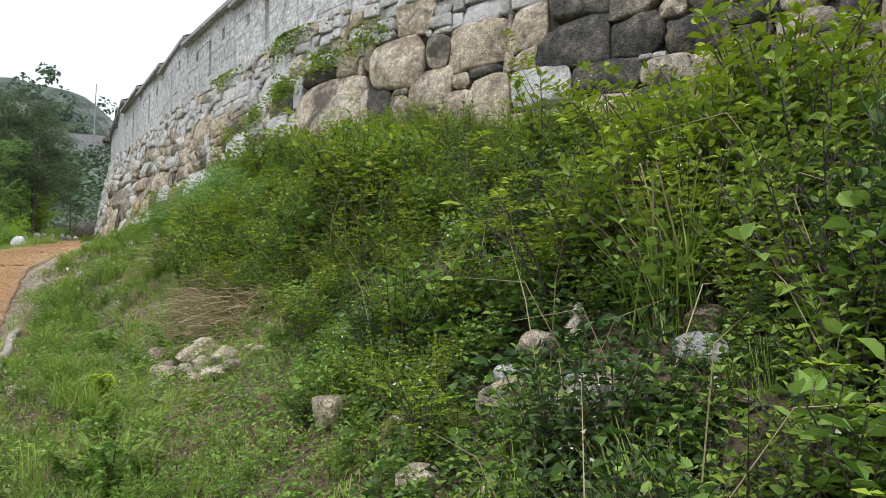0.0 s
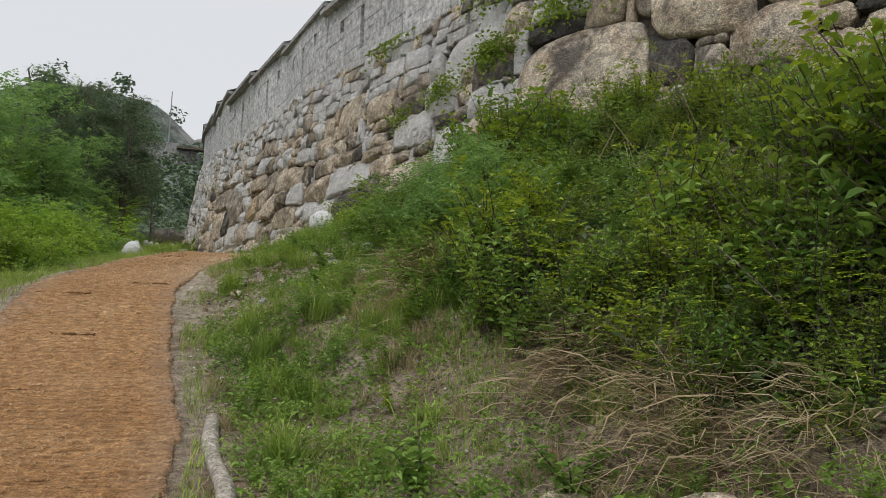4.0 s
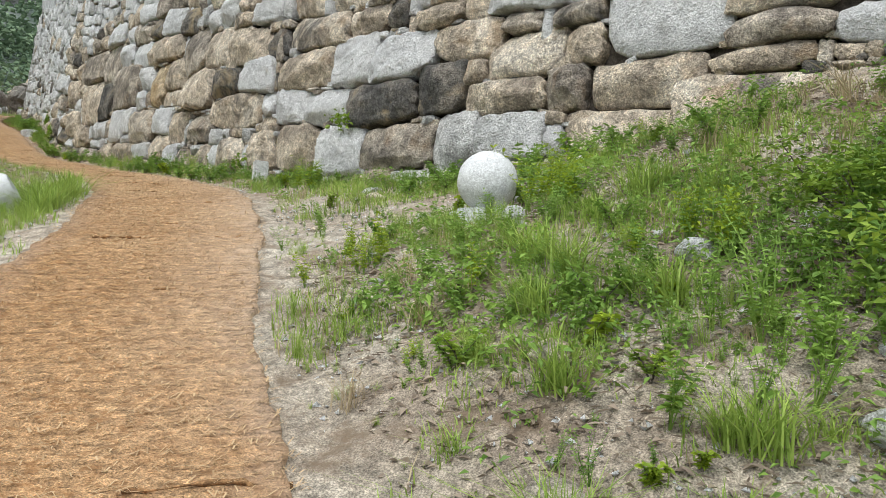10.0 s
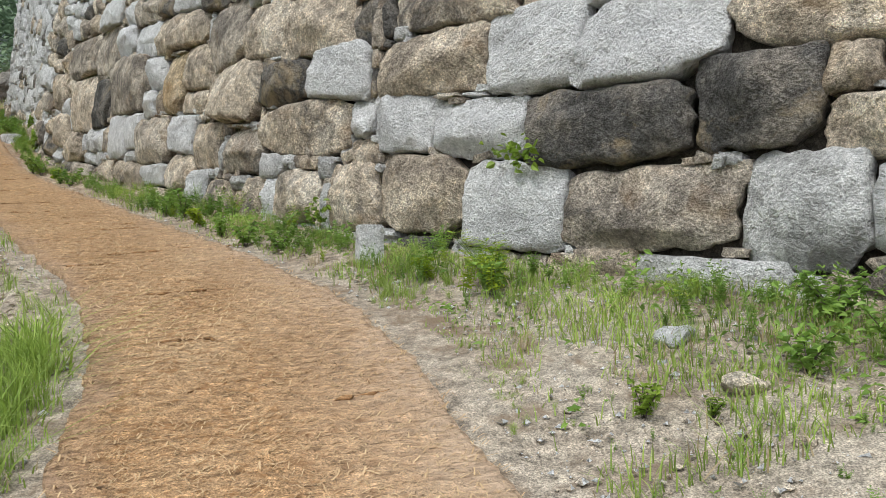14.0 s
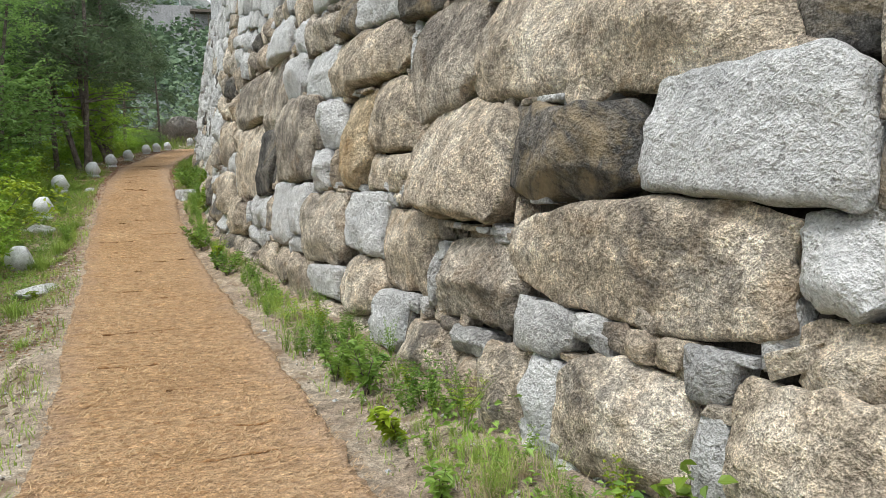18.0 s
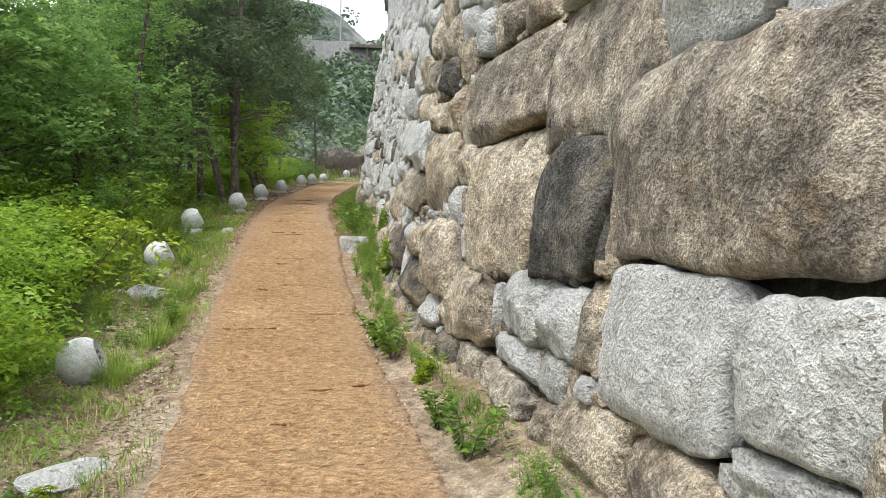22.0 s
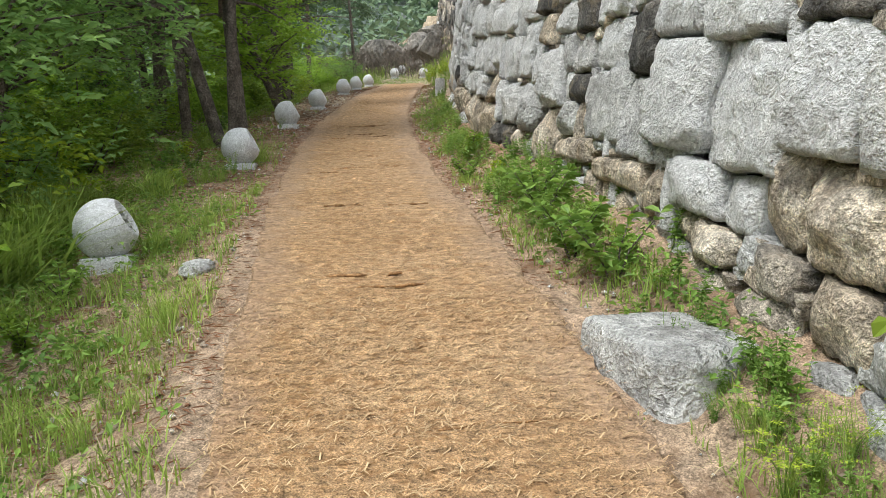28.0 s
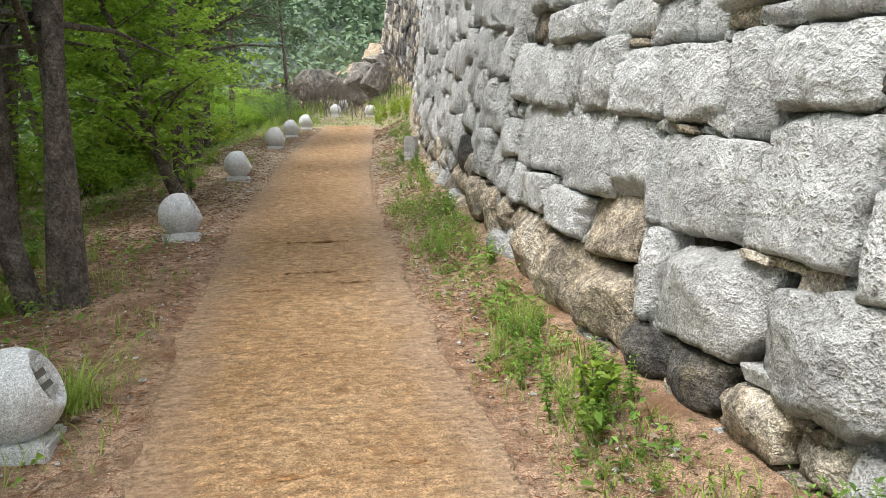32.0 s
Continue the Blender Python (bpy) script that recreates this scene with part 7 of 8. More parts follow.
def litter():
    """Brown pine needles strewn over the soil below the pines."""
    r = np.random.default_rng(91)
    xy = np.concatenate([scatter(r, 26000, 16, 37, -2.6, -0.7), scatter(r, 14000, 17, 36, 0.7, 1.7), scatter(r, 6000, 8, 17, -2.2, -0.75)])
    xy = xy[before_wall(xy, 0.1)]
    at = np.column_stack([xy, ground_z(xy) + r.uniform(0.004, 0.02, len(xy))])
    w = r.uniform(0, 6.28, len(xy))
    stuff("needle_litter", [leaves(r, at, 0.06, 0.09, 0.05, 1.0, 0.02, np.column_stack([np.cos(w), np.sin(w), 0 * w]))], LITTER, "reddish-brown fallen pine needles on the soil", "litter")


def mulch():
    """Dead leaves and bits of stalk over the shaded soil."""
    r = np.random.default_rng(95)
    xy = np.concatenate([scatter(r, 24000, -16, -4.2, 0.95, 4.8), scatter(r, 6000, -4.2, -0.8, 0.95, 4.2), scatter(r, 9000, 16, 38, -3.5, -0.9), scatter(r, 7000, 2, 16, -2.4, -0.85), scatter(r, 12000, 3, 36, 0.9, 2.2)])
    xy = xy[before_wall(xy, 0.1)]
    at = np.column_stack([xy, ground_z(xy) + r.uniform(0.003, 0.03, len(xy))])
    w = r.uniform(0, 6.28, len(xy))
    ax = np.column_stack([np.cos(w), np.sin(w), 0.15 * r.normal(0, 1, len(w))])
    k = r.uniform(0, 1, len(xy)) < 0.5
    stuff("leaf_mulch", [leaves(r, at[k], 0.045, 0.5, 0.1, 0.8, 0.3, ax[k]), leaves(r, at[~k], 0.065, 0.06, 0.1, 0.8, 0.1, ax[~k])], LEAF["mulch"], "grey-brown dead leaves and bits of stalk on the soil", "litter")


mulch()
LITTER = leaf_material("needle_litter", (0.17, 0.075, 0.04), (0.4, 0.21, 0.12), 0.9, 0.05)
litter()


# ---- the woods beside the path ----
def crown_leaves(rng, ends, per, spread, size, width=0.6, droop=0.4):
    """Loose clusters about the twigs' ends, as for needles."""
    at = np.concatenate([e + rng.normal(0, spread, (per, 3)) * [1, 1, 0.7] for e in ends])
    return leaves(rng, at, size, width, droop, 0.5)


def sprays(rng, ends, per, spread, size, each=9, width=0.55):
    """Flat sprays of leaves on the twigs, layer over layer with gaps between."""
    c = np.concatenate([e + rng.normal(0, spread, (per, 3)) * [1, 1, 0.6] for e in ends])
    w = np.repeat(rng.uniform(0, 6.28, len(c)), each)
    k = np.tile(np.linspace(-1, 1, each), len(c))
    tilt = np.repeat(rng.normal(-0.1, 0.3, len(c)), each)
    run = np.column_stack([np.cos(w), np.sin(w), tilt])
    at = np.repeat(c, each, 0) + run * (k * size * 1.5)[:, None] + rng.normal(0, size * 0.12, (len(k), 3))
    side = np.where(np.arange(len(k)) % 2 == 0, 1.0, -1.0)[:, None]
    axis = run * 0.7 + np.column_stack([-np.sin(w), np.cos(w), -0.2 + 0 * w]) * side
    return leaves(rng, at, size, width, 0.18, 0.75, 0.2, axis)


def broad_tree(seed, h, r, key, trunk_r=0.09, label="leafy green tree with a slender trunk at the woodland edge"):
    rng = np.random.default_rng(seed)
    root = new("tree")
    lean = rng.normal(0, 0.08, 2)
    k = np.linspace(0, 1, 8)
    trunk = np.stack([lean[0] * h * k + 0.06 * np.sin(k * 6 + seed), lean[1] * h * k + 0.06 * np.cos(k * 5 + seed), k * h * 0.8 - 0.15], 1)
    limbs, ends = [tube(trunk, trunk_r * (1 - 0.75 * k) + 0.01, 8)], []
    for _ in range(26):
        a = rng.uniform(0.16, 1.0)
        base = np.array([np.interp(a, k, trunk[:, c]) for c in range(3)])
        w = rng.uniform(0, 6.28)
        l = r * rng.uniform(0.5, 1.05) * (1.05 - 0.55 * a)
        tip = base + np.array([math.cos(w) * l, math.sin(w) * l, l * rng.uniform(0.1, 0.7)])
        mid = (base + tip) / 2 + [0, 0, 0.12 * l]
        limbs.append(tube([base, mid, tip], [trunk_r * 0.32 * (1.1 - a), trunk_r * 0.2 * (1.1 - a), 0.006], 5))
        for q in (0.45, 0.65, 0.85, 1.0):
            ends.append(base + (tip - base) * q + rng.normal(0, 0.18, 3))
    v, f = joined(limbs)
    part("trunk", mesh_of("trunk", v, f, [BARK], smooth_faces=True), None, root)
    v, f = sprays(rng, ends, 8, 0.27 * r / 2.0, 0.12)
    part("crown", mesh_of("crown", v, f, [LEAF[key]]), None, root)
    return tagged(root, label, "tree", group="woodland trees")


def pine(seed, h, r, stems=1, leans=None):
    rng = np.random.default_rng(seed)
    root = new("pine_tree")
    tr, limbs, ends = [], [], []
    for s in range(stems):
        w0 = seed + s * 2.6
        dirn = np.array([math.cos(w0), math.sin(w0)]) * (0.1 if stems > 1 else 0.05)
        if leans:
            dirn = np.array(leans[s])
        k = np.linspace(0, 1, 9)
        line = np.stack([dirn[0] * h * k + 0.1 * np.sin(k * 5 + w0) * k, dirn[1] * h * k + 0.08 * np.cos(k * 6 + w0) * k, k * h - 0.15], 1)
        tr.append(tube(line + ([0.1 * s, 0.06 * s, 0] if leans else [0, 0, 0]), (0.07 if s % 2 == 0 else 0.06) * (1 - 0.72 * k) + 0.012, 9))
        for _ in range(24):
            a = rng.uniform(0.22, 1.0)
            base = np.array([np.interp(a, k, line[:, c]) for c in range(3)])
            w = rng.uniform(0, 6.28)
            l = r * rng.uniform(0.6, 1.1) * (1.15 - 0.6 * a)
            tip = base + np.array([math.cos(w) * l, math.sin(w) * l, l * rng.uniform(-0.15, 0.3)])
            limbs.append(tube([base, (base + tip) / 2 + [0, 0, 0.08], tip], [0.03 * (1.2 - a), 0.018, 0.006], 5))
            if a > 0.36:
                for q in (0.4, 0.55, 0.7, 0.85, 1.0):
                    ends.append(base + (tip - base) * q + rng.normal(0, 0.12, 3))
    v, f = joined(tr + limbs)
    part("trunk", mesh_of("trunk", v, f, [BARK], smooth_faces=True), None, root)
    v, f = crown_leaves(rng, ends, 46, 0.19, 0.17, 0.1, 0.7)
    part("needles", mesh_of("needles", v, f, [LEAF["pine"]]), None, root)
    return tagged(root, "dark green pine with grey-brown trunk beside the path", "tree", group="pines")


def shrub(seed, h, r, key, n=1500, leaf=0.075):
    rng = np.random.default_rng(seed)
    root = new("shrub")
    blobs = [(rng.normal(0, r * 0.42, 2), rng.uniform(0.45, 1.0) * h, rng.uniform(0.3, 0.55) * r) for _ in range(9)]
    at, stems = [], []
    for c, hh, rr in blobs:
        d = rng.normal(0, 1, (n // 9, 3))
        d /= np.linalg.norm(d, axis=1)[:, None]
        p = d * rr * rng.uniform(0.55, 1.08, (len(d), 1)) * [1, 1, 0.75] + [c[0], c[1], max(hh - rr * 0.6, rr * 0.4)]
        at.append(p)
        stems.append(tube([(c[0] * 0.2, c[1] * 0.2, -0.05), (c[0] * 0.7, c[1] * 0.7, hh * 0.45), (c[0], c[1], hh * 0.9)], [0.014, 0.01, 0.004], 4))
    at = np.concatenate(at)
    at = at[at[:, 2] > 0.02]
    v, f = joined(stems)
    part("stem", mesh_of("stem", v, f, [BARK]), None, root)
    v, f = sprays(rng, at[rng.choice(len(at), len(at) // 5, replace=False)], 1, 0.03, leaf, 7)
    part("foliage", mesh_of("foliage", v, f, [LEAF[key]]), None, root)
    return tagged(root, "thick leafy green shrub at the edge of the woods", "shrub", group="woodland shrubs")


rng = np.random.default_rng(9)


def stand(ob, x, y, s=1.0, sink=0.0, spin=None):
    ob.matrix_basis = pose(x, y, float(ground_z([(x, y)])[0]) - sink, 0, 0, rng.uniform(0, 360) if spin is None else spin) @ Matrix.Diagonal((s, s, s, 1))


pair = pine(3, 7.5, 1.7, 3, [(-0.2, -0.12), (0.02, 0.03), (-0.1, 0.06)])
stand(pair, -15.35, 21.4, 1.0, spin=0)
single = pine(8, 7.0, 1.6, 1)
stand(single, -19.6, 17.4)
for x, y, s in [(-17.6, 23.2, 1.05), (-18.2, 26.3, 1.0), (-20.5, 29.6, 1.1), (-22.5, 32.6, 1.0), (-18.6, 20.6, 1.0), (-21.5, 26.4, 1.2), (-24.6, 36.5, 1.0), (-19.4, 23.0, 1.2), (-25.5, 41.0, 0.9), (-27.8, 37.8, 1.2), (-24.2, 30.0, 1.3)]:
    stand(copy_thing(pair if s > 1.05 else single, pose(0, 0, 0)), x, y, s)
oaks = [broad_tree(11, 5.6, 2.2, "tree"), broad_tree(12, 6.8, 2.5, "tree"), broad_tree(13, 4.6, 2.0, "edge")]
placed = [(-14.5, 16.3, 0.8), (-15.4, 18.4, 0.85), (-14.6, 13.2, 0.85), (-16.6, 19.6, 0.8), (-17.0, 24.9, 0.8), (-19.3, 28.0, 0.8), (-13.4, 14.4, 1.0), (-13.9, 11.2, 1.05), (-13.0, 8.2, 1.1), (-11.0, 5.6, 0.9), (-14.6, 10.4, 1.2), (-15.3, 14.2, 1.2), (-8.3, 3.6, 0.9), (-11.5, 4.8, 1.15), (-6.4, 0.6, 0.85), (-9.4, -0.6, 1.1), (-5.2, -3.2, 0.75), (-8.2, -4.6, 1.0),
          (-17.8, 12.0, 1.3), (-18.6, 16.4, 1.3), (-14.5, 6.4, 1.3), (-13.2, 1.0, 1.3), (-12.2, -4.0, 1.2), (-21.4, 19.6, 1.4), (-23.4, 23.8, 1.4), (-26.5, 28.0, 1.4), (-29.0, 33.0, 1.4), (-31.0, 39.0, 1.3), (-18.5, 6.0, 1.5), (-22.8, 13.0, 1.5)]
for k, (x, y, s) in enumerate(placed):
    stand(oaks[k] if k < 3 else copy_thing(oaks[int(rng.integers(0, 3))], pose(0, 0, 0)), x, y, s)
bushes = [shrub(21, 1.3, 1.1, "edge", 2200), shrub(22, 0.9, 0.9, "bush", 1700), shrub(23, 1.6, 1.2, "tree", 2200), shrub(24, 0.75, 0.8, "edge", 1300, 0.09), shrub(25, 1.1, 1.0, "fresh", 1700, 0.085)]
first = list(bushes)
spots = list(scatter(rng, 14, 8, 13, -4.2, -2.4)) + list(scatter(rng, 12, 13, 18, -4.4, -3.0)) + list(scatter(rng, 30, -3, 12, -4.0, -2.15)) + list(scatter(rng, 40, 5, 20, -3.6, -2.0)) + list(scatter(rng, 30, 18, 38, -4.5, -2.5)) + list(scatter(rng, 24, 11, 24, -3.8, -2.2)) + list(scatter(rng, 12, -12, -3, -5.0, -2.6)) + list(scatter(rng, 34, -6, 36, -8.5, -4.5)) + list(scatter(rng, 9, 38, 48, -5, -2))
for x, y in spots:
    ob = first.pop() if first else copy_thing(bushes[int(rng.choice(5, p=[0.28, 0.24, 0.14, 0.16, 0.18]))], pose(0, 0, 0))
    i, d = lateral([(x, y)])
    if 13 < y < 36 and d[0] > -3.2:
        x, y = x - SP_T[i[0], 1] * 0.9, y + SP_T[i[0], 0] * 0.9
    stand(ob, x, y, rng.uniform(0.75, 1.2) * (0.75 if d[0] > -2.9 else 1.0), 0.05)
for x, y in [(3.95, -2.7), (4.2, -3.05), (4.4, -2.65), (4.1, -2.3), (4.4, -3.4), (3.85, -2.15), (4.7, -3.75), (4.6, -2.2), (4.75, -3.05), (5.05, -3.5)]:
    ob = copy_thing(bushes[1 if x < 4.3 else 2], pose(0, 0, 0))
    stand(ob, x, y, rng.uniform(0.42, 0.6), 0.03)
    tagged(ob, "knee-high leafy green bush at the foot of the bank", "shrub", group="bank bushes")


# ---- the rock, the hill and the ridge beyond ----
def outcrop():
    """Jointed bedrock that crops out where the path bends away under the wall."""
    root = new("rock_outcrop")
    rng = np.random.default_rng(40)
    for k in range(26):
        x, y = -24.4 + rng.normal(0, 2.0), 47.2 + rng.normal(0, 1.4)
        sx, sy, sz = rng.uniform(0.8, 2.0), rng.uniform(0.8, 1.6), rng.uniform(0.6, 1.3)
        z = 7.3 + rng.uniform(0, 1.6) * (1 - abs(x + 24.6) / 6) + 0.25 * (y - 45)
        bm = bmesh.new()
        bmesh.ops.create_icosphere(bm, subdivisions=4, radius=0.5)
        planes = [(Vector(rng.normal(0, 1, 3)).normalized(), rng.uniform(0.22, 0.38)) for _ in range(12)]
        for v in bm.verts:
            for n, d in planes:
                q = v.co.dot(n)
                if q > d:
                    v.co -= n * (q - d) * 0.97
            v.co *= 1 + 0.1 * noise.noise(v.co * 4 + Vector((k, 0, 0))) + 0.06 * noise.noise(v.co * 12)
            v.co = Vector((v.co.x * sx * 1.5 + x, v.co.y * sy * 1.5 + y, v.co.z * sz * 1.5 + z))
        part("rock", bm, ROCK, root)
    tagged(root, "grey-brown weathered bedrock outcrop below the wall", "rock")


outcrop()


def bare_scrub():
    """Leafless brown brush on the slope where the path ends."""
    r = np.random.default_rng(44)
    rows = []
    for _ in range(420):
        x, y = -25.6 + r.normal(0, 2.6), 43.8 + r.normal(0, 1.8)
        z = float(ground_z([(x, y)])[0])
        w, l = r.uniform(0, 6.28), r.uniform(0.5, 1.7)
        d = np.array([math.cos(w), math.sin(w), 0]) * l * r.uniform(0.1, 0.7)
        p, q = np.array([x, y, z]) + d * 0.45 + [0, 0, l * 0.5], np.array([x, y, z]) + d + [0, 0, l * r.uniform(0.6, 1.0)]
        rows.append(tube([(x, y, z - 0.05), p, q], [0.014, 0.009, 0.003], 3))
        for _ in range(3):
            rows.append(tube([p, p + r.normal(0, 0.15, 3) + [0, 0, 0.15], p + r.normal(0, 0.3, 3) + [0, 0, 0.3]], [0.007, 0.005, 0.002], 3))
    stuff("bare_scrub", rows, BARK, "leafless grey-brown brush on the slope below the wall", "shrubs")


bare_scrub()


def hill_z(xy):
    """The wooded hillside ahead and to the left, and a rocky peak behind it."""
    o = np.array([-5.0, 8.0])
    p = xy - o
    r = np.hypot(p[:, 0], p[:, 1])
    az = np.degrees(np.arctan2(-p[:, 0], p[:, 1]))
    z = 4 + np.maximum(r - 46, 0) * np.tan(np.radians(20.5)) * smooth(az, -40, 10) * (1 - 0.35 * smooth(az, 45, 90))
    cap = 36 - 9 * smooth(az, 28, 20) + 4 * np.sin(az * 0.21)
    z = np.minimum(z, cap + 0.04 * np.maximum(r - 120, 0))
    peak = np.interp(az, [5, 20, 24, 27, 29, 30.5, 31.8, 33.6, 36.4, 38.8, 42, 50, 60, 80, 110], [30, 55, 68, 72, 71, 79, 84, 88, 90, 88, 82, 75, 66, 50, 20])
    z = np.maximum(z, peak * smooth(r, 170, 252))
    return z


def hill():
    az = np.radians(np.linspace(-25, 125, 160))
    rr = np.r_[np.linspace(44, 140, 60), np.linspace(145, 330, 40)]
    A, R = np.meshgrid(az, rr, indexing="ij")
    xy = np.stack([-5 - np.sin(A) * R, 8 + np.cos(A) * R], -1).reshape(-1, 2)
    n = np.array([noise.fractal((x * 0.03, y * 0.03, 0), 1.0, 2.0, 5) for x, y in xy])
    z = hill_z(xy) + n * np.where(R.ravel() > 150, 3.5, 2.5)
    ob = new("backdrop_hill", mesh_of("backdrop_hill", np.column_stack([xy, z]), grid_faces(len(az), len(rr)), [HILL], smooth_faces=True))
    tagged(ob, "wooded hillside and rocky peak in the haze", "hill", kind="structure")


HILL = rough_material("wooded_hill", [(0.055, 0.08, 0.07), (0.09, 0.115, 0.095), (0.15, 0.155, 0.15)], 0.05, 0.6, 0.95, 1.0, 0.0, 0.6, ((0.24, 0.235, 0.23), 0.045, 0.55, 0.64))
hill()


def far_woods():
    rng = np.random.default_rng(50)
    az = np.radians(rng.uniform(8, 100, 2800))
    r = 46 + 205 * rng.uniform(0, 1, 2800) ** 1.25
    xy = np.stack([-5 - np.sin(az) * r, 8 + np.cos(az) * r], 1)
    z = hill_z(xy)
    pieces = []
    for (x, y), zz, rr in zip(xy, z, r):
        s = rng.uniform(1.3, 2.6) * (1.0 if rr < 150 else 1.5)
        n = 56
        if rr > 190 and noise.noise((x * 0.04, y * 0.04, 0.0)) > 0.12:
            continue
        d = rng.normal(0, 1, (n, 3))
        d /= np.linalg.norm(d, axis=1)[:, None]
        at = d * s * rng.uniform(0.6, 1.05, (n, 1)) * [1, 1, 1.15] + [x, y, zz + s * 0.9]
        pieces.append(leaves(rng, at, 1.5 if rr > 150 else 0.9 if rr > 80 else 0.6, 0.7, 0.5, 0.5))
    # no haze in the air here; the greyed leaves stand in for it
    stuff("far_woods", pieces, LEAF["far"], "grey-green woods on the hillside, haze put into the leaf colour", "trees")
    # a nearer belt that closes the gap behind the path's trees
    pieces = []
    for _ in range(260):
        a = math.radians(rng.uniform(12, 150))
        q = rng.uniform(24, 48)
        x, y = -8 - math.sin(a) * q, 10 + math.cos(a) * q
        i, dd = lateral([(x, y)])
        if dd[0] > -9:
            continue
        s = rng.uniform(1.6, 2.8)
        z0 = float(ground_z([(x, y)])[0])
        for lift in (0.8, 2.6, 4.4):
            d = rng.normal(0, 1, (110, 3))
            d /= np.linalg.norm(d, axis=1)[:, None]
            pieces.append(leaves(rng, d * s * rng.uniform(0.6, 1.05, (110, 1)) + [x, y, z0 + lift + s * 0.4], 0.4, 0.65, 0.4, 0.5))
    stuff("woods_belt", pieces, LEAF["tree"], "deep green woodland closing the view beside the path", "trees")


far_woods()


def gate_house():
    """A pale wall stair and platform with a pole, high on the ridge."""
    root = new("ridge_platform")
    base = Vector((-62.0, 112.0, 36.0))
    root.matrix_basis = Matrix.Translation(base)
    tagged(root, "pale stepped wall and platform with a tall pole on the ridge", "building")
    t = Vector((0.87, 0.5, 0))
    rot = np.array(Matrix.Rotation(radians(30), 3, "Z"))
    for k in range(14):
        c = np.array(base) + np.array((0.87, 0.5, 0)) * (k * 1.5 - 12)
        v, f = box(-0.74, 0.74, -0.6, 0.6, -6, 0.2 - 0.55 * max(0, k - 6) + (0.8 if k < 3 else 0))
        part("wall_step", mesh_of("wall_step", v @ rot.T + c, f, [CAP]), None, root)
    v, f = tube([np.array(base) + [-3.5, -2.0, -3], np.array(base) + [-3.4, -2.0, 9.5]], [0.14, 0.07], 6)
    part("pole", mesh_of("pole", v, f, [CAP]), None, root)
    pieces = []
    rot = np.array(Matrix.Rotation(radians(30), 3, "Z"))
    for x in (-2, 0, 2, 4):
        v, f = box(x - 0.12, x + 0.12, -1.6, -1.4, -6, -1.0)
        pieces.append((v @ rot.T + np.array(base), f))
    v, f = box(-2.6, 4.8, -2.0, -0.6, -1.0, -0.6)
    pieces.append((v @ rot.T + np.array(base), f))
    for v, f in pieces:
        part("platform_beam", mesh_of("platform_beam", v, f, [BARK]), None, root)


gate_house()


# ---- small stones on the soil, last ----
rng = np.random.default_rng(90)
boulder("white_rock", -10.24, 13.72, (0.42, 0.3, 0.2), "w", 1, "broken white rock lying in the grass by the path")
boulder("white_rock", -7.1, 9.95, (0.45, 0.3, 0.16), "w", 2, "flat pale rock at the mat's edge")
boulder("white_rock", -5.9, 7.6, (0.4, 0.3, 0.14), "w", 12, "flat pale rock at the mat's edge")
for k, (x, y, s) in enumerate([(5.78, -7.02, 0.3), (6.35, -7.4, 0.42), (6.75, -7.75, 0.36), (6.3, -7.62, 0.24), (6.08, -7.55, 0.34), (6.58, -7.95, 0.22), (5.2, -8.3, 0.22), (6.2, -7.85, 0.2), (6.95, -8.0, 0.26), (5.55, -7.3, 0.2), (8.2, -9.6, 0.4), (2.38, -3.12, 0.24), (2.54, -3.24, 0.18), (2.56, -3.5, 0.16), (2.48, -2.45, 0.2), (3.95, -3.9, 0.14), (4.27, -4.32, 0.16)]):
    boulder("fieldstone", x, y, (s, s * 0.75, s * 0.5), "tttb"[k % 4], 100 + k, "rough tan stone half buried at the foot of the bank", group="bank stones")
for k in range(16):
    x, y, s = 6.45 + rng.normal(0, 0.35), -7.75 + rng.normal(0, 0.25), rng.uniform(0.1, 0.26)
    boulder("fieldstone", x, y, (s, s * 0.8, s * 0.45), "ttb"[k % 3], 700 + k, "flat tan stone in a heap at the foot of the bank", group="bank stones")
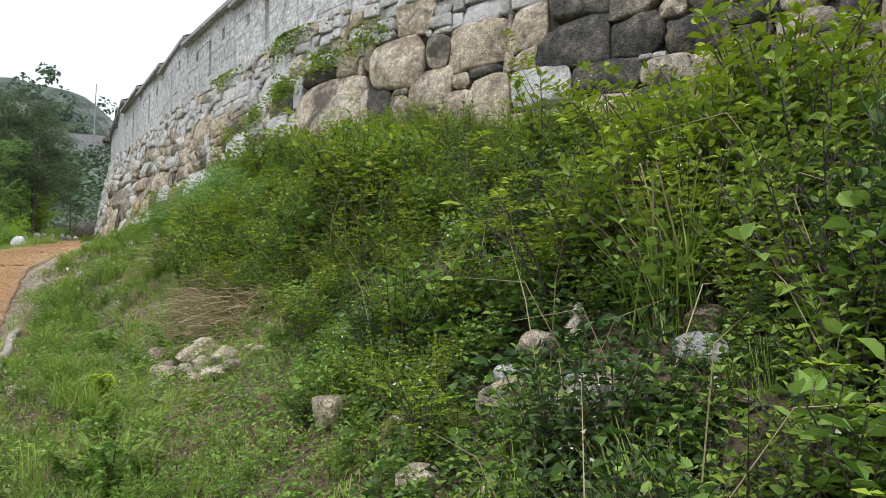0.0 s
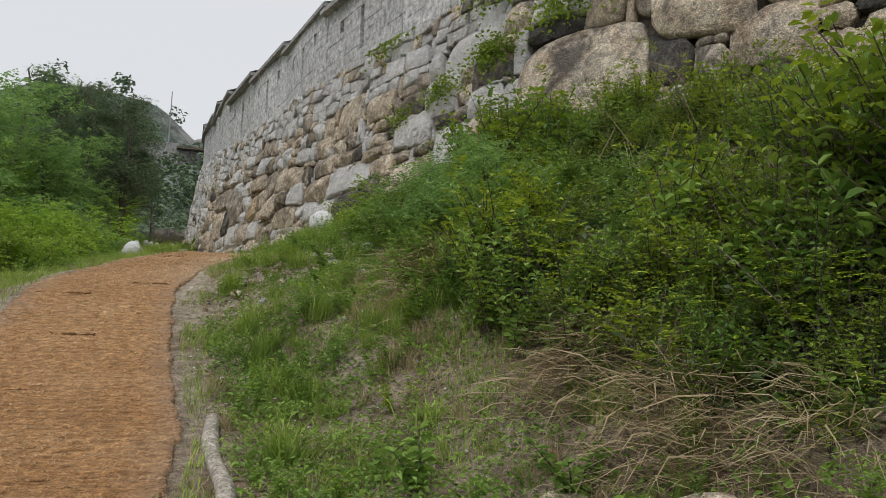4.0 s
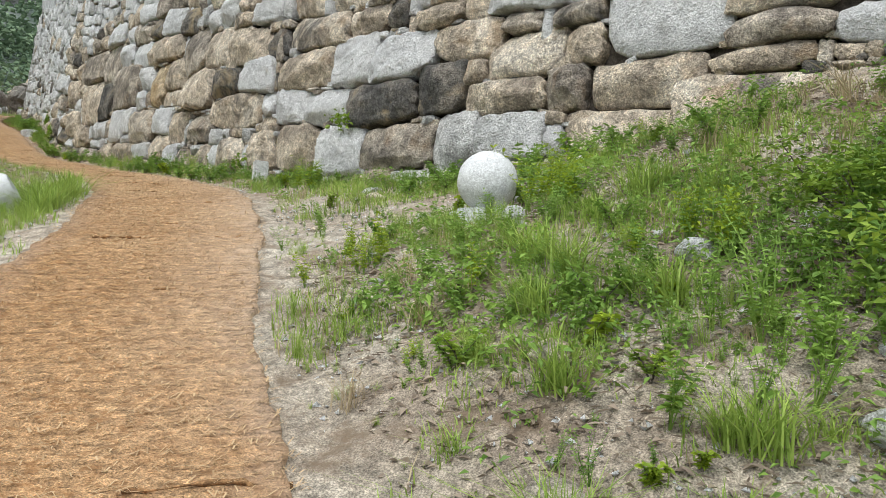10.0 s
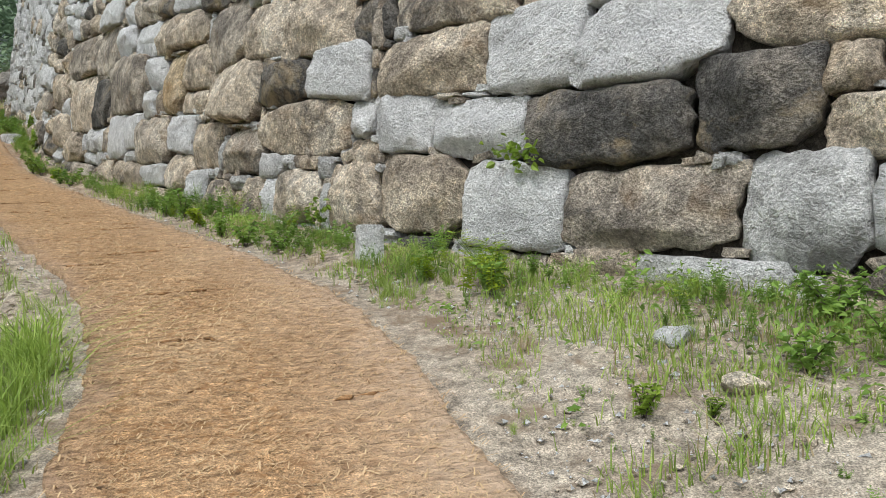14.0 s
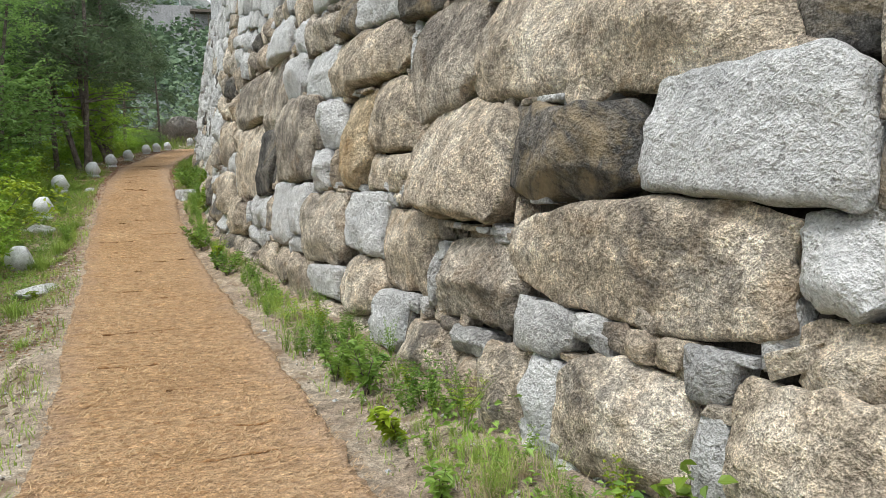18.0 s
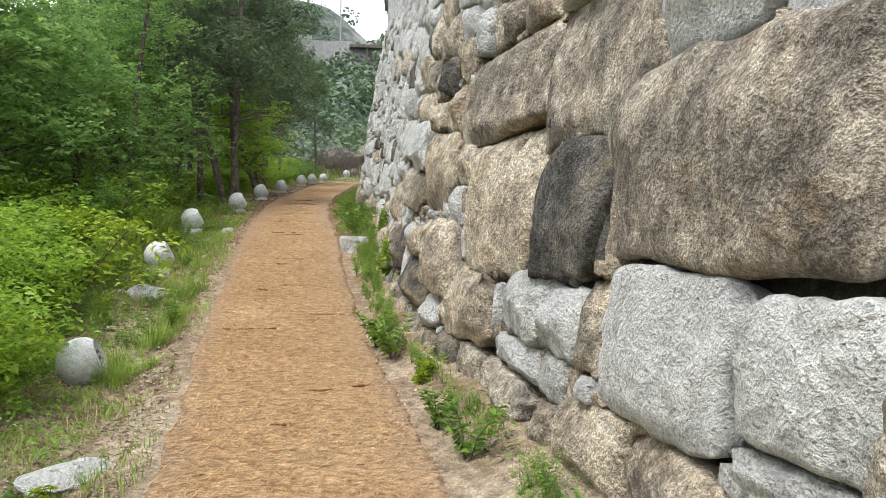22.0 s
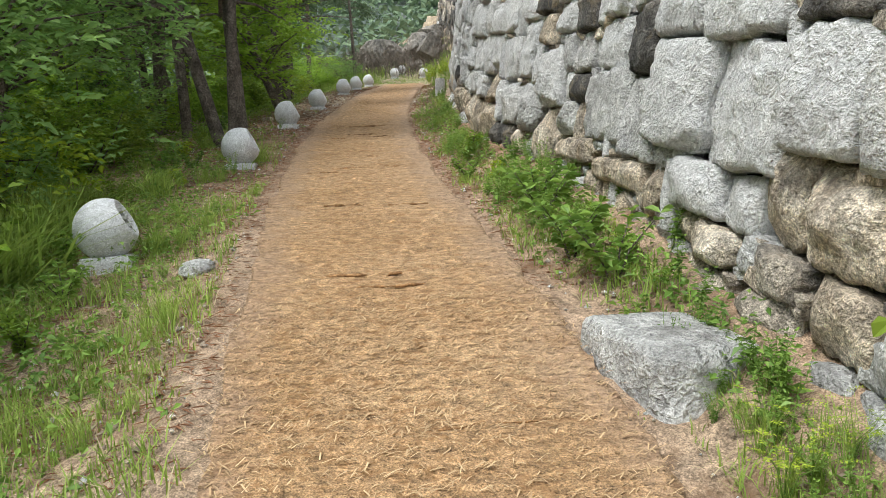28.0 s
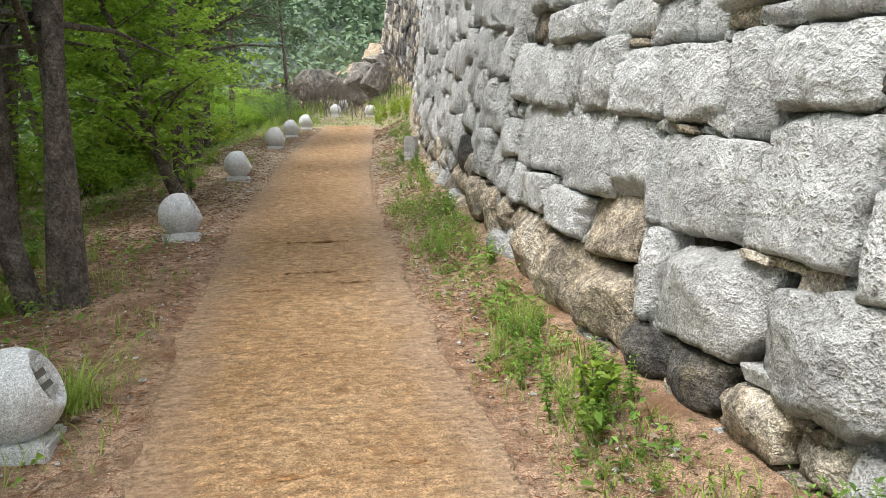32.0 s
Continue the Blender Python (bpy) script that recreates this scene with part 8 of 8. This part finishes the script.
for k in range(22):
    x, y, s = 9.6 + rng.normal(0, 0.45), -10.35 + rng.normal(0, 0.35), rng.uniform(0.14, 0.42)
    boulder("fieldstone", x, y, (s, s * 0.8, s * 0.5), "tgt"[k % 3], 740 + k, "rough tan stone in a heap at the foot of the bank", group="bank stones")
for k, (x, y) in enumerate(scatter(rng, 90, -6, 3, 1.0, 3.6)):
    if before_wall(np.array([[x, y]]), 0.2)[0]:
        s = float(rng.choice([0.06, 0.09, 0.12, 0.2], p=[0.4, 0.3, 0.2, 0.1]))
        boulder("loose_stone", x, y, (s, s * 0.8, s * 0.5), "wtg"[k % 3], 200 + k, "small pale stone lying on the gravel", group="loose stones")
for k, (x, y) in enumerate(scatter(rng, 40, 3, 34, -2.0, -0.9)):
    s = float(rng.choice([0.05, 0.08, 0.12, 0.2], p=[0.4, 0.3, 0.2, 0.1]))
    boulder("loose_stone", x, y, (s, s * 0.8, s * 0.5), "wtg"[k % 3], 400 + k, "small pale stone beside the matting", group="loose stones")


def gravel():
    r = np.random.default_rng(8)
    xy = np.concatenate([scatter(r, 9000, -6, 4, 0.8, 3.6), scatter(r, 5000, 4, 34, 0.75, 1.9), scatter(r, 6000, 0, 34, -2.0, -0.75), scatter(r, 3000, -16, -6, 0.8, 2.4)])
    xy = xy[before_wall(xy, 0.15)]
    n = len(xy)
    s = 0.006 + 0.018 * r.uniform(0, 1, n) ** 4
    c = np.column_stack([xy, ground_z(xy) + s * 0.2])
    o = np.array([(1, 0, 0), (-1, 0, 0), (0, 1, 0), (0, -1, 0), (0, 0, 0.7), (0, 0, -0.7)], float)
    v = c[:, None] + o[None] * s[:, None, None] * r.uniform(0.6, 1.3, (n, 6, 1))
    f = np.array([(0, 2, 4), (2, 1, 4), (1, 3, 4), (3, 0, 4), (2, 0, 5), (1, 2, 5), (3, 1, 5), (0, 3, 5)])
    faces = (6 * np.arange(n))[:, None, None] + f[None]
    ob = new("gravel", mesh_of("gravel", v.reshape(-1, 3), faces.reshape(-1, 3), [STONE_FAR["w"], STONE_FAR["t"]], r.integers(0, 2, n * 8)))
    tagged(ob, "pale grit and gravel scattered on the soil", "gravel", kind="stuff")


gravel()
